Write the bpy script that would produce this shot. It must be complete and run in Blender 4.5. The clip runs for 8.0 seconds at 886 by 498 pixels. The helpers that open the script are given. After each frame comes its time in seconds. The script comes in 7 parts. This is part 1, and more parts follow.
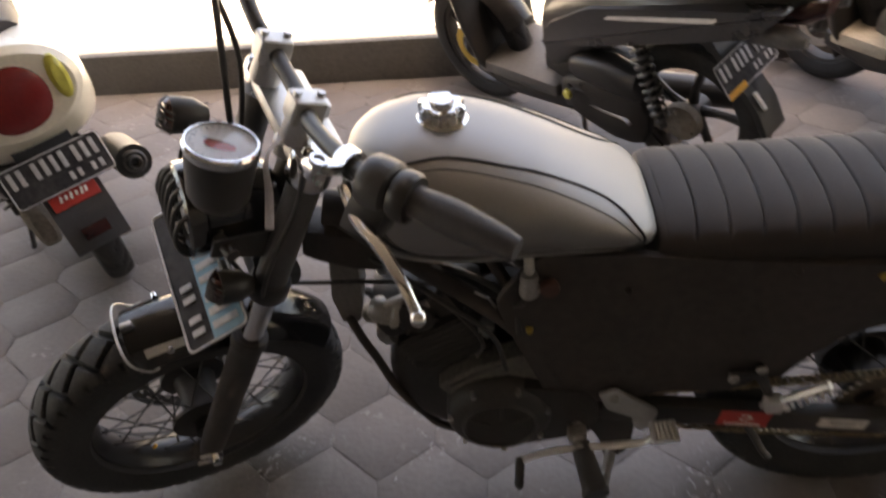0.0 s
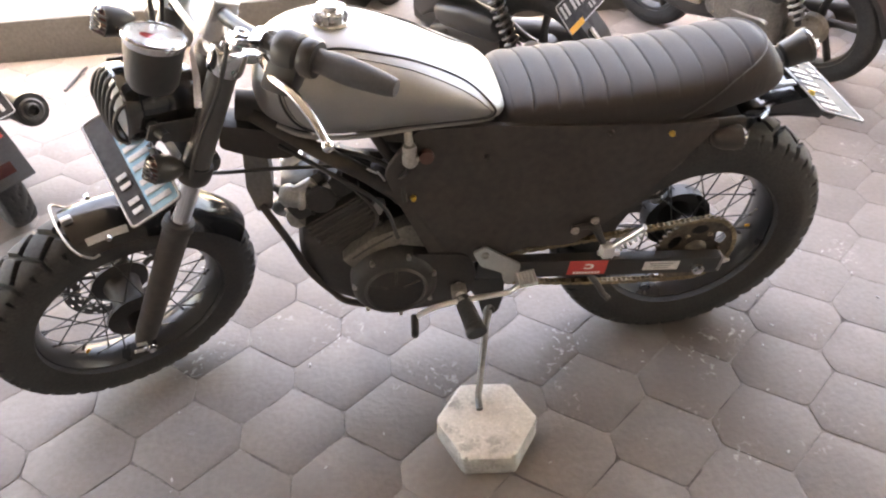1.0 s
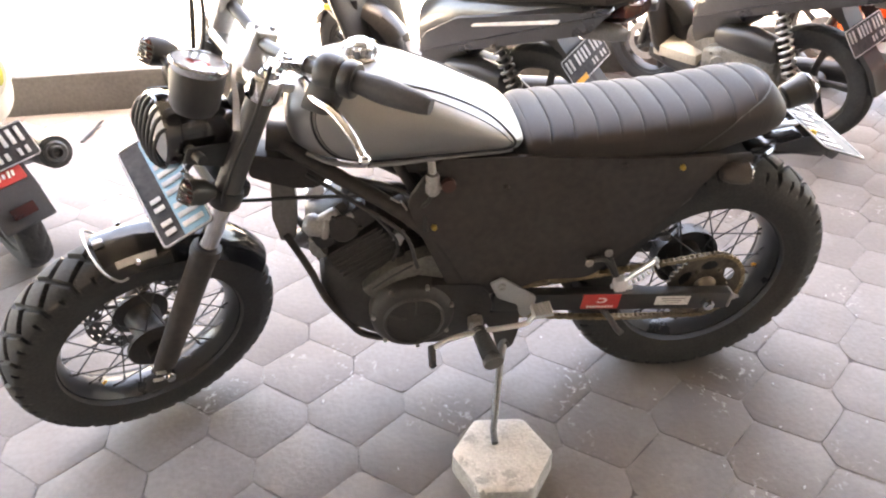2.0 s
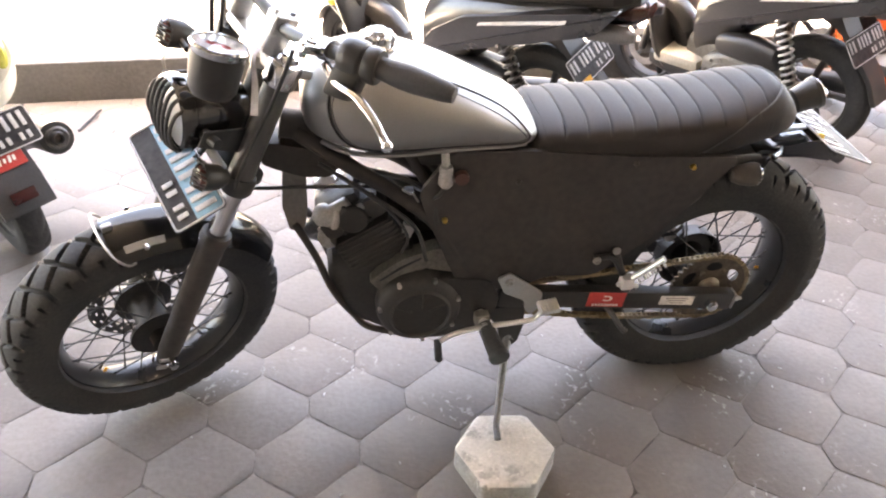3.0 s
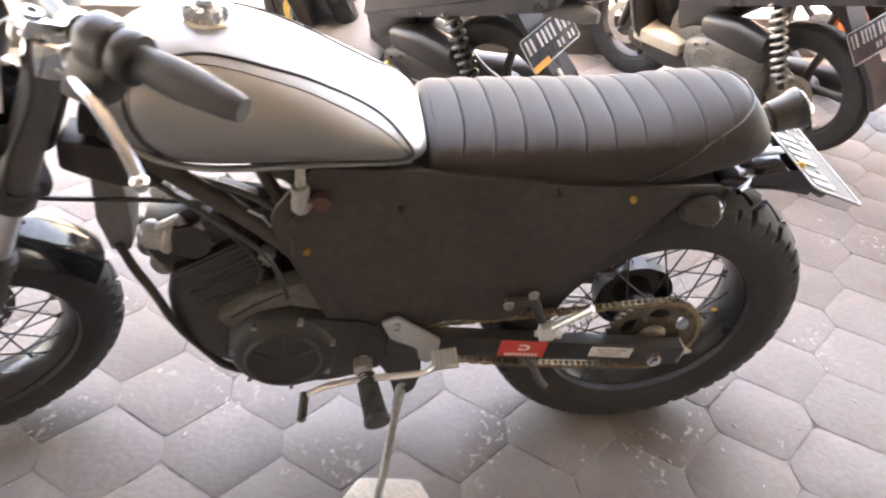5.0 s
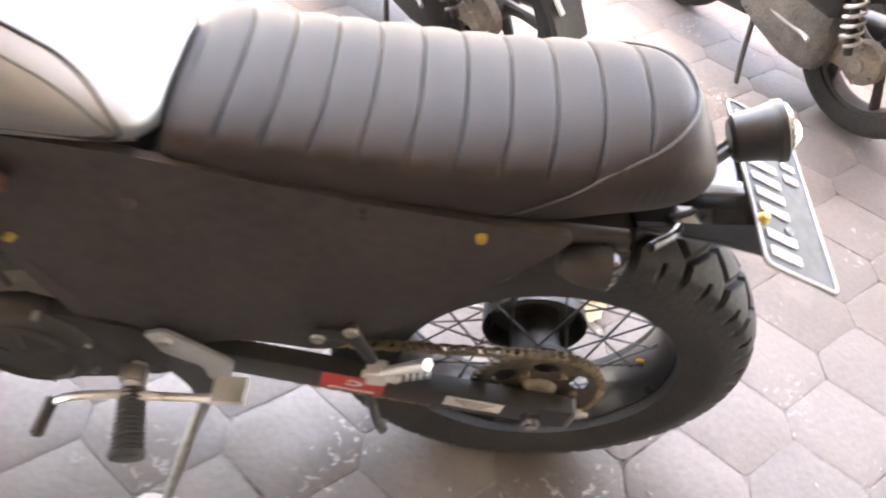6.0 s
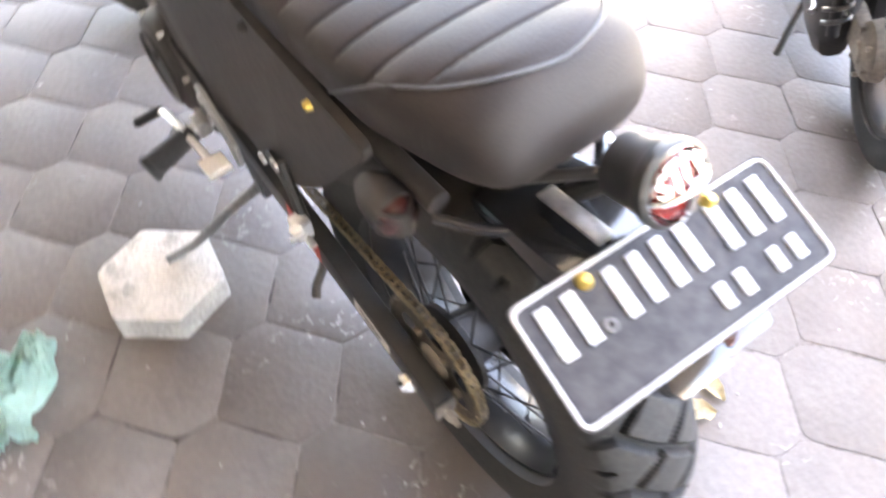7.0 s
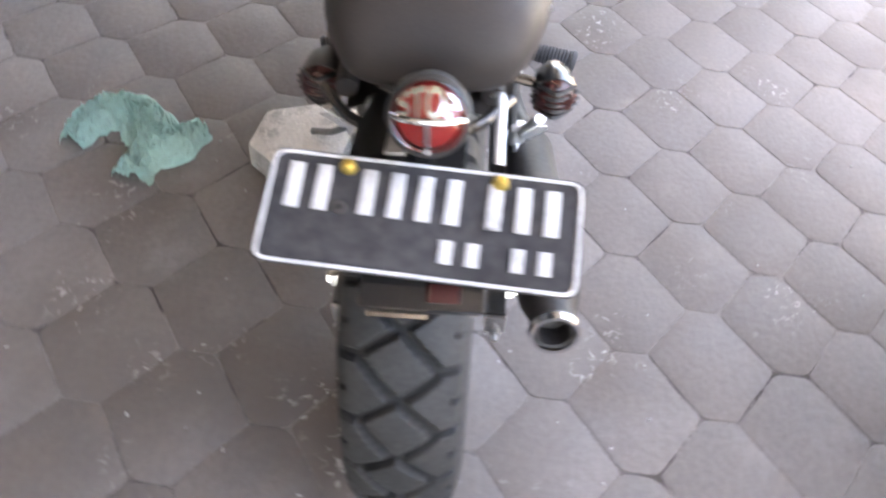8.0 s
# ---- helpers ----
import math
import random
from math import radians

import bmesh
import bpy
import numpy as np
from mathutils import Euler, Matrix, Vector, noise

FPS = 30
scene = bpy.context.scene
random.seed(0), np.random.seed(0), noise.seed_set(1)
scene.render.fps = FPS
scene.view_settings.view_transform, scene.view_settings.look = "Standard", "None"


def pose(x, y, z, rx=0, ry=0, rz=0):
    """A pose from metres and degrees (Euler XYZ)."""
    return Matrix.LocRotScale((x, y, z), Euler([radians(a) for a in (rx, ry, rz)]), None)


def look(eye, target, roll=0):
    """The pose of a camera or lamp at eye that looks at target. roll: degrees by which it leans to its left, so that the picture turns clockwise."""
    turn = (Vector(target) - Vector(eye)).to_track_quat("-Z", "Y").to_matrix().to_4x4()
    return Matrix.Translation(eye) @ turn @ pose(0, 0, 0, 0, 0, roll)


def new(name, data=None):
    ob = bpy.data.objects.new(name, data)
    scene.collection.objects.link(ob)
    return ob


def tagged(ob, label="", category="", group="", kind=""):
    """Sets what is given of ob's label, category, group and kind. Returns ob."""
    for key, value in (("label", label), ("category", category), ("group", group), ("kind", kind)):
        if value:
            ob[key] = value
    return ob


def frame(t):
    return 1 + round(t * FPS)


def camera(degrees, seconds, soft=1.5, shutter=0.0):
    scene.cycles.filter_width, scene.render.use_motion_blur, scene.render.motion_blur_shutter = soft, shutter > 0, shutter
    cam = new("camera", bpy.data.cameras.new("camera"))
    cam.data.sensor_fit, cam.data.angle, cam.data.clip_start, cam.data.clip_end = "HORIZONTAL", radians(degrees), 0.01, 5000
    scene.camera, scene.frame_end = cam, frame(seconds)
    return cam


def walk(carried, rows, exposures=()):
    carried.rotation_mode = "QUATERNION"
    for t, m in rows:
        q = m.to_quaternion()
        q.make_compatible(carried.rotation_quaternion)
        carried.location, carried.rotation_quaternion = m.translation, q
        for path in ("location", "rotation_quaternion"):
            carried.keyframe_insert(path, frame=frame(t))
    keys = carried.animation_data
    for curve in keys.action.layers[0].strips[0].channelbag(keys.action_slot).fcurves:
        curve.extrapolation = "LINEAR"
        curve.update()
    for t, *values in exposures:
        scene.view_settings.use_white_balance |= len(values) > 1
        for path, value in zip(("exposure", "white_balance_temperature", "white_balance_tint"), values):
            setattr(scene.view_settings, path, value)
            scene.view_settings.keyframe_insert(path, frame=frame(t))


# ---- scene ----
cam = camera(63.6, 8.0, 2.1, 0.4)
PATH = [
    (0.0, (-0.086, -0.961, 1.417), (-0.17, 0.294, 0.428), -4.8),
    (0.5, (-0.137, -1.124, 1.414), (-0.044, 0.081, 0.365), -2.2),
    (1.0, (-0.113, -1.297, 1.435), (0.051, -0.082, 0.406), -1.9),
    (1.5, (-0.141, -1.36, 1.415), (0.036, -0.06, 0.499), -2.0),
    (3, (-0.228, -1.373, 1.374), (0.052, 0.258, 0.251), 1.1),
    (3.5, (-0.238, -1.372, 1.37), (0.029, 0.251, 0.232), 1.0),
    (4, (-0.247, -1.348, 1.364), (0.036, 0.255, 0.202), 1.0),
    (4.5, (-0.166, -1.274, 1.343), (0.149, 0.294, 0.142), 4.5),
    (4.7, (-0.084, -1.184, 1.324), (0.181, 0.071, 0.368), 4.7),
    (5.8, (0.321, -0.757, 1.256), (0.424, 0.38, 0.135), 7.9),
    (6.0, (0.414, -0.68, 1.234), (0.531, 0.411, 0.07), 11.0),
    (6.2, (0.525, -0.597, 1.21), (0.507, 0.465, 0.012), 9.1),
    (6.5, (0.722, -0.539, 1.203), (0.446, 0.452, -0.023), 10.1),
    (6.8, (0.901, -0.457, 1.185), (0.365, 0.37, -0.076), 8.5),
    (7.0, (1.011, -0.383, 1.174), (0.277, 0.243, -0.103), 3.9),
    (7.2, (1.108, -0.332, 1.204), (0.349, 0.235, -0.085), 7.9),
    (7.5, (1.255, -0.257, 1.209), (0.328, 0.15, -0.031), 10.2),
    (7.8, (1.302, -0.138, 1.188), (0.289, 0.012, -0.042), 8.1),
    (8.0, (1.303, -0.01, 1.176), (0.286, 0.046, -0.057), 9.6),
]
walk(cam, [(t, look(eye, target, roll)) for t, eye, target, roll in PATH],
     [(0.0, 2.85, 9500, 17), (0.5, 3.85, 9400, 17), (1.0, 4.65, 9200, 17), (1.5, 4.9, 9000, 16), (3.5, 4.7, 8900, 16), (4.5, 4.8, 9100, 17), (6.0, 5.2, 9100, 17), (6.7, 5.45, 8600, 15), (7.0, 5.45, 8000, 14), (7.5, 4.82, 7900, 14), (8.0, 4.3, 7900, 14)])

# ---------------------------------------------------------------- light
world = bpy.data.worlds.new("sky")
scene.world = world
world.use_nodes = True
wn = world.node_tree.nodes
sky = wn.new("ShaderNodeTexSky")
sky.sky_type = "NISHITA"
sky.sun_disc = False
SUN_ELEVATION, SUN_AZIMUTH = 78.0, 172.0     # azimuth clockwise from +y
sky.sun_elevation, sky.sun_rotation = radians(SUN_ELEVATION), radians(SUN_AZIMUTH)
sky.air_density, sky.dust_density, sky.ozone_density = 1.0, 3.0, 0.6
world.node_tree.links.new(sky.outputs[0], wn["Background"].inputs[0])
wn["Background"].inputs[1].default_value = 0.15
sun = new("sun", bpy.data.lights.new("sun", "SUN"))
sun.data.energy, sun.data.angle, sun.data.color = 5.0, radians(0.6), (1.0, 0.965, 0.91)
az, el = radians(SUN_AZIMUTH), radians(SUN_ELEVATION)
sun.matrix_world = look(Vector((math.sin(az) * math.cos(el), math.cos(az) * math.cos(el), math.sin(el))) * 20, (0, 0, 0))

# ---------------------------------------------------------------- materials


def material(name, base, rough=0.5, metal=0.0, vary=0.12, grain=60.0, patch=4.0, bump=0.1, bump_dist=0.002, rough_vary=0.1,
             tint=None, piece=0.0, coat=0.0, transmission=0.0, sheen=0.0, speck=None, stain=None, chalk=None, fixed=False):
    """A procedural surface: a base colour that varies at a fine and a coarse scale, with uneven roughness and a fine relief."""
    m = bpy.data.materials.new(name)
    m.use_nodes = True
    t = m.node_tree
    n, l = t.nodes, t.links
    b = n["Principled BSDF"]
    co = n.new("ShaderNodeTexCoord")
    fine, wide = n.new("ShaderNodeTexNoise"), n.new("ShaderNodeTexNoise")
    fine.inputs["Scale"].default_value, wide.inputs["Scale"].default_value = grain, patch
    fine.inputs["Detail"].default_value, wide.inputs["Detail"].default_value = 4, 5
    place = n.new("ShaderNodeNewGeometry").outputs["Position"] if fixed else co.outputs["Object"]
    l.new(place, fine.inputs["Vector"])
    l.new(place, wide.inputs["Vector"])
    both = n.new("ShaderNodeMath")
    both.operation = "ADD"
    l.new(fine.outputs[0], both.inputs[0])
    l.new(wide.outputs[0], both.inputs[1])
    span = n.new("ShaderNodeMapRange")
    span.inputs["From Min"].default_value, span.inputs["From Max"].default_value = 0.65, 1.35
    l.new(both.outputs[0], span.inputs["Value"])
    mix = n.new("ShaderNodeMix")
    mix.data_type = "RGBA"
    mix.inputs[6].default_value = (*[c * (1 - vary) for c in base], 1)
    second = tint or [min(1, c * (1 + vary)) for c in base]
    mix.inputs[7].default_value = (*second, 1)
    l.new(span.outputs[0], mix.inputs[0])
    colour = mix.outputs[2]
    if piece:
        info, shift = n.new("ShaderNodeObjectInfo"), n.new("ShaderNodeMapRange")
        geo = n.new("ShaderNodeNewGeometry")
        add, wrap = n.new("ShaderNodeMath"), n.new("ShaderNodeMath")
        add.operation, wrap.operation = "ADD", "FRACT"
        l.new(info.outputs["Random"], add.inputs[0])
        l.new(geo.outputs["Random Per Island"], add.inputs[1])
        l.new(add.outputs[0], wrap.inputs[0])
        shift.inputs["To Min"].default_value, shift.inputs["To Max"].default_value = 1 - piece, 1 + piece
        l.new(wrap.outputs[0], shift.inputs["Value"])
        scale = n.new("ShaderNodeVectorMath")
        scale.operation = "SCALE"
        l.new(colour, scale.inputs[0])
        l.new(shift.outputs[0], scale.inputs["Scale"])
        colour = scale.outputs[0]
    if speck:
        spots, cut, over = n.new("ShaderNodeTexNoise"), n.new("ShaderNodeMapRange"), n.new("ShaderNodeMix")
        spots.inputs["Scale"].default_value, spots.inputs["Detail"].default_value = speck[1], 6
        spots.inputs["Roughness"].default_value = 0.65
        l.new(place, spots.inputs["Vector"])
        cut.inputs["From Min"].default_value, cut.inputs["From Max"].default_value = speck[2], speck[2] + speck[3]
        l.new(spots.outputs[0], cut.inputs["Value"])
        over.data_type = "RGBA"
        over.inputs[7].default_value = (*speck[0], 1)
        l.new(cut.outputs[0], over.inputs[0])
        l.new(colour, over.inputs[6])
        colour = over.outputs[2]
    if stain:
        blot, cut2, over2 = n.new("ShaderNodeTexNoise"), n.new("ShaderNodeMapRange"), n.new("ShaderNodeMix")
        blot.inputs["Scale"].default_value, blot.inputs["Detail"].default_value = stain[1], 7
        l.new(place, blot.inputs["Vector"])
        cut2.inputs["From Min"].default_value, cut2.inputs["From Max"].default_value = 0.45, 0.70
        cut2.inputs["To Max"].default_value = stain[2]
        l.new(blot.outputs[0], cut2.inputs["Value"])
        over2.data_type = "RGBA"
        over2.inputs[7].default_value = (*stain[0], 1)
        l.new(cut2.outputs[0], over2.inputs[0])
        l.new(colour, over2.inputs[6])
        colour = over2.outputs[2]
    if chalk:
        flecks, field, sharp, wide_cut, times, over3 = [n.new(k) for k in ("ShaderNodeTexNoise", "ShaderNodeTexNoise", "ShaderNodeMapRange", "ShaderNodeMapRange", "ShaderNodeMath", "ShaderNodeMix")]
        flecks.inputs["Scale"].default_value, flecks.inputs["Detail"].default_value, flecks.inputs["Distortion"].default_value = chalk[2], 3, 0.8
        field.inputs["Scale"].default_value, field.inputs["Detail"].default_value = chalk[1], 3
        l.new(place, flecks.inputs["Vector"])
        l.new(place, field.inputs["Vector"])
        sharp.inputs["From Min"].default_value, sharp.inputs["From Max"].default_value = 0.58, 0.68
        wide_cut.inputs["From Min"].default_value, wide_cut.inputs["From Max"].default_value = chalk[3], chalk[3] + 0.14
        l.new(flecks.outputs[0], sharp.inputs["Value"])
        l.new(field.outputs[0], wide_cut.inputs["Value"])
        times.operation = "MULTIPLY"
        l.new(sharp.outputs[0], times.inputs[0])
        l.new(wide_cut.outputs[0], times.inputs[1])
        over3.data_type = "RGBA"
        over3.inputs[7].default_value = (*chalk[0], 1)
        l.new(times.outputs[0], over3.inputs[0])
        l.new(colour, over3.inputs[6])
        colour = over3.outputs[2]
    l.new(colour, b.inputs["Base Color"])
    rr = n.new("ShaderNodeMapRange")
    rr.inputs["To Min"].default_value, rr.inputs["To Max"].default_value = max(0.02, rough - rough_vary), min(1, rough + rough_vary)
    l.new(wide.outputs[0], rr.inputs["Value"])
    l.new(rr.outputs[0], b.inputs["Roughness"])
    b.inputs["Metallic"].default_value = metal
    b.inputs["Coat Weight"].default_value = coat
    b.inputs["Coat Roughness"].default_value = 0.12
    b.inputs["Transmission Weight"].default_value = transmission
    b.inputs["Sheen Weight"].default_value = sheen
    if bump:
        bp = n.new("ShaderNodeBump")
        bp.inputs["Strength"].default_value, bp.inputs["Distance"].default_value = bump, bump_dist
        l.new(fine.outputs[0], bp.inputs["Height"])
        l.new(bp.outputs[0], b.inputs["Normal"])
    return m


M = {}
M["paver"] = material("grey_concrete_paver", (0.156, 0.138, 0.128), 0.66, vary=0.16, grain=70, patch=2.6, bump=0.5, bump_dist=0.003, piece=0.09,
                      speck=((0.205, 0.187, 0.177), 5.0, 0.56, 0.20), stain=((0.102, 0.083, 0.073), 1.9, 0.9), chalk=((0.42, 0.40, 0.385), 4.0, 55.0, 0.57), fixed=True)
M["joint"] = material("sandy_joint", (0.168, 0.150, 0.140), 0.95, vary=0.35, grain=120, patch=9, bump=0.8, bump_dist=0.004,
                      speck=((0.060, 0.052, 0.047), 6.0, 0.50, 0.10), fixed=True)
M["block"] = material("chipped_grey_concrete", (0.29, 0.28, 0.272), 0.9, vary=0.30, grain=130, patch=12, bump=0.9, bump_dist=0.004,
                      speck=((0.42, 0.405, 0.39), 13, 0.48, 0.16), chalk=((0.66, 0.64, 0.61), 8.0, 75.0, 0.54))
# chalky top of the block; its stronger light is put into a paler colour
M["block_lit_top"] = material("chalky_worn_lit_concrete", (0.62, 0.595, 0.575), 0.92, vary=0.16, grain=130, patch=12, bump=0.9, bump_dist=0.004,
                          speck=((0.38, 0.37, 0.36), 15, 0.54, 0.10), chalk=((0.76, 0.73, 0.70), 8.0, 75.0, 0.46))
M["kerb"] = material("dark_kerb_concrete", (0.092, 0.090, 0.088), 0.9, vary=0.25, grain=60, patch=3, bump=0.5, bump_dist=0.004)
M["terrace"] = material("pale_concrete", (0.62, 0.59, 0.54), 0.85, vary=0.12, grain=40, patch=1.5, bump=0.3)
M["plaster"] = material("cream_plaster", (0.66, 0.62, 0.55), 0.9, vary=0.08, grain=30, patch=0.8, bump=0.25)
# for the unseen south wall and canopy, dark so they bounce little light
M["house"] = material("dull_screen_paint", (0.12, 0.110, 0.102), 0.9, vary=0.15, grain=30, patch=0.8, bump=0.25)
M["dark_steel"] = material("scratched_dark_steel", (0.10, 0.095, 0.092), 0.45, 0.7, vary=0.35, grain=140, patch=25, bump=0.3, bump_dist=0.0008)
M["tank"] = material("brushed_silver_paint", (0.25, 0.244, 0.241), 0.46, 0.75, vary=0.06, grain=500, patch=7, bump=0.05, bump_dist=0.0005, rough_vary=0.06)
M["tank_panel"] = material("satin_grey_paint", (0.28, 0.272, 0.265), 0.42, 0.85, vary=0.07, grain=400, patch=9, bump=0.05, bump_dist=0.0005)
M["pinstripe"] = material("black_pinstripe", (0.03, 0.028, 0.028), 0.4)
M["satin"] = material("satin_grey_black_paint", (0.060, 0.057, 0.056), 0.34, vary=0.2, grain=160, patch=9, bump=0.12, bump_dist=0.0008)
M["case_grey"] = material("oily_grey_case", (0.15, 0.14, 0.125), 0.5, 0.5, vary=0.4, grain=120, patch=16, bump=0.4, bump_dist=0.001)
M["seat"] = material("black_leatherette", (0.034, 0.0275, 0.0255), 0.58, vary=0.2, grain=420, patch=9, bump=0.28, bump_dist=0.0012, rough_vary=0.08)
M["piping"] = material("grey_piping", (0.055, 0.052, 0.055), 0.5)
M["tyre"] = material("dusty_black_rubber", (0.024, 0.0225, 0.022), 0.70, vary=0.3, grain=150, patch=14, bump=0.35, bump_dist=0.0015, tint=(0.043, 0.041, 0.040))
# blacker rubber for tread grooves; their shade is put into the colour
M["groove"] = material("shaded_groove_rubber", (0.010, 0.0095, 0.0095), 0.8, vary=0.2, grain=150, patch=14, bump=0.2, bump_dist=0.001)
M["black"] = material("satin_black_paint", (0.024, 0.022, 0.021), 0.45, vary=0.25, grain=80, patch=10, bump=0.15, bump_dist=0.001)
M["matt"] = material("matt_black_steel", (0.040, 0.0335, 0.031), 0.62, vary=0.3, grain=60, patch=8, bump=0.25, bump_dist=0.001)
M["gloss"] = material("gloss_black_paint", (0.016, 0.015, 0.015), 0.13, vary=0.15, grain=60, patch=8, bump=0.04, bump_dist=0.0006, coat=0.6)
M["rim"] = material("black_anodised_rim", (0.020, 0.019, 0.020), 0.30, vary=0.2, grain=90, patch=9, bump=0.08, bump_dist=0.0006)
M["rubber"] = material("soft_grey_rubber", (0.050, 0.049, 0.052), 0.6, vary=0.2, grain=220, patch=12, bump=0.3, bump_dist=0.001)
M["chrome"] = material("chrome", (0.62, 0.62, 0.63), 0.14, 1.0, vary=0.05, grain=80, patch=15, bump=0.03, bump_dist=0.0004, rough_vary=0.06)
M["bright_alloy"] = material("polished_alloy", (0.80, 0.79, 0.78), 0.34, 0.75, vary=0.12, grain=200, patch=12, bump=0.1, bump_dist=0.0006)
M["alloy"] = material("brushed_alloy", (0.46, 0.455, 0.45), 0.42, 0.85, vary=0.1, grain=200, patch=12, bump=0.1, bump_dist=0.0006)
M["cast"] = material("cast_alloy", (0.33, 0.315, 0.30), 0.5, 0.7, vary=0.25, grain=180, patch=14, bump=0.4, bump_dist=0.001)
M["dark_cast"] = material("blackened_cast_alloy", (0.032, 0.028, 0.026), 0.55, 0.2, vary=0.35, grain=120, patch=14, bump=0.35, bump_dist=0.001)
M["stand_steel"] = material("scuffed_grey_steel", (0.20, 0.20, 0.205), 0.35, 0.85, vary=0.3, grain=140, patch=22, bump=0.2, bump_dist=0.0008)
M["steel"] = material("worn_steel", (0.42, 0.40, 0.38), 0.4, 0.9, vary=0.25, grain=140, patch=20, bump=0.2, bump_dist=0.0008)
M["chain"] = material("greasy_brassy_chain", (0.30, 0.235, 0.15), 0.45, 0.8, vary=0.4, grain=160, patch=25, bump=0.2, bump_dist=0.0008)
M["sprocket"] = material("brown_grimy_steel", (0.19, 0.155, 0.12), 0.55, 0.7, vary=0.4, grain=90, patch=18, bump=0.3, bump_dist=0.001)
M["brass"] = material("gold_anodised_bolt", (0.62, 0.44, 0.12), 0.35, 0.9, vary=0.1, grain=200, patch=30, bump=0.05)
M["red_plastic"] = material("red_lamp_plastic", (0.19, 0.014, 0.013), 0.18, vary=0.15, grain=140, patch=12, bump=0.25, bump_dist=0.001, coat=0.5)
M["smoked"] = material("smoked_lens", (0.045, 0.010, 0.008), 0.2, vary=0.15, grain=140, patch=12, bump=0.2, bump_dist=0.001, coat=0.4)
M["yellow_lens"] = material("yellow_green_lens", (0.55, 0.50, 0.10), 0.2, vary=0.15, grain=90, patch=12, bump=0.15, coat=0.4)
M["red_sticker"] = material("red_sticker", (0.50, 0.045, 0.04), 0.4, vary=0.15, grain=120, patch=25, bump=0.05)
M["brown_knob"] = material("faded_red_brown_plastic", (0.060, 0.022, 0.015), 0.55, vary=0.2, grain=120, patch=25, bump=0.1)
M["strap"] = material("grey_strap", (0.50, 0.49, 0.52), 0.7, vary=0.3, grain=400, patch=30, bump=0.2)
M["white_sticker"] = material("grubby_white_sticker", (0.62, 0.60, 0.57), 0.5, vary=0.2, grain=120, patch=30, bump=0.05)
M["yellow_sticker"] = material("orange_yellow_sticker", (0.80, 0.36, 0.02), 0.45, vary=0.1, grain=120, patch=20, bump=0.05)
M["reflector"] = material("smoked_red_reflector", (0.060, 0.016, 0.016), 0.16, vary=0.2, grain=160, patch=14, bump=0.3, bump_dist=0.001, coat=0.4)
M["plate_white"] = material("worn_white_plate_paint", (0.52, 0.51, 0.51), 0.45, vary=0.25, grain=160, patch=16, bump=0.2, bump_dist=0.001)
M["plate"] = material("dusty_black_plate", (0.032, 0.031, 0.035), 0.46, vary=0.25, grain=70, patch=11, bump=0.1, bump_dist=0.001, tint=(0.075, 0.071, 0.072))
M["plate_blue"] = material("pale_blue_plate", (0.20, 0.38, 0.50), 0.4, vary=0.2, grain=70, patch=20, bump=0.1)
M["white"] = material("white_paint", (0.82, 0.81, 0.79), 0.4, vary=0.06, grain=90, patch=18, bump=0.05)
M["ivory"] = material("cream_plastic", (0.70, 0.64, 0.52), 0.3, vary=0.08, grain=90, patch=6, bump=0.05, coat=0.4)
M["dial"] = material("white_dial", (0.74, 0.72, 0.70), 0.35, vary=0.05, grain=90, patch=20, bump=0.0)
M["grey_plastic"] = material("scuffed_grey_plastic", (0.115, 0.110, 0.106), 0.5, vary=0.25, grain=120, patch=8, bump=0.3, bump_dist=0.001)
M["dark_plastic"] = material("black_glossy_plastic", (0.030, 0.028, 0.028), 0.3, vary=0.3, grain=100, patch=6, bump=0.08, bump_dist=0.001, coat=0.4)
M["dusty_cast"] = material("dusty_brown_casting", (0.24, 0.21, 0.175), 0.75, 0.3, vary=0.35, grain=90, patch=12, bump=0.5, bump_dist=0.0015)
M["floor_mat"] = material("beige_floorboard", (0.42, 0.37, 0.29), 0.75, vary=0.2, grain=90, patch=7, bump=0.3)
M["orange"] = material("orange_body_paint", (0.75, 0.13, 0.03), 0.25, vary=0.1, grain=60, patch=5, bump=0.03, coat=0.5)
M["bag"] = material("mint_green_plastic_bag", (0.47, 0.69, 0.62), 0.42, vary=0.15, grain=60, patch=16, bump=0.3, bump_dist=0.002, transmission=0.0, tint=(0.56, 0.80, 0.74))
M["leaf"] = material("dry_yellow_leaf", (0.62, 0.52, 0.34), 0.7, vary=0.25, grain=90, patch=25, bump=0.3)
M["silver_plastic"] = material("silver_plastic", (0.46, 0.46, 0.46), 0.35, 0.5, vary=0.12, grain=90, patch=10, bump=0.1, bump_dist=0.0006)
M["glass"] = material("clear_glass", (0.9, 0.9, 0.9), 0.05, vary=0.0, grain=10, patch=10, bump=0, transmission=1.0, rough_vary=0.0)

for key, level in (("plate", 0.14), ("plate_white", 0.3), ("seat", 0.24), ("matt", 0.35), ("rubber", 0.35), ("tyre", 0.35)):
    M[key].node_tree.nodes["Principled BSDF"].inputs["Specular IOR Level"].default_value = level

# ---------------------------------------------------------------- mesh helpers


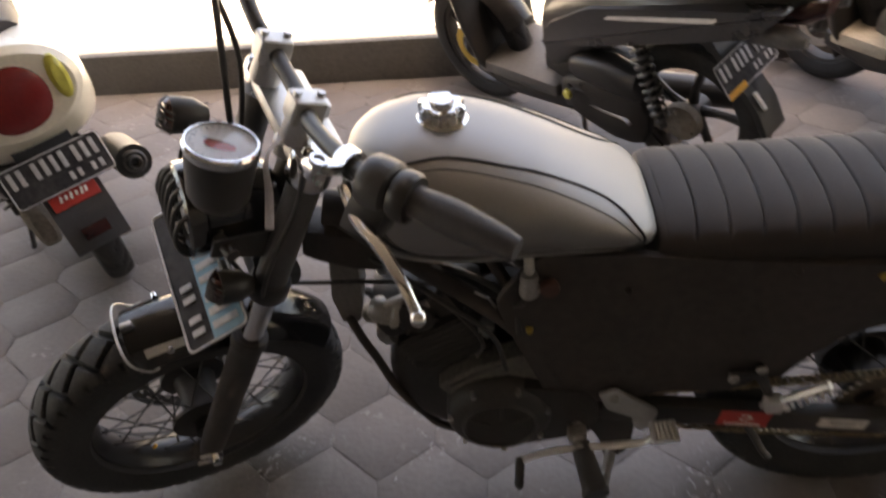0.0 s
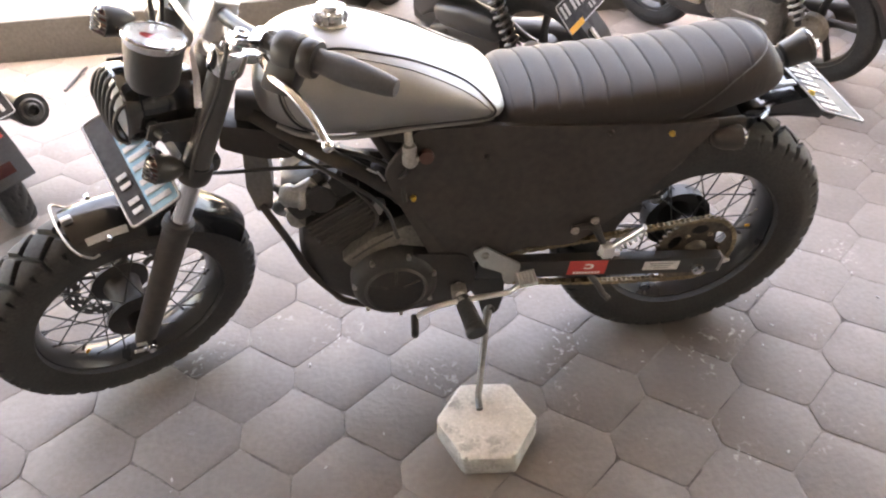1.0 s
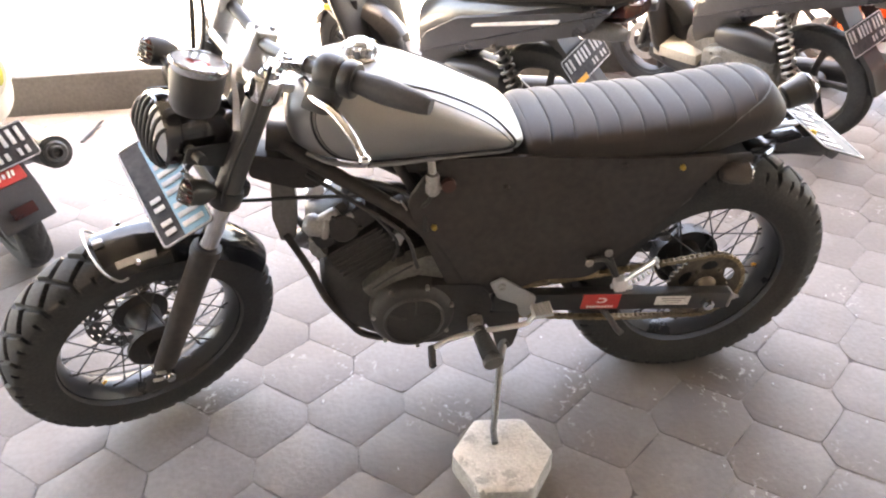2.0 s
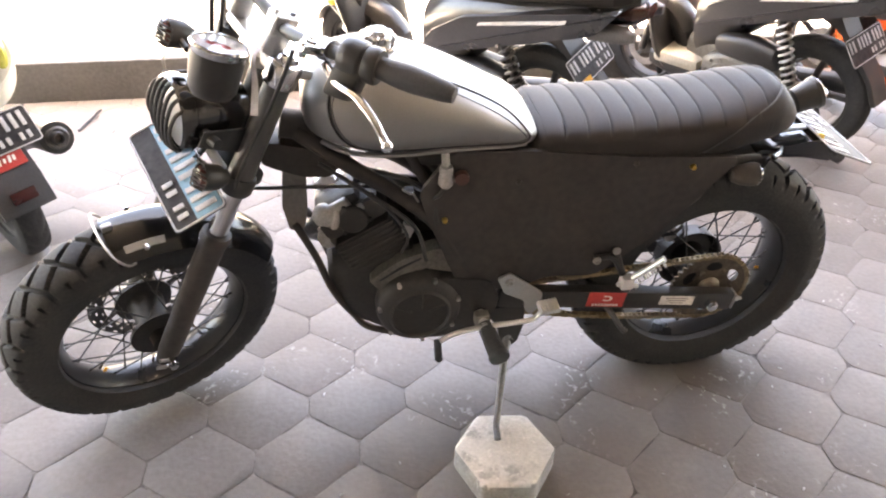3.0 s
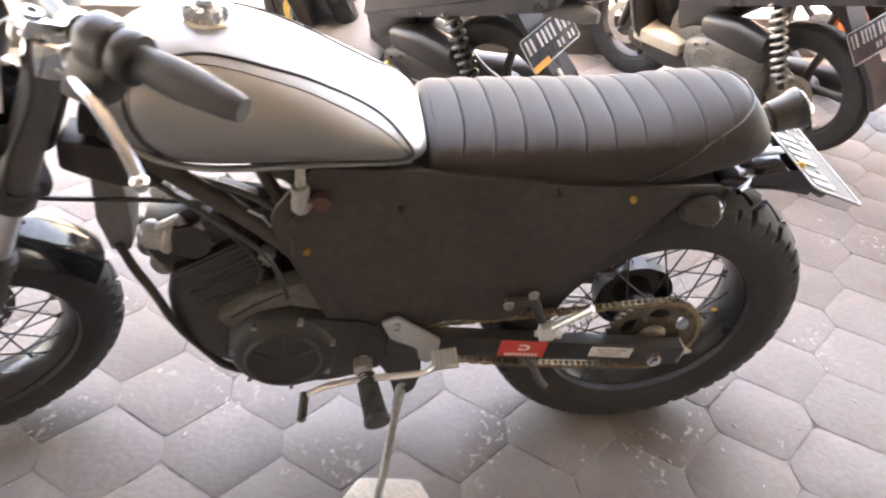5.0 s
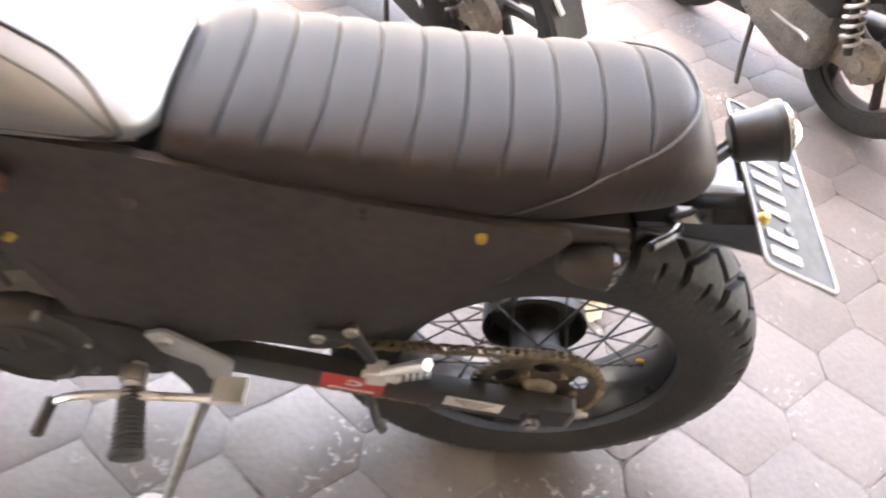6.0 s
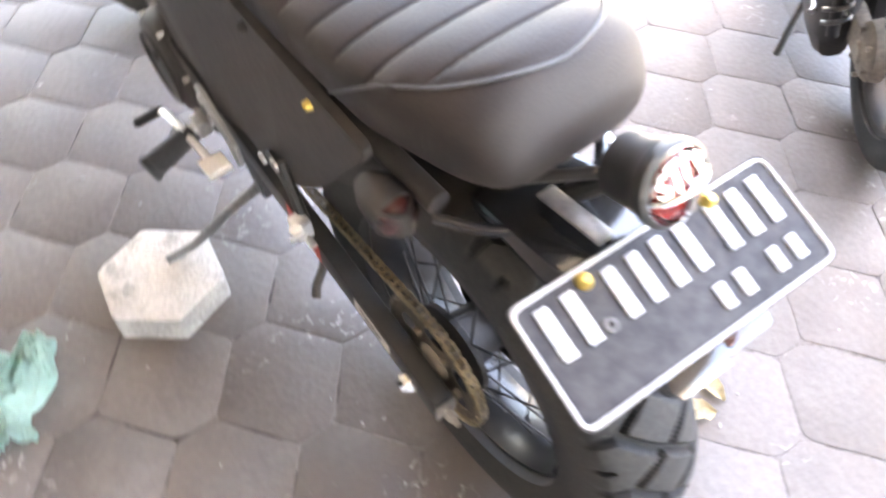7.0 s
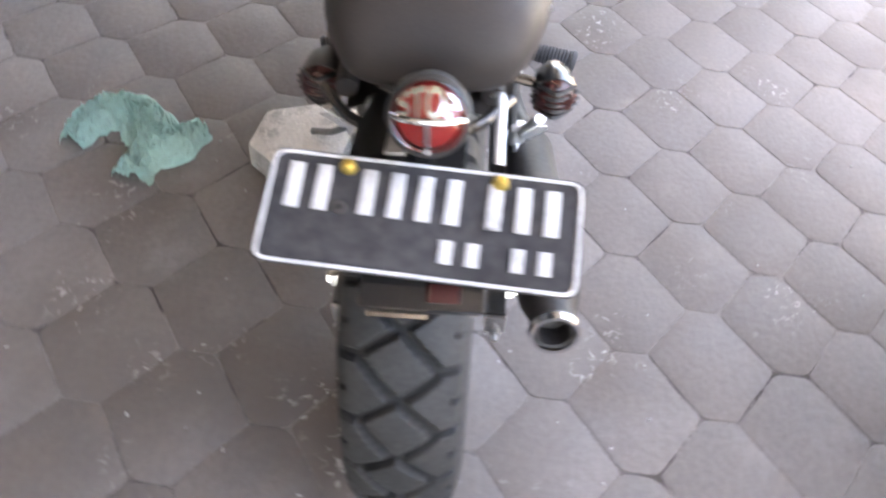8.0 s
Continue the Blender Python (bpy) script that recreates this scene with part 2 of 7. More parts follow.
def part(name, bm, mat, parent=None, label="", at=None, sharp=0.6):
    """Links a bmesh as one mesh object, under a thing or a part."""
    bmesh.ops.recalc_face_normals(bm, faces=bm.faces)
    for f in bm.faces:
        f.smooth = True
    for e in bm.edges:
        if len(e.link_faces) == 2 and e.calc_face_angle(0) > sharp:
            e.smooth = False
    if at is not None:
        bm.transform(at)
    me = bpy.data.meshes.new(name)
    bm.to_mesh(me)
    bm.free()
    me.materials.append(M[mat])
    ob = new(name, me)
    if parent is not None:
        ob.parent = parent
    if label:
        tagged(ob, label=label)
    return ob


def thing(name, label, category, matrix=None, group="", kind=""):
    ob = new(name)
    ob.empty_display_size = 0.1
    if matrix is not None:
        ob.matrix_world = matrix
    return tagged(ob, label, category, group, kind)


def grid_faces(bm, rows, closed_u=False, closed_v=False):
    """Faces over rows of vertices."""
    nr, nc = len(rows), len(rows[0])
    for i in range(nr if closed_u else nr - 1):
        for j in range(nc if closed_v else nc - 1):
            a, b = rows[i], rows[(i + 1) % nr]
            vs = [a[j], a[(j + 1) % nc], b[(j + 1) % nc], b[j]]
            if len(set(vs)) == 4:
                bm.faces.new(vs)


def box(bm, c, s, bevel=0.0, rot=None, seg=2):
    """A bevelled box of size s at c, turned by rot."""
    m = Matrix.Translation(c) @ (rot.to_4x4() if rot is not None else Matrix.Identity(4)) @ Matrix.Diagonal((*s, 1))
    got = bmesh.ops.create_cube(bm, size=1, matrix=m)["verts"]
    if bevel:
        es = list({e for v in got for e in v.link_edges})
        bmesh.ops.bevel(bm, geom=es, offset=bevel, segments=seg, affect="EDGES", profile=0.6)
    return bm


def frame_of(d):
    d = Vector(d).normalized()
    side = Vector((0, 0, 1)) if abs(d.z) < 0.9 else Vector((1, 0, 0))
    u = d.cross(side).normalized()
    return u, d.cross(u).normalized(), d


def rod(bm, p, q, r, r2=None, seg=16, caps=True):
    """A straight, round, possibly tapered rod from p to q."""
    p, q = Vector(p), Vector(q)
    u, v, _ = frame_of(q - p)
    r2 = r if r2 is None else r2
    rows = []
    for c, rad in ((p, r), (q, r2)):
        rows.append([bm.verts.new(c + (u * math.cos(a) + v * math.sin(a)) * rad) for a in (2 * math.pi * k / seg for k in range(seg))])
    grid_faces(bm, rows, closed_v=True)
    if caps:
        bm.faces.new(rows[0])
        bm.faces.new(rows[1])
    return bm


def smooth_line(pts, steps=6):
    """A Catmull-Rom line through the points."""
    pts = [Vector(p) for p in pts]
    ext = [pts[0] * 2 - pts[1]] + pts + [pts[-1] * 2 - pts[-2]]
    out = []
    for i in range(1, len(ext) - 2):
        a, b, c, d = ext[i - 1:i + 3]
        for k in range(steps):
            t = k / steps
            out.append(0.5 * ((2 * b) + (c - a) * t + (2 * a - 5 * b + 4 * c - d) * t * t + (3 * b - a - 3 * c + d) * t ** 3))
    return out + [pts[-1]]


def tube(bm, pts, r, seg=10, steps=6, closed=False, radii=None, flat=1.0):
    """A round tube along a smooth line; radii gives one radius a point."""
    line = [Vector(p) for p in pts] if steps == 0 else smooth_line(pts, steps)
    n = len(line)
    rows = []
    prev = None
    for i, c in enumerate(line):
        d = (line[(i + 1) % n] - line[i - 1]) if closed else (line[min(i + 1, n - 1)] - line[max(i - 1, 0)])
        d.normalize()
        if prev is None:
            u, v, _ = frame_of(d)
        else:
            u = (prev - d * prev.dot(d)).normalized()
            v = d.cross(u)
        prev = u
        rad = r
        if radii:
            x = i / (n - 1) * (len(radii) - 1)
            k = min(int(x), len(radii) - 2)
            rad = radii[k] + (radii[k + 1] - radii[k]) * (x - k)
        rows.append([bm.verts.new(c + (u * math.cos(a) + v * math.sin(a) * flat) * rad) for a in (2 * math.pi * k / seg for k in range(seg))])
    grid_faces(bm, rows, closed_u=closed, closed_v=True)
    if not closed:
        bm.faces.new(rows[0])
        bm.faces.new(rows[-1])
    return bm


def lathe(bm, profile, origin=(0, 0, 0), axis=(0, 1, 0), seg=48, closed=False):
    """Turns a profile of (radius, along) about an axis."""
    u, v, d = frame_of(axis)
    o = Vector(origin)
    rows = []
    for k in range(seg):
        a = 2 * math.pi * k / seg
        e = u * math.cos(a) + v * math.sin(a)
        rows.append([bm.verts.new(o + e * max(r, 1e-5) + d * h) for r, h in profile])
    grid_faces(bm, rows, closed_u=True, closed_v=closed)
    return bm


def prism(bm, outline, y0, y1, bevel=0.0, to=None):
    """A plate with an outline of (x, z), between y0 and y1; to maps its points."""
    to = to or (lambda x, y, z: Vector((x, y, z)))
    a = [bm.verts.new(to(x, y0, z)) for x, z in outline]
    b = [bm.verts.new(to(x, y1, z)) for x, z in outline]
    fs = [bm.faces.new(a), bm.faces.new(b)]
    n = len(outline)
    for i in range(n):
        fs.append(bm.faces.new((a[i], a[(i + 1) % n], b[(i + 1) % n], b[i])))
    if bevel:
        es = list({e for f in fs[:2] for e in f.edges})
        bmesh.ops.bevel(bm, geom=es, offset=bevel, segments=2, affect="EDGES", profile=0.6)
    return bm


def rounded(outline, r, n=4):
    """An outline with its corners rounded."""
    out = []
    pts = [Vector(p) for p in outline]
    for i, p in enumerate(pts):
        a, b = pts[i - 1], pts[(i + 1) % len(pts)]
        da, db = (a - p), (b - p)
        k = min(r, da.length * 0.45, db.length * 0.45)
        s, e = p + da.normalized() * k, p + db.normalized() * k
        for j in range(n + 1):
            t = j / n
            q = s * (1 - t) ** 2 + p * 2 * t * (1 - t) + e * t * t
            out.append((q.x, q.y))
    return out


def lerp_table(table, x):
    """Smooth value from rows of (x, value, ...)."""
    if x <= table[0][0]:
        return table[0][1:]
    for a, b in zip(table, table[1:]):
        if x <= b[0]:
            i = table.index(a)
            pre, post = table[max(0, i - 1)], table[min(len(table) - 1, i + 2)]
            h = b[0] - a[0]
            t = (x - a[0]) / h
            out = []
            for k in range(1, len(a)):
                ma = (b[k] - pre[k]) / max(1e-6, b[0] - pre[0]) * h
                mb = (post[k] - a[k]) / max(1e-6, post[0] - a[0]) * h
                out.append(a[k] * (2 * t ** 3 - 3 * t * t + 1) + ma * (t ** 3 - 2 * t * t + t) + b[k] * (3 * t * t - 2 * t ** 3) + mb * (t ** 3 - t * t))
            return tuple(out)
    return table[-1][1:]


def loft(bm, sections, cap=True):
    """Skin over closed rings of points."""
    rows = [[bm.verts.new(p) for p in s] for s in sections]
    grid_faces(bm, rows, closed_v=True)
    if cap:
        bm.faces.new(rows[0])
        bm.faces.new(rows[-1])
    return bm


def perforated(bm, c, y, radii, n, hole, thick):
    """A flat ring with real holes: cells for which hole(radius, angle) is true are left out."""
    rows = [[bm.verts.new(Vector((c[0] + r * math.cos(2 * math.pi * k / n), c[1] + y, c[2] + r * math.sin(2 * math.pi * k / n)))) for k in range(n)] for r in radii]
    for i in range(len(radii) - 1):
        for k in range(n):
            if not hole((radii[i] + radii[i + 1]) / 2, 2 * math.pi * (k + 0.5) / n):
                bm.faces.new((rows[i][k], rows[i][(k + 1) % n], rows[i + 1][(k + 1) % n], rows[i + 1][k]))
    for v in [v for v in bm.verts if not v.link_faces]:
        bm.verts.remove(v)
    bmesh.ops.solidify(bm, geom=list(bm.faces), thickness=thick)
    return bm


def ring_super(x, w, top, bottom, mid, n=2.6, seg=32, y0=0.0, tilt=0.0):
    """A cross-section at x: a rounded shape w wide to each side, its widest height at mid."""
    out = []
    for k in range(seg):
        a = 2 * math.pi * k / seg
        c, s = math.cos(a), math.sin(a)
        y = w * math.copysign(abs(c) ** (2 / n), c)
        h = (top - mid) if s > 0 else (mid - bottom)
        z = mid + h * math.copysign(abs(s) ** (2 / n), s)
        out.append(Vector((x + tilt * (z - mid), y0 + y, z)))
    return out

# ---------------------------------------------------------------- setting
STEP_X, STEP_Y, SHORT, REACH, TURN = 0.1245, 0.163, 0.034, 0.130, radians(-1.0)
ORIGIN = Vector((-0.0975, -0.211, 0))


def paver_rings(rng, gap=0.0009):
    """The outline of a six-sided paver: two short sides and four long ones, with worn corners."""
    hx, sy, ry = STEP_X - gap, SHORT - gap * 0.4, REACH - gap * 1.2
    flat = [(x + rng.uniform(-0.0016, 0.0012) * (1 if x >= 0 else -1), y + rng.uniform(-0.0016, 0.0010) * (1 if y > 0 else -1)) for x, y in ((hx, -sy), (hx, sy), (0, ry), (-hx, sy), (-hx, -sy), (0, -ry))]
    out = []
    line = rounded(flat, rng.uniform(0.010, 0.022), 3)
    for i, p in enumerate(line):
        q = line[(i + 1) % len(line)]
        out.append(p)
        if math.hypot(q[0] - p[0], q[1] - p[1]) > 0.05:
            for f in (0.33, 0.67):
                w = rng.uniform(-0.0022, 0.0003)
                x, y = p[0] + (q[0] - p[0]) * f, p[1] + (q[1] - p[1]) * f
                d = math.hypot(x, y)
                out.append((x * (1 + w / d), y * (1 + w / d)))
    return out


def paver_mesh(bm, place, turn, lift, rng):
    out = paver_rings(rng)
    rot = Matrix.Rotation(turn, 3, "Z")
    rows = []
    for scale, z in ((1.0, -0.02), (1.0, -0.0022), (0.9945, -0.0006), (0.982, -0.0001)):
        rows.append([bm.verts.new(place + rot @ Vector((x * scale, y * scale, 0)) + Vector((0, 0, z + lift))) for x, y in out])
    grid_faces(bm, rows, closed_v=True)
    bm.faces.new(rows[-1])


ground = tagged(part("ground", box(bmesh.new(), (0, 0, -0.5021), (400, 400, 1.0)), "joint"), "sandy ground below the grey six-sided pavers", "ground", kind="structure")

KERB_Y, KERB_H = 2.12, 0.19
kerb = thing("kerb", "dark concrete kerb between pavers and sunlit terrace", "kerb", kind="structure")
rng = random.Random(5)
x = -9.0
while x < 11:
    bm = bmesh.new()
    box(bm, (x + 0.498, KERB_Y + 0.075 + rng.uniform(-0.004, 0.004), KERB_H / 2 - 0.05), (0.99, 0.15, KERB_H + 0.1), 0.012)
    part("kerb_stone", bm, "kerb", kerb)
    x += 1.0
tagged(part("terrace", box(bmesh.new(), (1, KERB_Y + 0.15 + 6.0, KERB_H / 2 - 0.06), (24, 12.0, KERB_H + 0.1), 0.01), "terrace"),
       "pale concrete terrace in full sun behind the kerb", "terrace", kind="structure")
tagged(part("wall_north", box(bmesh.new(), (1, 14.3, 1.6), (24, 0.25, 3.6)), "plaster"), "cream plastered boundary wall", "wall", kind="structure")
# unseen wall, added to hold light back from the south
tagged(part("wall_south", box(bmesh.new(), (1, -4.6, 1.85), (26, 0.3, 4.0)), "house"), "unseen dull brown-grey wall, added behind the yard to dim it", "wall", kind="structure")
# an added, unseen canopy shades the yard to the kerb; daylight passes its open sides
tagged(part("ceiling", box(bmesh.new(), (0.75, -1.70, 3.72), (24.0, 6.20, 0.24), 0.02), "house"), "dull brown-grey underside of a wide unseen canopy, added for shade", "ceiling", kind="structure")

# ---------------------------------------------------------------- wheels


def tyre_surface(R, half, sink=0.0, height=0.09):
    """The tyre's outside: across from -1 to 1, sidewall to sidewall, as radius and offset."""
    def at(s):
        a = s * 1.95
        if abs(a) <= 1.1:
            y = half * 0.92 * math.sin(a) / math.sin(1.1) * 0.93
            r = R - sink - (1 - math.cos(a)) * half * 0.55
        else:
            e = (abs(a) - 1.1) / 0.85
            y = math.copysign(half * (0.855 + 0.145 * math.sin(min(1, e * 1.7) * math.pi / 2) - 0.30 * max(0, e - 0.45)), a)
            r = R - sink - (1 - math.cos(1.1)) * half * 0.55 - e * (height - (1 - math.cos(1.1)) * half * 0.55)
        return r, y
    return at


def wheel_point(c, r, y, a):
    return Vector((c[0] + r * math.cos(a), c[1] + y, c[2] + r * math.sin(a)))


def tread_depth(p, s):
    """How far the tread is cut away at p, in pitches round the tyre, and s, across it: a middle row of lopsided diamond blocks, and from their side corners grooves to both shoulders."""
    out = abs(s)
    q = (p + 0.10 * s) % 1.0
    peak = 0.46 if s > 0 else 0.58
    rise = q / peak if q < peak else (1 - q) / (1 - peak)
    edge = 0.335 * rise + 0.012
    cut = 1 - abs(out - edge) * 0.72 / 0.052
    if out > 0.32:
        drift = peak + 0.16 * (out - 0.3) * (1 if s > 0 else -1)
        cut = max(cut, 1 - abs(q - drift) / 0.085)
    if out > 0.46:
        cut = max(cut, 0.9 - min(q, 1 - q) / 0.060)
    return min(1.0, max(0.0, cut) * 2.6) * min(1.0, max(0.0, (0.64 - out) / 0.10))


def tyre(bm, c, R, half, rim_r, pitches=25, knob=0.0105):
    """A chunky trail tyre whose tread is cut into diamond and shoulder blocks."""
    top = tyre_surface(R, half, 0.0, R - rim_r)
    na = pitches * 28
    ss = [-1 + 0.08 * k for k in range(4)] + [-0.72 + 0.03 * k for k in range(49)] + [0.76 + 0.08 * k for k in range(4)]
    rows = []
    for i in range(na):
        a = 2 * math.pi * i / na
        row = []
        for sv in ss:
            r, y = top(sv)
            if abs(sv) <= 0.71:
                d = knob * tread_depth(i / 28, sv)
                k = min(1.0, abs(sv) * 1.4)
                r -= d * (1 - 0.5 * k)
                y -= math.copysign(d * 0.7 * k, sv)
            row.append(bm.verts.new(wheel_point(c, r, y, a)))
        for r, y in ((rim_r - 0.004, half * 0.55), (rim_r - 0.004, -half * 0.55)):
            row.append(bm.verts.new(wheel_point(c, r, y, a)))
        rows.append(row)
    grid_faces(bm, rows, closed_u=True, closed_v=True)
    bm.faces.ensure_lookup_table()
    nc = len(rows[0])
    # cut faces get the blacker slot, which darkens the grooves as shade would
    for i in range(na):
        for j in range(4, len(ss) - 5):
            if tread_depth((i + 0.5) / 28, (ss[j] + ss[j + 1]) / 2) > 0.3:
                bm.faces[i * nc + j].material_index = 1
    return bm


def wheel(parent, name, c, R, half, rim_r, at=None, disc=None, spokes=36, hub_r=0.05, label="", tag=0.0):
    """A wire-spoked wheel: rim, tyre, hub and single spokes, under the bike."""
    bm = bmesh.new()
    w = half * 0.62
    lathe(bm, [(rim_r + 0.006, -w), (rim_r + 0.008, -w * 0.9), (rim_r - 0.006, -w * 0.7), (rim_r - 0.012, 0), (rim_r - 0.006, w * 0.7), (rim_r + 0.008, w * 0.9),
               (rim_r + 0.006, w), (rim_r - 0.006, w), (rim_r - 0.013, w * 0.75), (rim_r - 0.022, w * 0.3), (rim_r - 0.022, -w * 0.3), (rim_r - 0.013, -w * 0.75), (rim_r - 0.006, -w)],
          c, (0, 1, 0), 72, closed=True)
    rim = part(name, bm, "rim", parent, label or "black spoked rim", at)
    a = radians(tag)
    turn = Matrix.Rotation(-a, 3, "Y")
    part("rim_tag", box(bmesh.new(), wheel_point(c, rim_r - 0.030, -0.004, a), (0.012, 0.004, 0.006), 0.0015, turn), "yellow_sticker", rim, "small yellow tag on a spoke", at)
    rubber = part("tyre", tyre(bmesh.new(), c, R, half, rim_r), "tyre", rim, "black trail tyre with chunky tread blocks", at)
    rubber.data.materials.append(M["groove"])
    bm = bmesh.new()
    lathe(bm, [(0.0, -0.085), (hub_r * 0.5, -0.085), (hub_r * 0.5, -0.06), (hub_r * 1.25, -0.056), (hub_r * 1.25, -0.048), (hub_r * 0.8, -0.04), (hub_r * 0.7, 0.0),
               (hub_r * 0.8, 0.04), (hub_r * 1.25, 0.048), (hub_r * 1.25, 0.056), (hub_r * 0.5, 0.06), (hub_r * 0.5, 0.085), (0.0, 0.085)], c, (0, 1, 0), 32)
    part("hub", bm, "dark_cast", rim, "", at)
    for k in range(spokes):
        a = 2 * math.pi * k / spokes
        side = -1 if k % 2 else 1
        lead = 0.55 if (k // 2) % 2 else -0.55
        p = wheel_point(c, hub_r * 1.18, side * 0.052, a + lead)
        q = wheel_point(c, rim_r - 0.018, side * 0.006, a)
        bm = bmesh.new()
        rod(bm, p, q, 0.0019, seg=6, caps=False)
        rod(bm, q - (q - p).normalized() * 0.014, q, 0.0034, seg=6)
        part("spoke", bm, "black", rim, "", at)
    return rim


def plate_bars(parent, origin, right, up, mat="plate_white", lift=0.0015, rows=None, w=0.275, h=0.11):
    """Raised bars that stand for the characters of a number plate."""
    right, up = Vector(right), Vector(up)
    out = right.cross(up).normalized()
    rot = Matrix((right.normalized(), up.normalized(), out)).transposed()
    rows = rows or [(0.68, 0.40, [(0.055, 2), (0.29, 4), (0.69, 3)]), (0.25, 0.20, [(0.56, 2), (0.78, 2)])]
    for cy, ch, groups in rows:
        for x0, count in groups:
            for i in range(count):
                wide = 0.068 if ch > 0.3 else 0.06
                cx = x0 + (wide + 0.022) * i + wide / 2
                bm = box(bmesh.new(), Vector(origin) + right * (cx) + up * cy + out * lift, (wide * w * 0.68, ch * h, 0.002), 0.0008, rot)
                part("character_bar", bm, mat, parent)


def number_plate(parent, origin, right, up, name="number_plate", film=None, label="black number plate with white rim and characters"):
    """A pressed plate from its lower left corner, with rim and bars."""
    origin, right, up = Vector(origin), Vector(right), Vector(up)
    w, h = right.length, up.length
    r, u = right.normalized(), up.normalized()
    out = r.cross(u).normalized()

    def to(x, y, z):
        return origin + r * x + u * z + out * y
    outline = rounded([(0, 0), (w, 0), (w, h), (0, h)], 0.012, 4)
    pl = part(name, prism(bmesh.new(), outline, -0.0015, 0.0, 0, to), "plate", parent, label)
    bm = bmesh.new()
    line = [to(x, 0.0005, z) for x, z in rounded([(0.003, 0.003), (w - 0.003, 0.003), (w - 0.003, h - 0.003), (0.003, h - 0.003)], 0.011, 4)]
    tube(bm, line, 0.0019, 6, 0, closed=True)
    part("plate_rim", bm, "plate_white", pl)
    if film:
        bm = prism(bmesh.new(), [(0.006, h * 0.44), (w - 0.006, h * 0.44), (w - 0.006, h - 0.006), (0.006, h - 0.006)], 0.0002, 0.0008, 0, to)
        part("plate_film", bm, film, pl)
    plate_bars(pl, origin, r * w, u * h, w=w, h=h)
    return pl

# ---------------------------------------------------------------- the custom motorcycle
bike = thing("motorcycle", "silver and black custom scrambler motorcycle parked on its side stand", "motorcycle", pose(0, 0.030, 0, 5.0, 0, 0))
STEER = radians(29)
HEAD = Vector((-0.31, 0, 0.958))
AXIS = Vector((0.432, 0, 0.902)).normalized()
FORWARD = Vector((-0.902, 0, 0.432)).normalized()
TURNED = Matrix.Translation(HEAD) @ Matrix.Rotation(STEER, 4, AXIS) @ Matrix.Translation(-HEAD)
BACK = TURNED.inverted()
FRONT_C = HEAD - AXIS * 0.742 + FORWARD * 0.052
REAR_C = Vector((0.660, 0.000, 0.322))
FRONT_R, REAR_R = 0.305, 0.331
FRONT_W = FRONT_C + Vector((0.006, 0.014, 0.003))     # the wheel sits a little off the middle of the fork

wheel(bike, "front_wheel", FRONT_W, FRONT_R, 0.060, 0.212, TURNED, hub_r=0.052, tag=222)
rear = wheel(bike, "rear_wheel", REAR_C, REAR_R, 0.077, 0.215, None, hub_r=0.055, tag=-8)


def steered(name, bm, mat, label="", parent=None):
    return part(name, bm, mat, parent or bike, label, TURNED)


def brake_disc(c, y, r, parent, at):
    """A drilled brake disc on five arms."""
    bm = bmesh.new()
    rings = [r * (0.70 + 0.30 * k / 9) for k in range(10)]

    def drilled(rr, a):
        k = (rr / r - 0.70) / 0.30 * 9
        row = int(k)
        return row in (1, 4, 7) and int(a / (2 * math.pi) * 120 + (row - 1) // 3 * 2) % 6 < 2
    perforated(bm, c, y, rings, 120, drilled, 0.0035)
    disc = part("brake_disc", bm, "dark_steel", parent, "drilled dark steel brake disc", at)
    for k in range(6):
        a = 2 * math.pi * k / 6
        part("disc_arm", rod(bmesh.new(), wheel_point(c, 0.040, y + 0.001, a), wheel_point(c, r * 0.74, y + 0.001, a + 0.30), 0.0055, seg=8), "dark_steel", disc, "", at)


front_wheel = bpy.data.objects["front_wheel"]
brake_disc(FRONT_W, 0.058, 0.122, front_wheel, TURNED)

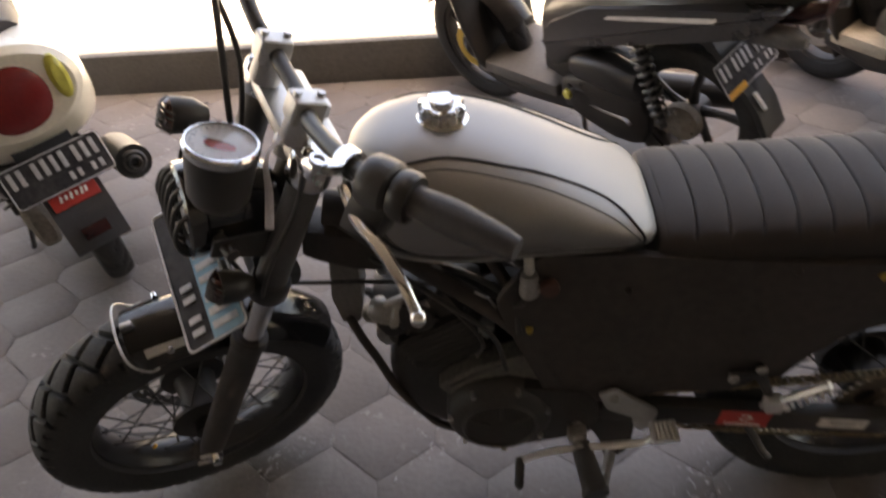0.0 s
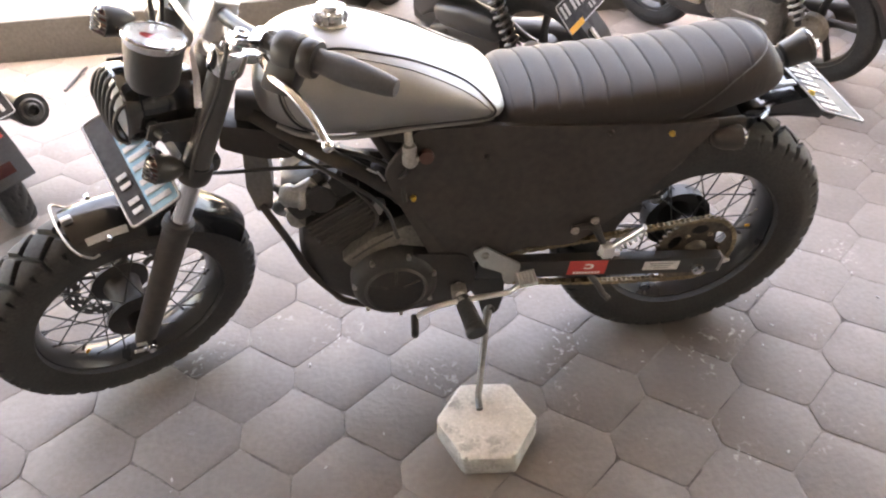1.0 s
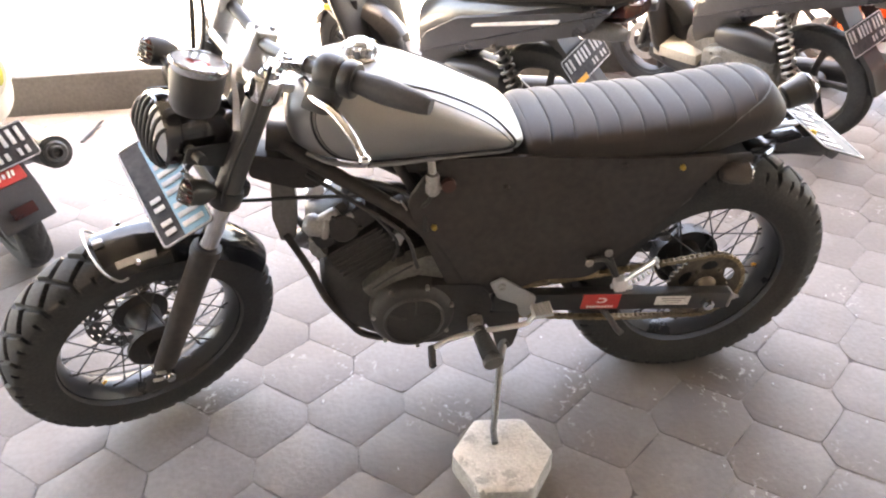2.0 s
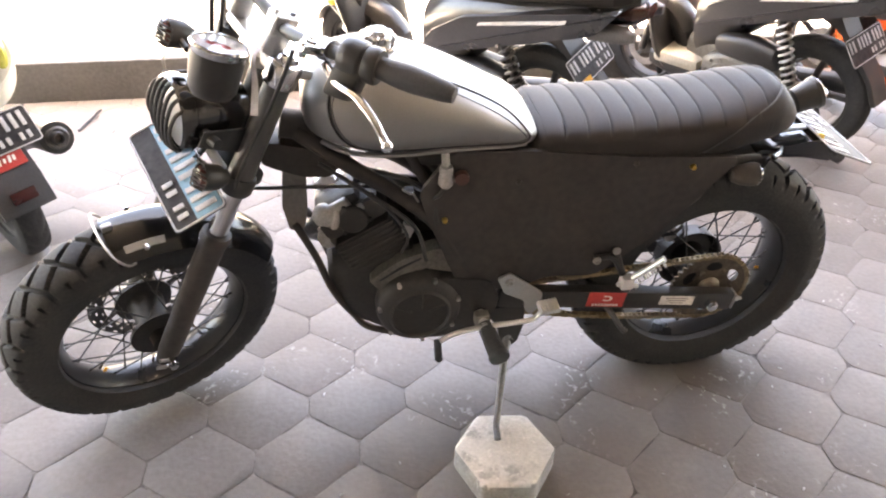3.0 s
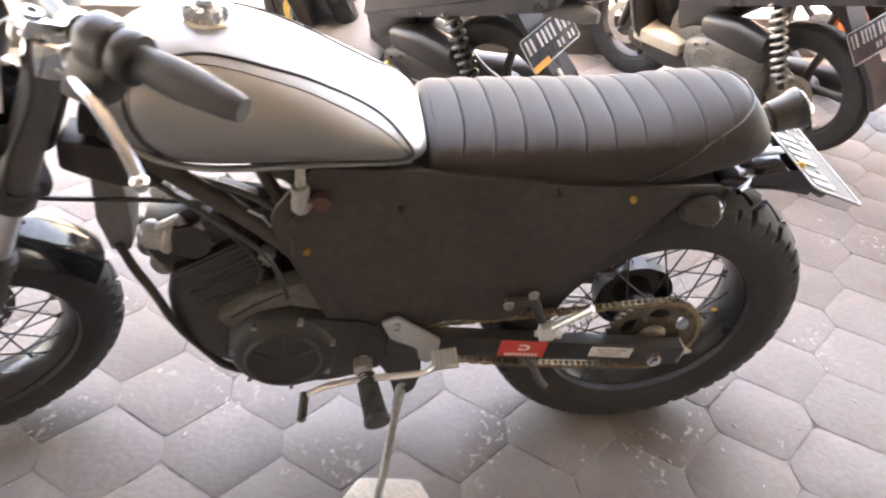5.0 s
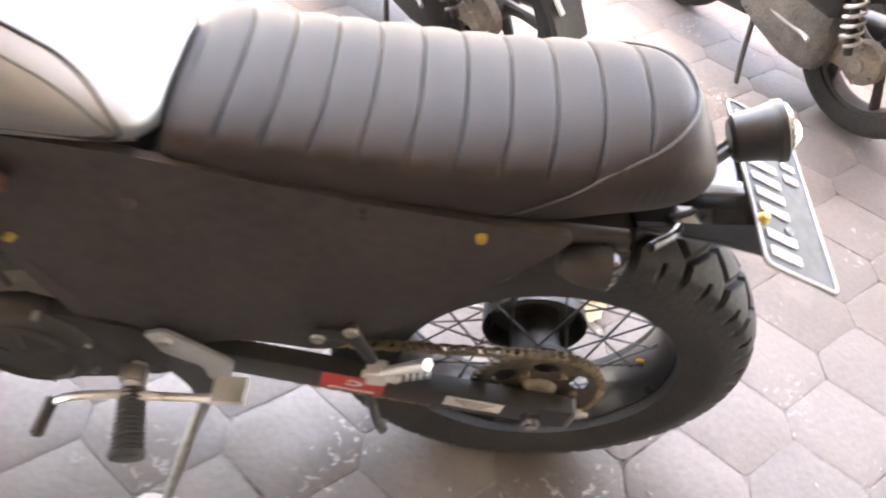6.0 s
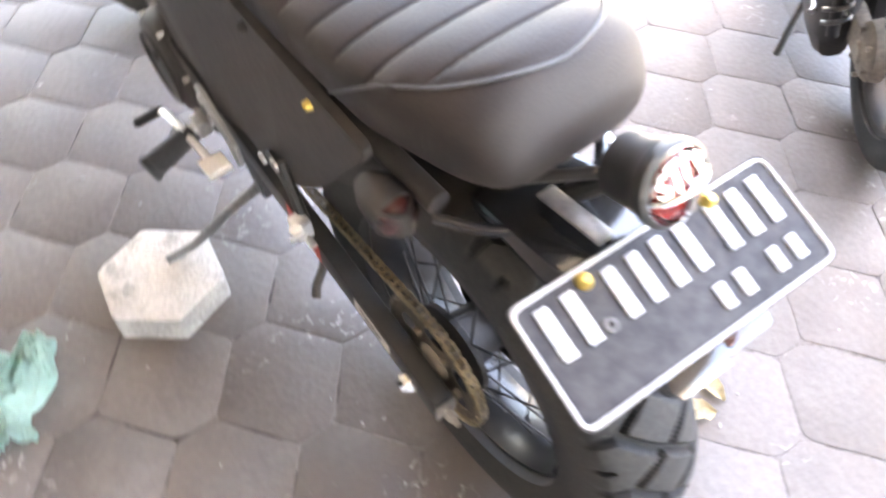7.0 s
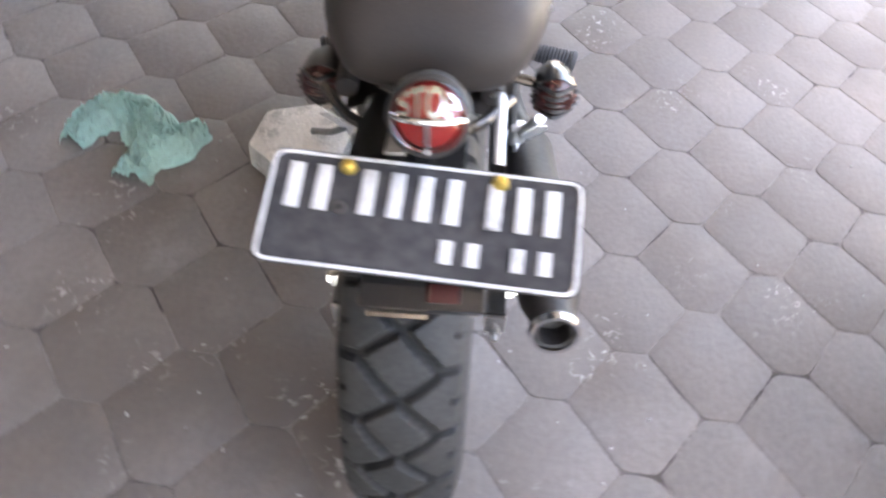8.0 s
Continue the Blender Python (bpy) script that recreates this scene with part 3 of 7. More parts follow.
# fork
for side in (-1, 1):
    off = Vector((0, side * 0.098, 0))
    low, top = FRONT_C + off, HEAD + FORWARD * 0.042 + off
    axis = (top - low).normalized()
    bm = bmesh.new()
    tube(bm, [low - axis * 0.022, low + axis * 0.02, low + axis * 0.12, low + axis * 0.30, low + axis * 0.345], 0.024, 20, 4, radii=[0.019, 0.024, 0.025, 0.0265, 0.0275])
    rod(bm, low + axis * 0.345, low + axis * 0.362, 0.031, 0.029, 20)
    leg = steered("fork_leg", bm, "matt", "satin black lower fork leg")
    steered("fork_tube", rod(bmesh.new(), low + axis * 0.36, low + axis * 0.475, 0.0205, seg=24), "chrome", "polished chrome fork tube", leg)
    steered("fork_cover", tube(bmesh.new(), [low + axis * 0.49, low + axis * 0.53, low + axis * 0.70, low + axis * 0.735], 0.0245, 20, 4, radii=[0.027, 0.0245, 0.024, 0.0245]), "satin", "satin grey-black fork cover", leg)
    bm = bmesh.new()
    lathe(bm, [(0.0, -0.020), (0.029, -0.020), (0.032, -0.014), (0.032, 0.012), (0.029, 0.018), (0.0, 0.018)], low + axis * 0.492, axis, 24)
    steered("clamp_ring", bm, "black", "", leg)
    bm = bmesh.new()
    lathe(bm, [(0.0, -0.034), (0.029, -0.034), (0.031, -0.028), (0.031, 0.004), (0.027, 0.010), (0.020, 0.012), (0.018, 0.022), (0.014, 0.025), (0.0, 0.024)], top + axis * 0.002, axis, 28)
    steered("fork_cap", bm, "chrome", "polished alloy fork cap", leg)
    bm = bmesh.new()
    n0 = low + Vector((0, side * 0.018, 0))
    rod(bm, n0, n0 + Vector((0, side * 0.016, 0)), 0.015, 0.013, 6)
    rod(bm, n0 + Vector((0, side * 0.016, 0)), n0 + Vector((0, side * 0.024, 0)), 0.009, seg=12)
    steered("axle_nut", bm, "chrome", "chrome axle nut", leg)
    bm = bmesh.new()
    for d in (0.012, -0.012):
        rod(bm, low + axis * (0.004 + d) + Vector((-0.012, side * 0.026, 0)), low + axis * (0.004 + d) + Vector((-0.03, side * 0.026, 0.01)), 0.004, seg=8)
    steered("pinch_bolt", bm, "steel", "", leg)

bm = bmesh.new()
c = HEAD - AXIS * 0.246 + FORWARD * 0.03
rot = Matrix((FORWARD, Vector((0, 1, 0)), AXIS)).transposed()
box(bm, c, (0.075, 0.20, 0.034), 0.012, rot)
steered("lower_triple_clamp", bm, "black")
bm = bmesh.new()
box(bm, HEAD + FORWARD * 0.025 - AXIS * 0.008, (0.085, 0.21, 0.022), 0.009, rot)
rod(bm, HEAD - AXIS * 0.03, HEAD + AXIS * 0.022, 0.019, 0.017, 6)
steered("top_triple_clamp", bm, "alloy", "alloy top fork clamp")
part("headstock", rod(bmesh.new(), HEAD - AXIS * 0.23, HEAD - AXIS * 0.03, 0.034, seg=24), "black", bike)

# brake caliper and line on the far leg
bm = bmesh.new()
cc = FRONT_C + AXIS * 0.085 + Vector((0.065, 0.085, 0.02))
box(bm, cc, (0.075, 0.055, 0.06), 0.012, Matrix.Rotation(0.5, 3, "Y"))
rod(bm, cc + Vector((0.01, -0.035, 0)), cc + Vector((0.01, -0.02, 0)), 0.017, seg=16)
steered("brake_caliper", bm, "dark_cast", "black brake caliper")

# front mudguard, hugging the wheel
bm = bmesh.new()
rows = []
R0, R1 = FRONT_R + 0.016, FRONT_R + 0.020
arc = [radians(a) for a in np.linspace(25, 95, 26)]
for a in arc:
    row = []
    for k in range(15):
        s = -1 + 2 * k / 14
        drop = 0.040 * abs(s) ** 2.6
        row.append(bm.verts.new(wheel_point(FRONT_C, R1 + 0.010 - drop, 0.068 * s, a)))
    rows.append(row)
grid_faces(bm, rows)
bmesh.ops.solidify(bm, geom=list(bm.faces), thickness=0.003)
guard = steered("front_mudguard", bm, "gloss", "short gloss black front mudguard")
bm = bmesh.new()
loop = [wheel_point(FRONT_C, R1 - 0.032, 0.070 * y, radians(a)) for a, y in ((89, -1), (92, -1))] + [wheel_point(FRONT_C, R1 - 0.004, -0.066, radians(95)), wheel_point(FRONT_C, R1 + 0.012, -0.045, radians(96))]
loop = loop + [wheel_point(FRONT_C, R1 + 0.015, 0.0, radians(96.4))] + [wheel_point(FRONT_C, r, y, radians(a)) for r, y, a in ((R1 + 0.012, 0.045, 96), (R1 - 0.004, 0.066, 95), (R1 - 0.032, 0.070, 92), (R1 - 0.032, 0.070, 89))]
steered("wire_loop", tube(bm, loop, 0.0023, 8, 5), "steel", "bent steel wire round the guard's lip", guard)
for s in (-1, 1):
    bm = bmesh.new()
    tube(bm, [wheel_point(FRONT_C, R1 + 0.0, 0.072 * s, radians(66)), wheel_point(FRONT_C, R1 - 0.03, 0.088 * s, radians(62)), wheel_point(FRONT_C, R1 - 0.06, 0.095 * s, radians(58))], 0.004, 8, 5)
    steered("mudguard_stay", bm, "steel", "bent steel stay", guard)
rows = []
bm = bmesh.new()
for a in np.linspace(77, 91, 8):
    rows.append([bm.verts.new(wheel_point(FRONT_C, R1 + 0.0115 - 0.040 * k ** 2.6, -0.068 * k - 0.0008, radians(a))) for k in (0.66, 0.74, 0.82)])
grid_faces(bm, rows)
steered("guard_strip", bm, "silver_plastic", "worn grey strip on the guard", guard)
for a in (84, 60):
    for s in (-1, 1):
        bm = bmesh.new()
        p = wheel_point(FRONT_C, R1 - 0.010, 0.0545 * s, radians(a))
        rod(bm, p, p + Vector((0, 0.008 * s, 0)), 0.0055, seg=10)
        steered("mudguard_bolt", bm, "chrome", "", guard)
p = wheel_point(FRONT_C, R1 + 0.012, 0.0, radians(93))
steered("mudguard_clip", box(bmesh.new(), p, (0.02, 0.012, 0.02), 0.003), "steel", "", guard)
# headlamp bucket, ring and grille
HL = HEAD + FORWARD * 0.132 - AXIS * 0.162 + Vector((0, -0.010, 0))
hd = (FORWARD * 0.97 - AXIS * 0.20).normalized()
bm = bmesh.new()
lathe(bm, [(0.0, -0.110), (0.028, -0.108), (0.050, -0.095), (0.0615, -0.065), (0.0655, -0.02), (0.0665, 0.012), (0.0665, 0.022), (0.063, 0.024), (0.0, 0.022)], HL, hd, 44)
lamp = steered("headlamp", bm, "gloss", "gloss black round headlamp with barred grille")
bm = bmesh.new()
lathe(bm, [(0.066, 0.008), (0.0705, 0.012), (0.0715, 0.022), (0.0700, 0.034), (0.0645, 0.038), (0.062, 0.034), (0.063, 0.018)], HL, hd, 48, closed=True)
steered("lamp_ring", bm, "gloss", "", lamp)
bm = bmesh.new()
lathe(bm, [(0.0, 0.034), (0.030, 0.032), (0.052, 0.027), (0.0625, 0.022)], HL, hd, 40)
steered("lamp_glass", bm, "silver_plastic", "dusty headlamp lens", lamp)
hu = hd.cross(Vector((0, 1, 0))).normalized()
if hu.z < 0:
    hu = -hu
for k in range(7):
    yy = -0.051 + 0.017 * k
    span = math.sqrt(max(0.0, 0.066 ** 2 - yy ** 2))
    bm = bmesh.new()
    tube(bm, [HL + hd * 0.034 + hu * span * 0.98 + Vector((0, yy, 0)), HL + hd * 0.048 + hu * span * 0.7 + Vector((0, yy, 0)), HL + hd * 0.055 + Vector((0, yy, 0)),
              HL + hd * 0.048 - hu * span * 0.7 + Vector((0, yy, 0)), HL + hd * 0.034 - hu * span * 0.98 + Vector((0, yy, 0))], 0.0036, 8, 4)
    steered("grille_bar", bm, "black", "", lamp)
for s in (-1, 1):
    bm = bmesh.new()
    rod(bm, HL + Vector((0.0, s * 0.063, 0)), HL + Vector((0.01, s * 0.104, 0.0)), 0.010, seg=14)
    prism(bm, [(p.x, p.z) for p in (HL + FORWARD * 0.014 + AXIS * 0.016, HL - FORWARD * 0.09 + AXIS * 0.034, HL - FORWARD * 0.09 - AXIS * 0.026, HL + FORWARD * 0.014 - AXIS * 0.016)], s * 0.092, s * 0.096, 0.001)
    steered("lamp_bracket", bm, "black", "", lamp)

# speedometer on top of the lamp
GC = HEAD + FORWARD * 0.157 + AXIS * 0.007 + Vector((0, -0.075, 0))
gd = (BACK.to_3x3() @ Vector((0.30, 0.08, 0.94))).normalized()
gback = (BACK.to_3x3() @ Vector((1, -0.15, 0)))
gback = (gback - gd * gback.dot(gd)).normalized()
gside = gd.cross(gback)
SMALL = TURNED @ Matrix.Translation(GC) @ Matrix.Scale(0.98, 4) @ Matrix.Translation(-GC)


def on_gauge(name, bm, mat, label="", parent=None):
    return part(name, bm, mat, parent or bike, label, SMALL)


bm = bmesh.new()
lathe(bm, [(0.0, -0.085), (0.034, -0.083), (0.041, -0.070), (0.0455, -0.02), (0.0465, 0.0), (0.0, 0.0)], GC, gd, 40)
gauge = on_gauge("speedometer", bm, "black", "small round speedometer with chrome bezel")
bm = bmesh.new()
lathe(bm, [(0.046, -0.008), (0.0485, -0.004), (0.049, 0.004), (0.0465, 0.008), (0.0435, 0.008), (0.043, 0.001)], GC, gd, 48, closed=True)
on_gauge("bezel", bm, "chrome", "chrome bezel", gauge)
on_gauge("dial", lathe(bmesh.new(), [(0.0, 0.0015), (0.0432, 0.0015)], GC, gd, 40), "dial", "pale dial with a red window", gauge)
bm = bmesh.new()
for k in range(25):
    a = radians(-60 + 12.5 * k)
    e = -gback * math.sin(a) + gside * math.cos(a)
    rod(bm, GC + gd * 0.0018 + e * (0.036 if k % 3 else 0.033), GC + gd * 0.0018 + e * 0.040, 0.0007, seg=4)
on_gauge("dial_mark", bm, "black", "", gauge)
bm = bmesh.new()
oval = []
for k in range(28):
    a = 2 * math.pi * k / 28
    oval.append(bm.verts.new(GC + gd * 0.0024 + gside * (-0.006 + 0.010 * math.sin(a)) + gback * 0.021 * math.cos(a)))
bm.faces.new(oval)
on_gauge("dial_window", bm, "red_sticker", "dark red display window", gauge)
on_gauge("needle", rod(bmesh.new(), GC + gd * 0.004, GC + gd * 0.004 - gback * 0.026, 0.0011, 0.0005, 6), "black", "", gauge)
bm = bmesh.new()
lathe(bm, [(0.0, 0.0075), (0.03, 0.0072), (0.0435, 0.0058)], GC, gd, 30)
cover = on_gauge("dial_glass", bm, "glass", "", gauge)
cover.visible_shadow = False
bm = bmesh.new()
rod(bm, GC - gd * 0.03 - gback * 0.02 + gside * 0.0465, GC - gd * 0.062 - gback * 0.012 + gside * 0.0455, 0.0022, seg=8)
on_gauge("trip_cable", bm, "steel", "", gauge)

# handlebar, grips, levers; given on the near side as it stands, mirrored for the far side
def bar_points(side):
    pts = [(-0.300, -0.084, 1.020), (-0.285, -0.128, 1.023), (-0.245, -0.198, 1.03), (-0.2, -0.256, 1.035), (-0.165, -0.285, 1.034), (-0.050, -0.355, 1.014)]
    near = [BACK @ Vector(p) for p in pts]
    return near if side < 0 else [Vector((p.x, -p.y, p.z)) for p in near]


left, right_side = bar_points(-1), bar_points(1)
bm = bmesh.new()
tube(bm, list(reversed(left[:-1])) + right_side[:-1], 0.0112, 16, 6)
bar = steered("handlebar", bm, "black", "black tubular handlebar")
for side, pts in ((-1, left), (1, right_side)):
    d = (pts[-1] - pts[-2]).normalized()
    a, b = pts[-2] + d * 0.012, pts[-1]
    bm = bmesh.new()
    n = 9
    tube(bm, [a + (b - a) * (k / n) for k in range(n + 1)], 0.02, 22, 4, radii=[0.0175, 0.0175, 0.0190, 0.0200, 0.0200, 0.0192, 0.0180, 0.0168, 0.0155, 0.0125])
    steered("grip", bm, "rubber", "swollen dark rubber handlebar grip", bar)
    bm = bmesh.new()
    rr = Matrix((d, d.cross(AXIS).normalized(), AXIS)).transposed()
    lathe(bm, [(0.0, -0.010), (0.026, -0.010), (0.0285, -0.006), (0.0285, 0.008), (0.026, 0.012), (0.0, 0.012)], pts[-2] + d * 0.004, d, 24)
    lathe(bm, [(0.0, -0.017), (0.026, -0.017), (0.030, -0.012), (0.031, 0.0), (0.030, 0.016), (0.026, 0.020), (0.0, 0.020)], pts[-2] - d * 0.028, d, 24)
    box(bm, pts[-2] - d * 0.020 - AXIS * 0.036 + FORWARD * 0.004, (0.050, 0.046, 0.056), 0.012, rr)
    housing = steered("switch_housing", bm, "black", "black handlebar switch housing", bar)
    for dx, mt in ((0.012, "grey_plastic"), (-0.010, "red_sticker" if side > 0 else "grey_plastic")):
        steered("switch_button", box(bmesh.new(), pts[-2] - d * (0.020 + dx) - FORWARD * 0.026 - AXIS * 0.030, (0.014, 0.008, 0.010), 0.002, rr), mt, "", housing)
    perch = pts[3] + (pts[2] - pts[3]) * 0.55
    bm = bmesh.new()
    dd = (pts[2] - pts[3]).normalized()
    lathe(bm, [(0.0, -0.012), (0.018, -0.012), (0.018, 0.012), (0.0, 0.012)], perch, dd, 18)
    box(bm, perch + FORWARD * 0.030 - AXIS * 0.004, (0.05, 0.026, 0.016), 0.004, Matrix((FORWARD, dd, AXIS)).transposed())
    rod(bm, perch + FORWARD * 0.045 + AXIS * 0.008, perch + FORWARD * 0.045 - AXIS * 0.016, 0.008, seg=12)
    lathe(bm, [(0.0065, -0.003), (0.0105, -0.003), (0.0105, 0.003), (0.0065, 0.003)], perch + FORWARD * 0.052 + AXIS * 0.014 - dd * 0.016, AXIS, 18, closed=True)
    steered("lever_perch", bm, "chrome", "polished alloy lever perch", bar)
    hang = [(-0.232, -0.249, 1.021), (-0.214, -0.292, 1.009), (-0.192, -0.326, 1.006), (-0.17, -0.357, 0.985), (-0.158, -0.374, 0.964), (-0.152, -0.385, 0.952)]
    hang = [BACK @ Vector(p) for p in hang]
    if side > 0:
        hang = [Vector((p.x, -p.y, p.z)) for p in hang]
    bm = bmesh.new()
    tube(bm, hang, 0.006, 12, 5, radii=[0.008, 0.0085, 0.0075, 0.0065, 0.006, 0.007], flat=0.62)
    bmesh.ops.create_icosphere(bm, subdivisions=2, radius=0.0095, matrix=Matrix.Translation(hang[-1]))
    steered("brake_lever" if side > 0 else "clutch_lever", bm, "chrome", "polished alloy hand lever", bar)
    # bar clamp on its riser
    bm = bmesh.new()
    cl = pts[0] * 1.0
    lathe(bm, [(0.0, -0.052), (0.021, -0.052), (0.023, -0.044), (0.021, -0.020), (0.022, -0.008), (0.0, -0.008)], cl, AXIS, 24)
    box(bm, cl - AXIS * 0.002, (0.048, 0.036, 0.036), 0.010, rot, 3)
    box(bm, cl + AXIS * 0.013, (0.046, 0.034, 0.014), 0.006, rot, 3)
    for s2 in (-1, 1):
        rod(bm, cl + FORWARD * 0.016 * s2 + AXIS * 0.016, cl + FORWARD * 0.016 * s2 + AXIS * 0.026, 0.0055, seg=6)
    steered("bar_clamp", bm, "alloy", "chunky polished alloy handlebar clamp", bar)

# cables over and behind the lamp
for pts, r in (
        ([left[2] + FORWARD * 0.034 - AXIS * 0.014, HEAD + FORWARD * 0.066 - AXIS * 0.05 + Vector((0, -0.134, 0)), HEAD + FORWARD * 0.072 - AXIS * 0.16 + Vector((0, -0.130, 0)), HEAD + FORWARD * 0.060 - AXIS * 0.26 + Vector((0, -0.118, 0)), HEAD + FORWARD * 0.02 - AXIS * 0.32 + Vector((0, -0.09, 0))], 0.0038),
        ([right_side[2] + FORWARD * 0.03, right_side[1] + FORWARD * 0.07 + AXIS * 0.05, HEAD + FORWARD * 0.10 + AXIS * 0.04 + Vector((0, 0.06, 0)), HEAD + FORWARD * 0.07 - AXIS * 0.12 + Vector((0, 0.05, 0))], 0.0042),
        ([right_side[3] + FORWARD * 0.02, right_side[2] + FORWARD * 0.06 + AXIS * 0.07, right_side[0] + FORWARD * 0.08 + AXIS * 0.03, HEAD + FORWARD * 0.09 - AXIS * 0.1 + Vector((0, 0.03, 0))], 0.0048),
        ([HEAD - AXIS * 0.25 + FORWARD * 0.06 + Vector((0, -0.08, 0)), HEAD - AXIS * 0.30 + FORWARD * 0.0 + Vector((0, -0.06, 0)), Vector((-0.24, -0.05, 0.665)), Vector((-0.12, -0.07, 0.67))], 0.0042)):
    part("cable", tube(bmesh.new(), pts, r, 8, 8), "black", bike, "", TURNED if pts[-1].x < -0.2 else None)

# key tag hanging from the ignition
bm = bmesh.new()
kt = HEAD + FORWARD * 0.055 - AXIS * 0.01 + Vector((0, -0.045, 0))
lathe(bm, [(0.0, -0.02), (0.018, -0.02), (0.020, 0.0), (0.016, 0.006), (0.0, 0.007)], kt, AXIS, 20)
box(bm, kt + AXIS * 0.017, (0.006, 0.003, 0.024), 0.001, rot)
key = steered("ignition_lock", bm, "steel", "ignition lock with key")
tagp = [kt + AXIS * 0.020, HEAD + FORWARD * 0.108 + AXIS * 0.012 + Vector((0, -0.100, 0)), HEAD + FORWARD * 0.106 - AXIS * 0.025 + Vector((0, -0.128, 0)), HEAD + FORWARD * 0.103 - AXIS * 0.068 + Vector((0, -0.150, 0))]
steered("key_strap", tube(bmesh.new(), tagp, 0.0075, 8, 4, flat=0.2, radii=[0.003, 0.003, 0.0055, 0.0062]), "strap", "grey woven key strap", key)

# front turn signals and front plate
for s in (-1, 1):
    sc = HEAD + FORWARD * 0.11 - AXIS * 0.235 + Vector((0, s * 0.105, 0))
    if s > 0:
        sc = HEAD + FORWARD * 0.165 - AXIS * 0.045 + Vector((0, 0.050, 0))
    bm = bmesh.new()
    lathe(bm, [(0.0, -0.036), (0.014, -0.032), (0.024, -0.012), (0.026, 0.012), (0.025, 0.020), (0.0, 0.020)], sc, FORWARD, 24)
    rod(bm, sc, sc + Vector((0, -s * 0.05, 0)), 0.006, seg=10)
    sig = steered("turn_signal", bm, "black", "small black bullet turn signal with grille")
    steered("signal_lens", lathe(bmesh.new(), [(0.024, 0.020), (0.018, 0.027), (0.0, 0.030)], sc, FORWARD, 20), "smoked", "dark smoked lens", sig)
    for k in range(5):
        zz = -0.016 + 0.008 * k
        wdt = math.sqrt(0.026 ** 2 - zz ** 2)
        steered("grille_bar", tube(bmesh.new(), [sc + FORWARD * 0.018 + AXIS * zz + Vector((0, -wdt, 0)), sc + FORWARD * 0.033 + AXIS * zz, sc + FORWARD * 0.018 + AXIS * zz + Vector((0, wdt, 0))], 0.0022, 6, 4), "black", "", sig)

fp_r = Vector((0.097, -0.209, -0.068)).normalized() * 0.262
fp_u = Vector((0.078, 0.033, 0.034))
fp_u = (fp_u - fp_r * fp_u.dot(fp_r) / fp_r.length_squared).normalized() * 0.105
number_plate(bike, (-0.623, 0.012, 0.767), fp_r, fp_u, "front_number_plate", "plate_blue", "black and pale blue front number plate below the headlamp")
bm = bmesh.new()
pc = Vector((-0.623, 0.012, 0.767)) + fp_r * 0.5 + fp_u * 0.9
rod(bm, pc, TURNED @ (HEAD + FORWARD * 0.07 - AXIS * 0.24), 0.006, seg=8)
part("plate_stay", bm, "black", bike)

# fuel tank
TANK = [(-0.284, 0.050, 0.868, 0.828, 0.850), (-0.276, 0.080, 0.898, 0.802, 0.848), (-0.252, 0.108, 0.922, 0.783, 0.845), (-0.212, 0.130, 0.939, 0.768, 0.842), (-0.155, 0.142, 0.946, 0.760, 0.838),
        (-0.08, 0.142, 0.932, 0.758, 0.834), (0.0, 0.136, 0.900, 0.759, 0.826), (0.06, 0.129, 0.868, 0.756, 0.816), (0.11, 0.121, 0.839, 0.753, 0.804), (0.145, 0.112, 0.817, 0.751, 0.794), (0.162, 0.099, 0.805, 0.754, 0.787), (0.172, 0.080, 0.795, 0.760, 0.781)]
TANK_N = 2.4


def tank_shape(x):
    return lerp_table(TANK, x)


def tank_side(x, z):
    w, top, bottom, mid = tank_shape(x)
    h = (top - mid) if z > mid else (mid - bottom)
    return w * max(0.0, 1 - min(1.0, abs(z - mid) / h) ** TANK_N) ** (1 / TANK_N)


bm = bmesh.new()
loft(bm, [ring_super(x, *tank_shape(x)[:3], tank_shape(x)[3], TANK_N, 88) for x in np.linspace(-0.284, 0.172, 84)])
tank = part("fuel_tank", bm, "tank", bike, "silver fuel tank with grey side panels and black pinstripes")
CREASE = [(-0.205, 0.85), (-0.143, 0.88), (-0.094, 0.89), (-0.045, 0.89), (0.003, 0.90), (0.040, 0.90), (0.075, 0.89), (0.100, 0.86), (0.122, 0.76), (0.138, 0.54)]
PANEL = []
for x, k in CREASE:
    w, top, bottom, mid = tank_shape(x)
    PANEL.append((x, mid + k * (top - mid)))
PANEL += [(0.147, 0.799), (0.148, 0.790), (0.140, 0.782), (0.115, 0.778), (0.060, 0.779), (-0.027, 0.777), (-0.110, 0.778), (-0.165, 0.784), (-0.205, 0.810), (-0.226, 0.842), (-0.233, 0.875), (-0.226, 0.903)]
curve = [(p.x, p.y) for p in smooth_line([Vector((x, z, 0)) for x, z in PANEL + PANEL[:1]], 5)[:-1]]
mx, mz = -0.045, 0.836


def shrunk(f):
    """The panel's outline drawn in by f metres."""
    out = []
    n = len(curve)
    for i in range(n):
        (xa, za), (xb, zb) = curve[i - 2], curve[(i + 2) % n]
        d = Vector((xb - xa, zb - za)).normalized()
        nx, nz = d.y, -d.x
        if nx * (mx - curve[i][0]) + nz * (mz - curve[i][1]) < 0:
            nx, nz = -nx, -nz
        out.append((curve[i][0] + nx * f, curve[i][1] + nz * f))
    return out


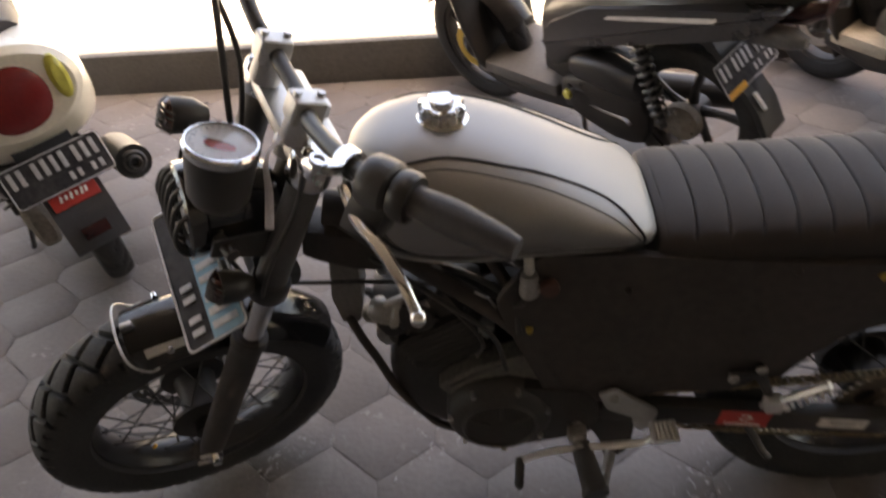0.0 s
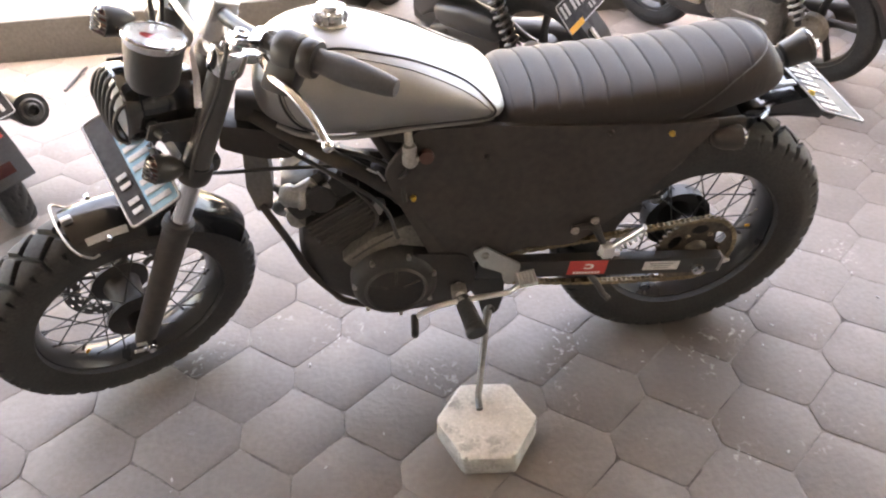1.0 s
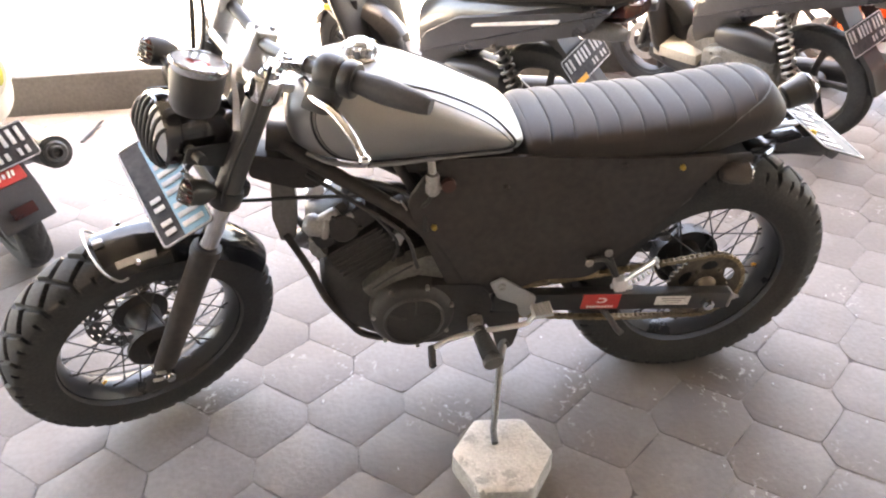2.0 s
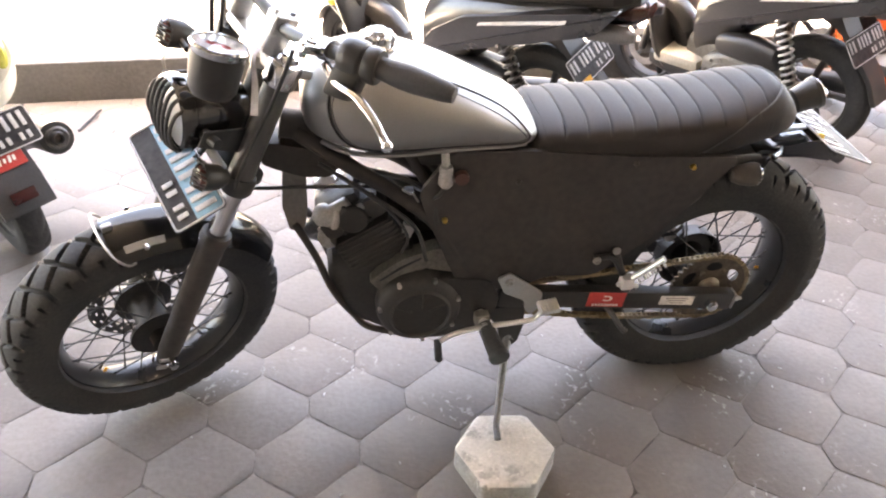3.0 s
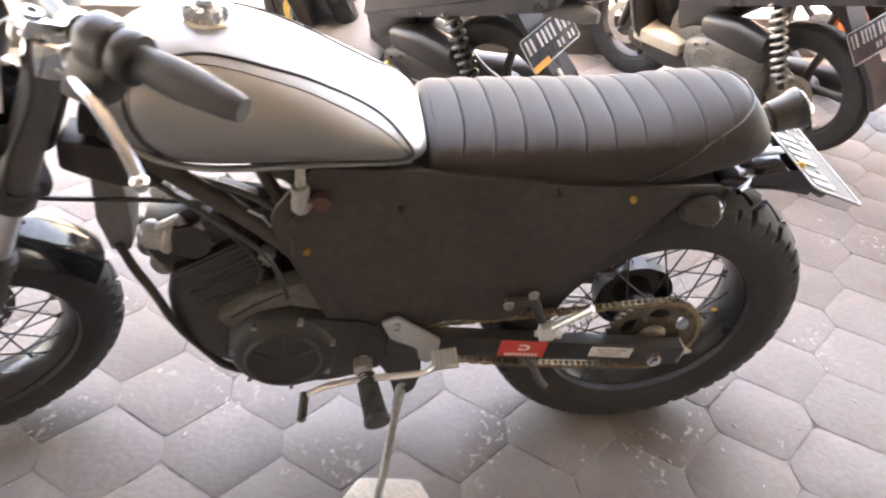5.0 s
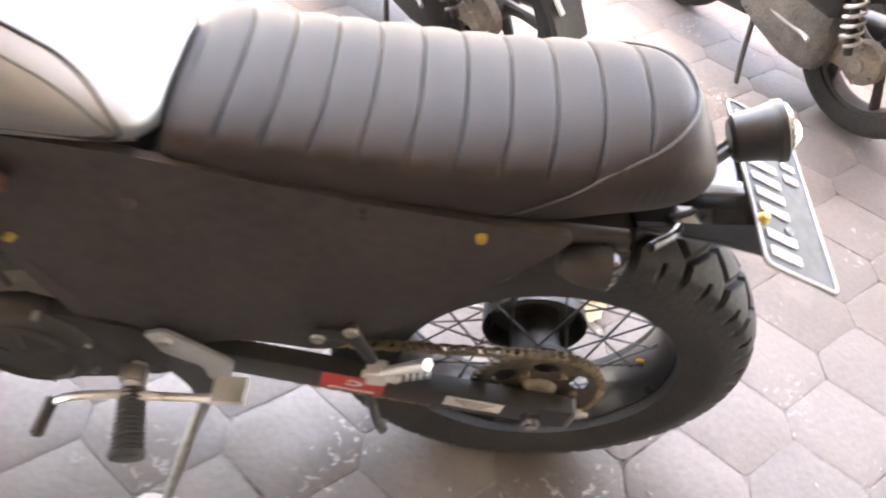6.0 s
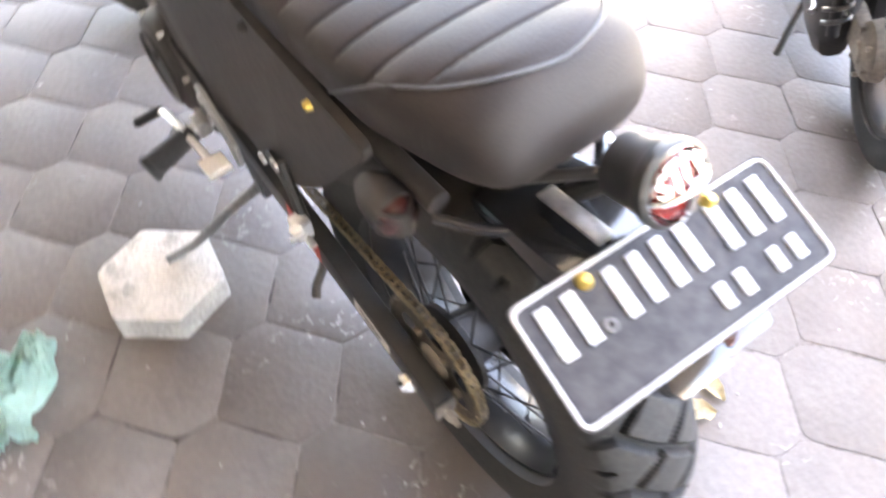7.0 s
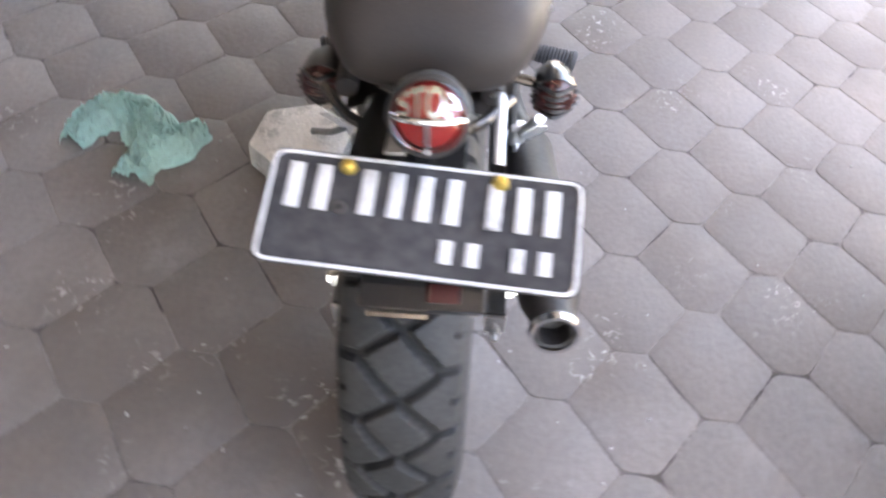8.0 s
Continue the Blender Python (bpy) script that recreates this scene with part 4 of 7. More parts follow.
for s in (-1, 1):
    inner = shrunk(0.0075)
    bm = bmesh.new()
    rows = []
    for k in range(16):
        f = (1 - k / 16) ** 0.8
        rows.append([bm.verts.new((mx + (x - mx) * f, s * (tank_side(mx + (x - mx) * f, mz + (z - mz) * f) + 0.0022), mz + (z - mz) * f)) for x, z in inner])
    grid_faces(bm, rows, closed_v=True)
    bm.faces.new(rows[-1])
    part("side_panel", bm, "tank_panel", tank, "matt grey knee panel")
    for inset, rad, nm in ((0.0, 0.0022, "panel_bead"), (0.0075, 0.0011, "pinstripe")):
        pts = [Vector((x, s * (tank_side(x, z) + 0.0018), z)) for x, z in shrunk(inset)]
        part(nm, tube(bmesh.new(), pts, rad, 8, 0, closed=True), "pinstripe", tank)
# seam flange along the bottom
for s in (-1, 1):
    bm = bmesh.new()
    pts = [Vector((x, s * (tank_shape(x)[0] * 0.80), tank_shape(x)[2] + 0.012)) for x in np.linspace(-0.25, 0.15, 14)]
    tube(bm, pts, 0.005, 8, 2)
    part("tank_seam", bm, "tank", tank)
# filler cap
bm = bmesh.new()
capz = 0.938
cd = Vector((0.06, 0, 1)).normalized()
lathe(bm, [(0.0, 0.0), (0.036, 0.0), (0.038, 0.004), (0.034, 0.008), (0.0, 0.008)], (-0.133, 0, capz), cd, 36)
cu, cv, _ = frame_of(cd)
rows = []
for r, h in ((0.030, 0.006), (0.031, 0.024), (0.027, 0.028)):
    rows.append([bm.verts.new(Vector((-0.133, 0, capz)) + cd * h + (cu * math.cos(a) + cv * math.sin(a)) * r * (1 + 0.09 * (1 if (k // 3) % 2 else -1))) for k, a in ((k, 2 * math.pi * k / 48) for k in range(48))])
grid_faces(bm, rows, closed_v=True)
bm.faces.new(rows[-1])
lathe(bm, [(0.0, 0.036), (0.016, 0.035), (0.018, 0.030), (0.018, 0.027)], (-0.133, 0, capz), cd, 24)
part("filler_cap", bm, "chrome", tank, "knurled chrome filler cap")
# fuel tap
bm = bmesh.new()
rod(bm, (-0.014, -0.090, 0.775), (-0.016, -0.122, 0.738), 0.008, seg=12)
lathe(bm, [(0.0, 0.0), (0.012, 0.0), (0.014, 0.006), (0.013, 0.022), (0.015, 0.026), (0.015, 0.040), (0.009, 0.048), (0.0, 0.049)], (-0.016, -0.124, 0.744), (0, 0, -1), 18)
rod(bm, (-0.016, -0.124, 0.715), (0.010, -0.130, 0.718), 0.007, seg=10)
tap = part("fuel_tap", bm, "cast", bike, "dull alloy fuel tap")
part("tap_knob", lathe(bmesh.new(), [(0.0, -0.006), (0.014, -0.006), (0.0155, 0.0), (0.014, 0.008), (0.0, 0.009)], (0.014, -0.130, 0.720), (0, -1, 0), 20), "brown_knob", tap, "round red-brown knob")
part("fuel_hose", tube(bmesh.new(), [(-0.016, -0.124, 0.700), (-0.028, -0.118, 0.672), (-0.052, -0.09, 0.640), (-0.058, -0.05, 0.600)], 0.0045, 8, 6), "black", tap)

# ribbed saddle
SEAT = [(0.172, 0.096, 0.78, 0.722, 0.757), (0.178, 0.114, 0.788, 0.716, 0.761), (0.2, 0.121, 0.793, 0.712, 0.763), (0.3, 0.123, 0.798, 0.6964, 0.763), (0.45, 0.123, 0.803, 0.688, 0.764), (0.53, 0.122, 0.808, 0.688, 0.767), (0.59, 0.121, 0.816, 0.692, 0.771),
        (0.64, 0.116, 0.826, 0.707, 0.776), (0.69, 0.107, 0.834, 0.717, 0.779), (0.7104, 0.1, 0.834, 0.721, 0.779), (0.724, 0.094, 0.828, 0.726, 0.777), (0.736, 0.087, 0.815, 0.732, 0.774), (0.7448, 0.079, 0.803, 0.739, 0.772), (0.7512, 0.066, 0.792, 0.748, 0.77), (0.7544, 0.046, 0.78, 0.76, 0.77)]
SEAT_Y = 0.016
SEAT_N, SEAT_UP = 3.7, 2.4


def seat_wide(x, z):
    """Half the saddle's width at x and the height z."""
    w, top, bottom, mid = lerp_table(SEAT, x)
    if z > mid:
        return w * max(0.0, 1 - min(1.0, (z - mid) / (top - mid)) ** SEAT_UP) ** (1 / SEAT_UP)
    y = w * max(0.0, 1 - min(1.0, (mid - z) / (mid - bottom)) ** SEAT_N) ** (1 / SEAT_N)
    return y * (1 - 0.10 * ((mid - z) / (mid - bottom)) ** 1.5)


def seat_high(x, y):
    """The saddle's top at x and y."""
    w, top, bottom, mid = lerp_table(SEAT, x)
    return mid + (top - mid) * max(0.0, 1 - min(1.0, abs(y) / w) ** SEAT_UP) ** (1 / SEAT_UP)


RIB = 0.0480
PIPE_SIDE = ((0.690, 0.494), (0.710, 0.517), (0.734, 0.544), (0.758, 0.571), (0.780, 0.598), (0.796, 0.622))
PIPE_TOP = ((0.0, 0.721), (0.022, 0.718), (0.048, 0.709), (0.070, 0.694), (0.088, 0.673), (0.101, 0.648))


def seat_ring(x, seg=72):
    w, top, bottom, mid = lerp_table(SEAT, x)
    out = []
    for k in range(seg):
        a = 2 * math.pi * k / seg
        c, sn = math.cos(a), math.sin(a)
        n = SEAT_UP if sn > 0 else SEAT_N
        p = Vector((x, w * math.copysign(abs(c) ** (2 / n), c), mid + ((top - mid) if sn > 0 else (mid - bottom)) * math.copysign(abs(sn) ** (2 / n), sn)))
        line = mid + 0.36 * (top - mid)
        back = np.interp(abs(p.y), [q[0] for q in PIPE_TOP], [q[1] for q in PIPE_TOP]) - 0.005
        if p.z > line and 0.188 < x < back:
            # sewn pleats that end in a seam along the shoulder and at the piping
            lean = (x - 0.188 + 0.012 * (abs(p.y) / w) ** 3) / RIB
            groove = abs((lean + 0.5) % 1 - 0.5) * RIB
            depth = 0.0034 * math.exp(-(groove / 0.0016) ** 2)
            puff = 0.0022 * math.sin(min(1.0, groove / (RIB / 2)) * math.pi / 2)
            edge = min(1.0, (p.z - line) / 0.006) * min(1.0, (back - x) / 0.006)
            p.z += (puff - depth) * edge
            p.y *= 1 + (puff * 0.8 - depth) / 0.13 * edge
        elif p.z < mid:
            p.y *= 1 - 0.10 * ((mid - p.z) / (mid - bottom)) ** 1.5
            p.y += math.copysign(0.0012 * noise.noise(Vector((x * 26, p.z * 30, 4))), p.y)
        p.y += SEAT_Y
        out.append(p)
    return out


bm = bmesh.new()
loft(bm, [seat_ring(x) for x in np.linspace(0.172, 0.7544, 440)])
saddle = part("saddle", bm, "seat", bike, "black leatherette saddle with stitched cross ribs", sharp=1.2)

for s in (-1, 1):
    pts = [Vector((x, SEAT_Y + s * (seat_wide(x, z) + 0.0012), z)) for z, x in PIPE_SIDE]
    pts += [Vector((x, SEAT_Y + s * y, seat_high(x, y) + 0.0014)) for y, x in reversed(PIPE_TOP)]
    part("seat_piping", tube(bmesh.new(), pts, 0.0017, 6, 6), "piping", saddle, "thin grey seat piping")
# frame
bm = bmesh.new()
for s in (-1, 1):
    tube(bm, [(-0.30, s * 0.022, 0.780), (-0.20, s * 0.055, 0.715), (-0.09, s * 0.085, 0.645), (-0.02, s * 0.096, 0.575), (0.04, s * 0.097, 0.46), (0.09, s * 0.095, 0.36), (0.10, s * 0.09, 0.29)], 0.016, 14, 6)
    tube(bm, [(-0.06, s * 0.05, 0.72), (0.06, s * 0.080, 0.725), (0.30, s * 0.085, 0.70), (0.52, s * 0.085, 0.690), (0.68, s * 0.080, 0.684)], 0.013, 12, 6)
    tube(bm, [(-0.09, s * 0.05, 0.755), (-0.05, s * 0.07, 0.68), (0.0, s * 0.09, 0.60)], 0.011, 12, 6)
    tube(bm, [(-0.322, s * 0.03, 0.56), (-0.299, s * 0.058, 0.53), (-0.279, s * 0.06, 0.475), (-0.254, s * 0.06, 0.389), (-0.212, s * 0.062, 0.313), (-0.165, s * 0.066, 0.262), (-0.02, s * 0.08, 0.240), (0.09, s * 0.09, 0.27)], 0.0082, 14, 6)
    rod(bm, (0.08, s * 0.085, 0.42), (0.40, s * 0.085, 0.66), 0.011, seg=12)
rod(bm, (-0.33, 0, 0.79), (-0.04, 0, 0.73), 0.030, 0.026, 20)
prism(bm, rounded([(-0.365, 0.767), (-0.192, 0.726), (-0.24, 0.676), (-0.291, 0.681), (-0.335, 0.698), (-0.374, 0.715)], 0.01, 3), -0.034, 0.034, 0.004)
part("frame", bm, "matt", bike, "black tubular steel frame")
bm = bmesh.new()
prism(bm, rounded([(-0.335, 0.700), (-0.288, 0.695), (-0.292, 0.60), (-0.302, 0.548), (-0.335, 0.545), (-0.344, 0.61)], 0.008, 3), -0.032, 0.032, 0.004)
part("engine_hanger", bm, "grey_plastic", bike, "grey-brown engine hanger plate")

# side covers
COVER = rounded([(-0.022, 0.738), (0.002, 0.768), (0.15, 0.760), (0.40, 0.728), (0.610, 0.715), (0.600, 0.690), (0.530, 0.600), (0.475, 0.530), (0.345, 0.416), (0.23, 0.424), (0.16, 0.398), (0.03, 0.400), (-0.045, 0.600), (-0.068, 0.672)], 0.02, 4)
for s in (-1, 1):
    bm = prism(bmesh.new(), COVER, s * 0.100, s * 0.112, 0.003)
    cov = part("side_cover", bm, "matt", bike, "large plain matt black side cover")
    for bx, bz, mt in ((-0.013, 0.606, "brass"), (0.510, 0.699, "brass"), (0.136, 0.689, "matt"), (0.382, 0.716, "matt")):
        bm = bmesh.new()
        lathe(bm, [(0.0, 0.003), (0.003, 0.003), (0.0035, 0.006), (0.0052, 0.006), (0.0065, 0.0), (0.0065, -0.004)], (bx, s * 0.113, bz), (0, s, 0), 14)
        part("cover_bolt", bm, mt, cov, "gold anodised bolt" if mt == "brass" else "")

# engine
bm = bmesh.new()
loft(bm, [ring_super(x, w, t, b, m, 4.0, 28) for x, w, t, b, m in ((-0.262, 0.040, 0.455, 0.385, 0.42), (-0.250, 0.055, 0.480, 0.345, 0.41), (-0.210, 0.072, 0.490, 0.290, 0.38), (-0.13, 0.085, 0.47, 0.245, 0.35), (0.0, 0.088, 0.48, 0.245, 0.36), (0.07, 0.085, 0.47, 0.26, 0.36), (0.105, 0.06, 0.43, 0.29, 0.36))])
engine = part("engine", bm, "dark_cast", bike, "air-cooled single-cylinder engine, black and oily")
CYL = Vector((-0.128, 0, 0.455))
cyl_d = Vector((-0.48, 0, 0.877)).normalized()
cyl_f = Vector((-0.877, 0, -0.48)).normalized()
crot = Matrix((cyl_f, Vector((0, 1, 0)), cyl_d)).transposed()
bm = bmesh.new()
box(bm, CYL + cyl_d * 0.05, (0.140, 0.136, 0.13), 0.02, crot)
part("cylinder", bm, "dark_cast", engine)
for k in range(9):
    bm = bmesh.new()
    sz = 0.1455 - 0.0004 * abs(k - 4)
    box(bm, CYL + cyl_d * (0.005 + 0.0125 * k), (sz, sz * 0.98, 0.0042), 0.0015, crot, 1)
    part("cooling_fin", bm, "dark_cast", engine)
bm = bmesh.new()
box(bm, CYL + cyl_d * 0.148, (0.150, 0.125, 0.055), 0.016, crot)
box(bm, CYL + cyl_d * 0.185 + cyl_f * 0.015, (0.10, 0.095, 0.030), 0.012, crot)
part("cylinder_head", bm, "dark_cast", engine, "black cylinder head")
bm = bmesh.new()
box(bm, CYL + cyl_d * 0.182 + cyl_f * 0.030 + Vector((0, -0.050, 0)), (0.086, 0.020, 0.034), 0.009, crot, 3)
box(bm, CYL + cyl_d * 0.166 - cyl_f * 0.012 + Vector((0, -0.058, 0)), (0.050, 0.010, 0.016), 0.004, crot)
part("rocker_box", bm, "cast", engine, "dull grey cast rocker box")
for s in (-1, 1):
    bm = bmesh.new()
    lathe(bm, [(0.0, 0.040), (0.012, 0.038), (0.021, 0.030), (0.025, 0.018), (0.026, 0.0), (0.030, -0.004), (0.030, -0.012), (0.024, -0.016), (0.024, -0.030), (0.0, -0.030)],
          CYL + cyl_d * (0.172 if s < 0 else 0.190) + cyl_f * (0.038 if s < 0 else 0.020) + Vector((0, s * 0.044, 0)), cyl_f * 0.75 + cyl_d * 0.66, 26)
    part("valve_cover", bm, "bright_alloy" if s > 0 else "cast", engine, "rounded silver valve cover")
bm = bmesh.new()
lathe(bm, [(0.0, 0.006), (0.030, 0.006), (0.034, 0.003), (0.034, -0.004)], CYL + cyl_d * 0.150 + Vector((0, -0.062, 0)), (0, -1, 0), 28)
for k in range(3):
    a = 2 * math.pi * k / 3
    p = CYL + cyl_d * 0.150 + Vector((0.036 * math.cos(a), -0.062, 0.036 * math.sin(a)))
    rod(bm, p, p + Vector((0, -0.007, 0)), 0.005, seg=6)
part("cam_cover", bm, "dark_cast", engine)
for k in (-1, 1):
    p = CYL + cyl_d * 0.150 + cyl_f * 0.062 + Vector((0, 0.040 * k, 0))
    part("head_stud", rod(bmesh.new(), p, p + cyl_f * 0.022, 0.006, seg=8), "steel", engine)
part("head_cap", lathe(bmesh.new(), [(0.0, 0.030), (0.014, 0.028), (0.022, 0.020), (0.025, 0.006), (0.028, 0.0), (0.0, -0.01)], CYL + cyl_d * 0.120 + cyl_f * 0.070 + Vector((0, -0.035, 0)), cyl_f, 24), "cast", engine, "silver domed cap")
# left crankcase cover with its ribs and screws
EC = Vector((-0.064, -0.088, 0.362))
bm = bmesh.new()
lathe(bm, [(0.0, 0.048), (0.060, 0.047), (0.082, 0.042), (0.094, 0.030), (0.098, 0.012), (0.098, -0.02)], EC, (0, -1, 0), 44)
prism(bm, rounded([(-0.06, 0.265), (0.09, 0.300), (0.125, 0.36), (0.10, 0.430), (-0.03, 0.452)], 0.025, 4), -0.082, -0.118, 0.006)
ccov = part("crankcase_cover", bm, "dark_cast", engine, "round black crankcase cover")
bm = bmesh.new()
lathe(bm, [(0.062, 0.046), (0.066, 0.052), (0.071, 0.046)], EC, (0, -1, 0), 40)
for a0 in (0.4, 1.5, 2.7):
    rod(bm, EC + Vector((0.02 * math.cos(a0), -0.0485, 0.02 * math.sin(a0))), EC + Vector((0.058 * math.cos(a0), -0.047, 0.058 * math.sin(a0))), 0.0028, seg=8)
part("cover_rib", bm, "dark_cast", ccov)
for k in range(7):
    a = 0.3 + 2 * math.pi * k / 7
    p = EC + Vector((0.091 * math.cos(a), -0.028, 0.091 * math.sin(a)))
    part("cover_screw", rod(bmesh.new(), p, p + Vector((0, -0.012, 0)), 0.0052, seg=8), "steel", ccov)
# grey upper case with cooling slots
bm = bmesh.new()
prism(bm, rounded([(-0.175, 0.44), (-0.10, 0.495), (-0.02, 0.520), (0.03, 0.500), (0.015, 0.445), (-0.06, 0.470), (-0.15, 0.405)], 0.012, 3), -0.060, -0.098, 0.005)
part("upper_case", bm, "case_grey", engine, "grey cast upper crankcase")
bm = bmesh.new()
for k in range(4):
    rod(bm, (-0.150 + 0.012 * k, -0.099, 0.440 + 0.009 * k), (-0.095 + 0.012 * k, -0.099, 0.478 + 0.006 * k), 0.0022, seg=6)
part("case_slot", bm, "black", engine)
# carburettor with bright float bowl
bm = bmesh.new()
rod(bm, (-0.085, 0, 0.585), (0.02, 0, 0.60), 0.028, seg=20)
rod(bm, (-0.04, -0.005, 0.62), (-0.04, -0.005, 0.535), 0.024, 0.020, 18)
box(bm, (-0.045, -0.038, 0.575), (0.03, 0.02, 0.03), 0.005)
part("carburettor", bm, "dark_cast", bike, "black carburettor")
part("float_bowl", box(bmesh.new(), (-0.084, -0.050, 0.540), (0.026, 0.022, 0.034), 0.006, Matrix.Rotation(0.4, 3, "Y")), "alloy", bike, "bright alloy float bowl")
part("inlet_hose", tube(bmesh.new(), [(0.0, 0, 0.60), (0.06, 0, 0.61), (0.12, 0, 0.60)], 0.032, 18, 5), "rubber", bike)
bm = bmesh.new()
box(bm, (0.24, 0, 0.59), (0.24, 0.15, 0.17), 0.03)
part("air_box", bm, "black", bike)
# plate, coil and wiring between cylinder and side covers
bm = bmesh.new()
prism(bm, rounded([(-0.190, 0.650), (-0.044, 0.622), (-0.005, 0.587), (0.003, 0.42), (-0.124, 0.40), (-0.20, 0.45), (-0.245, 0.481), (-0.194, 0.586)], 0.015, 3), 0.022, 0.034, 0.003)
part("inner_panel", bm, "matt", bike, "black panel behind the engine")
bm = bmesh.new()
box(bm, (-0.125, -0.030, 0.655), (0.070, 0.040, 0.036), 0.008, Matrix.Rotation(0.45, 3, "Y"))
for k in (-1, 1):
    rod(bm, (-0.125 + 0.036 * k, -0.052, 0.655 - 0.017 * k), (-0.125 + 0.036 * k, -0.048, 0.655 - 0.017 * k), 0.006, seg=8)
part("ignition_coil", bm, "black", bike)
for pts, r in (([(-0.155, -0.045, 0.640), (-0.190, -0.060, 0.610), (-0.205, -0.058, 0.585), (-0.200, -0.055, 0.560)], 0.0040),
               ([(-0.26, -0.055, 0.725), (-0.16, -0.085, 0.660), (-0.075, -0.108, 0.590), (-0.050, -0.112, 0.50)], 0.0045),
               ([(-0.24, -0.060, 0.710), (-0.14, -0.090, 0.640), (-0.090, -0.100, 0.565), (-0.10, -0.08, 0.50)], 0.0035),
               ([(-0.20, -0.03, 0.70), (-0.10, -0.07, 0.69), (-0.04, -0.10, 0.66), (-0.03, -0.115, 0.60)], 0.0055)):
    part("wiring", tube(bmesh.new(), pts, r, 8, 6), "black", bike)
for p, d2 in (((-0.098, -0.088, 0.672), (0.018, 0, -0.014)), ((-0.078, -0.096, 0.668), (0.012, 0, -0.024))):
    part("cable_tie", rod(bmesh.new(), p, Vector(p) + Vector(d2), 0.0022, seg=6), "alloy", bike)
# exhaust on the far side
bm = bmesh.new()
tube(bm, [CYL + cyl_d * 0.135 + cyl_f * 0.07, CYL + cyl_d * 0.12 + cyl_f * 0.125 + Vector((0, 0.03, 0)), (-0.245, 0.085, 0.42), (-0.16, 0.11, 0.30), (-0.02, 0.12, 0.26), (0.18, 0.13, 0.29), (0.32, 0.15, 0.33)], 0.019, 16, 7)
exh = part("exhaust_pipe", bm, "dark_steel", bike, "blackened steel exhaust pipe")
mu0, mu1 = Vector((0.32, 0.150, 0.335)), Vector((0.818, 0.178, 0.438))
md = (mu1 - mu0).normalized()
L = (mu1 - mu0).length
bm = bmesh.new()
lathe(bm, [(0.019, 0.0), (0.030, 0.03), (0.042, 0.08), (0.043, L - 0.09), (0.039, L - 0.06), (0.030, L - 0.035), (0.030, L - 0.002), (0.027, L), (0.021, L - 0.002), (0.020, L - 0.03), (0.0, L - 0.035)], mu0, md, 32)
muf = part("muffler", bm, "dark_cast", exh, "slim muffler")
bm = bmesh.new()
lathe(bm, [(0.0305, L - 0.012), (0.033, L - 0.006), (0.031, L + 0.003), (0.026, L + 0.003), (0.024, L - 0.004)], mu0, md, 32, closed=True)
part("muffler_tip", bm, "chrome", exh, "chrome muffler tip ring")

# swing arm, chain and sprocket
for s in (-1, 1):
    bm = bmesh.new()
    a, b = Vector((0.12, s * 0.100, 0.368)), Vector((0.712, s * 0.112, 0.300))
    d = (b - a).normalized()
    rr = Matrix((d, Vector((0, 1, 0)), d.cross(Vector((0, 1, 0))).normalized())).transposed()
    box(bm, (a + b) / 2, ((b - a).length, 0.030, 0.052), 0.006, rr)
    arm = part("swing_arm", bm, "black", bike, "black box-section swing arm")
    bm = bmesh.new()
    ax = Vector((0.654, s * 0.128, 0.303))
    lathe(bm, [(0.0, 0.016), (0.010, 0.016), (0.010, 0.010), (0.0155, 0.010), (0.017, 0.0), (0.017, -0.004)], ax, (0, s, 0), 6)
    part("axle_nut", bm, "chrome", arm)
    bm = bmesh.new()
    rod(bm, (0.70, s * 0.112, 0.302), (0.744, s * 0.112, 0.297), 0.0045, seg=8)
    rod(bm, (0.724, s * 0.112, 0.2995), (0.734, s * 0.112, 0.2985), 0.008, seg=6)
    box(bm, (0.716, s * 0.112, 0.300), (0.005, 0.030, 0.044), 0.001, rr)
    part("chain_adjuster", bm, "steel", arm, "steel chain adjuster")
    if s < 0:
        out = rr @ Vector((0, -1, 0))
        for x0, x1, mt, lab in ((0.335, 0.428, "red_sticker", "red sticker with a white mark"), (0.520, 0.608, "white_sticker", "grubby white label")):
            h = 0.026 if mt == "red_sticker" else 0.016
            m = (a + b) / 2 + d * ((x0 + x1) / 2 - 0.416)
            st = part("sticker", box(bmesh.new(), m + Vector((0, -0.0156, 0.004)), (x1 - x0, 0.0008, h * 1.7), 0, rr), mt, arm, lab)
            bm = bmesh.new()
            if mt == "red_sticker":
                for k in range(16):
                    a0, a1 = radians(-150 + 18 * k), radians(-150 + 18 * (k + 1))
                    ring = [m + rr @ Vector((0.014 * q * math.cos(e), -0.0164, 0.008 + 0.0085 * q * math.sin(e))) for q, e in ((1, a0), (1, a1), (0.55, a1), (0.55, a0))]
                    bm.faces.new([bm.verts.new(v) for v in ring])
                for k in range(9):
                    box(bm, m + rr @ Vector((-0.030 + 0.0075 * k, -0.0163, -0.012)), (0.0052, 0.0006, 0.0062), 0, rr)
                part("sticker_mark", bm, "white", arm)
            else:
                for k in range(3):
                    box(bm, m + Vector((0, -0.0163, 0.011 - 0.007 * k)), (0.060 - 0.012 * k, 0.0006, 0.0022), 0, rr)
                part("sticker_mark", bm, "grey_plastic", arm)
SP = Vector((REAR_C.x, -0.085, REAR_C.z))
bm = bmesh.new()
nt = 42
rows = []
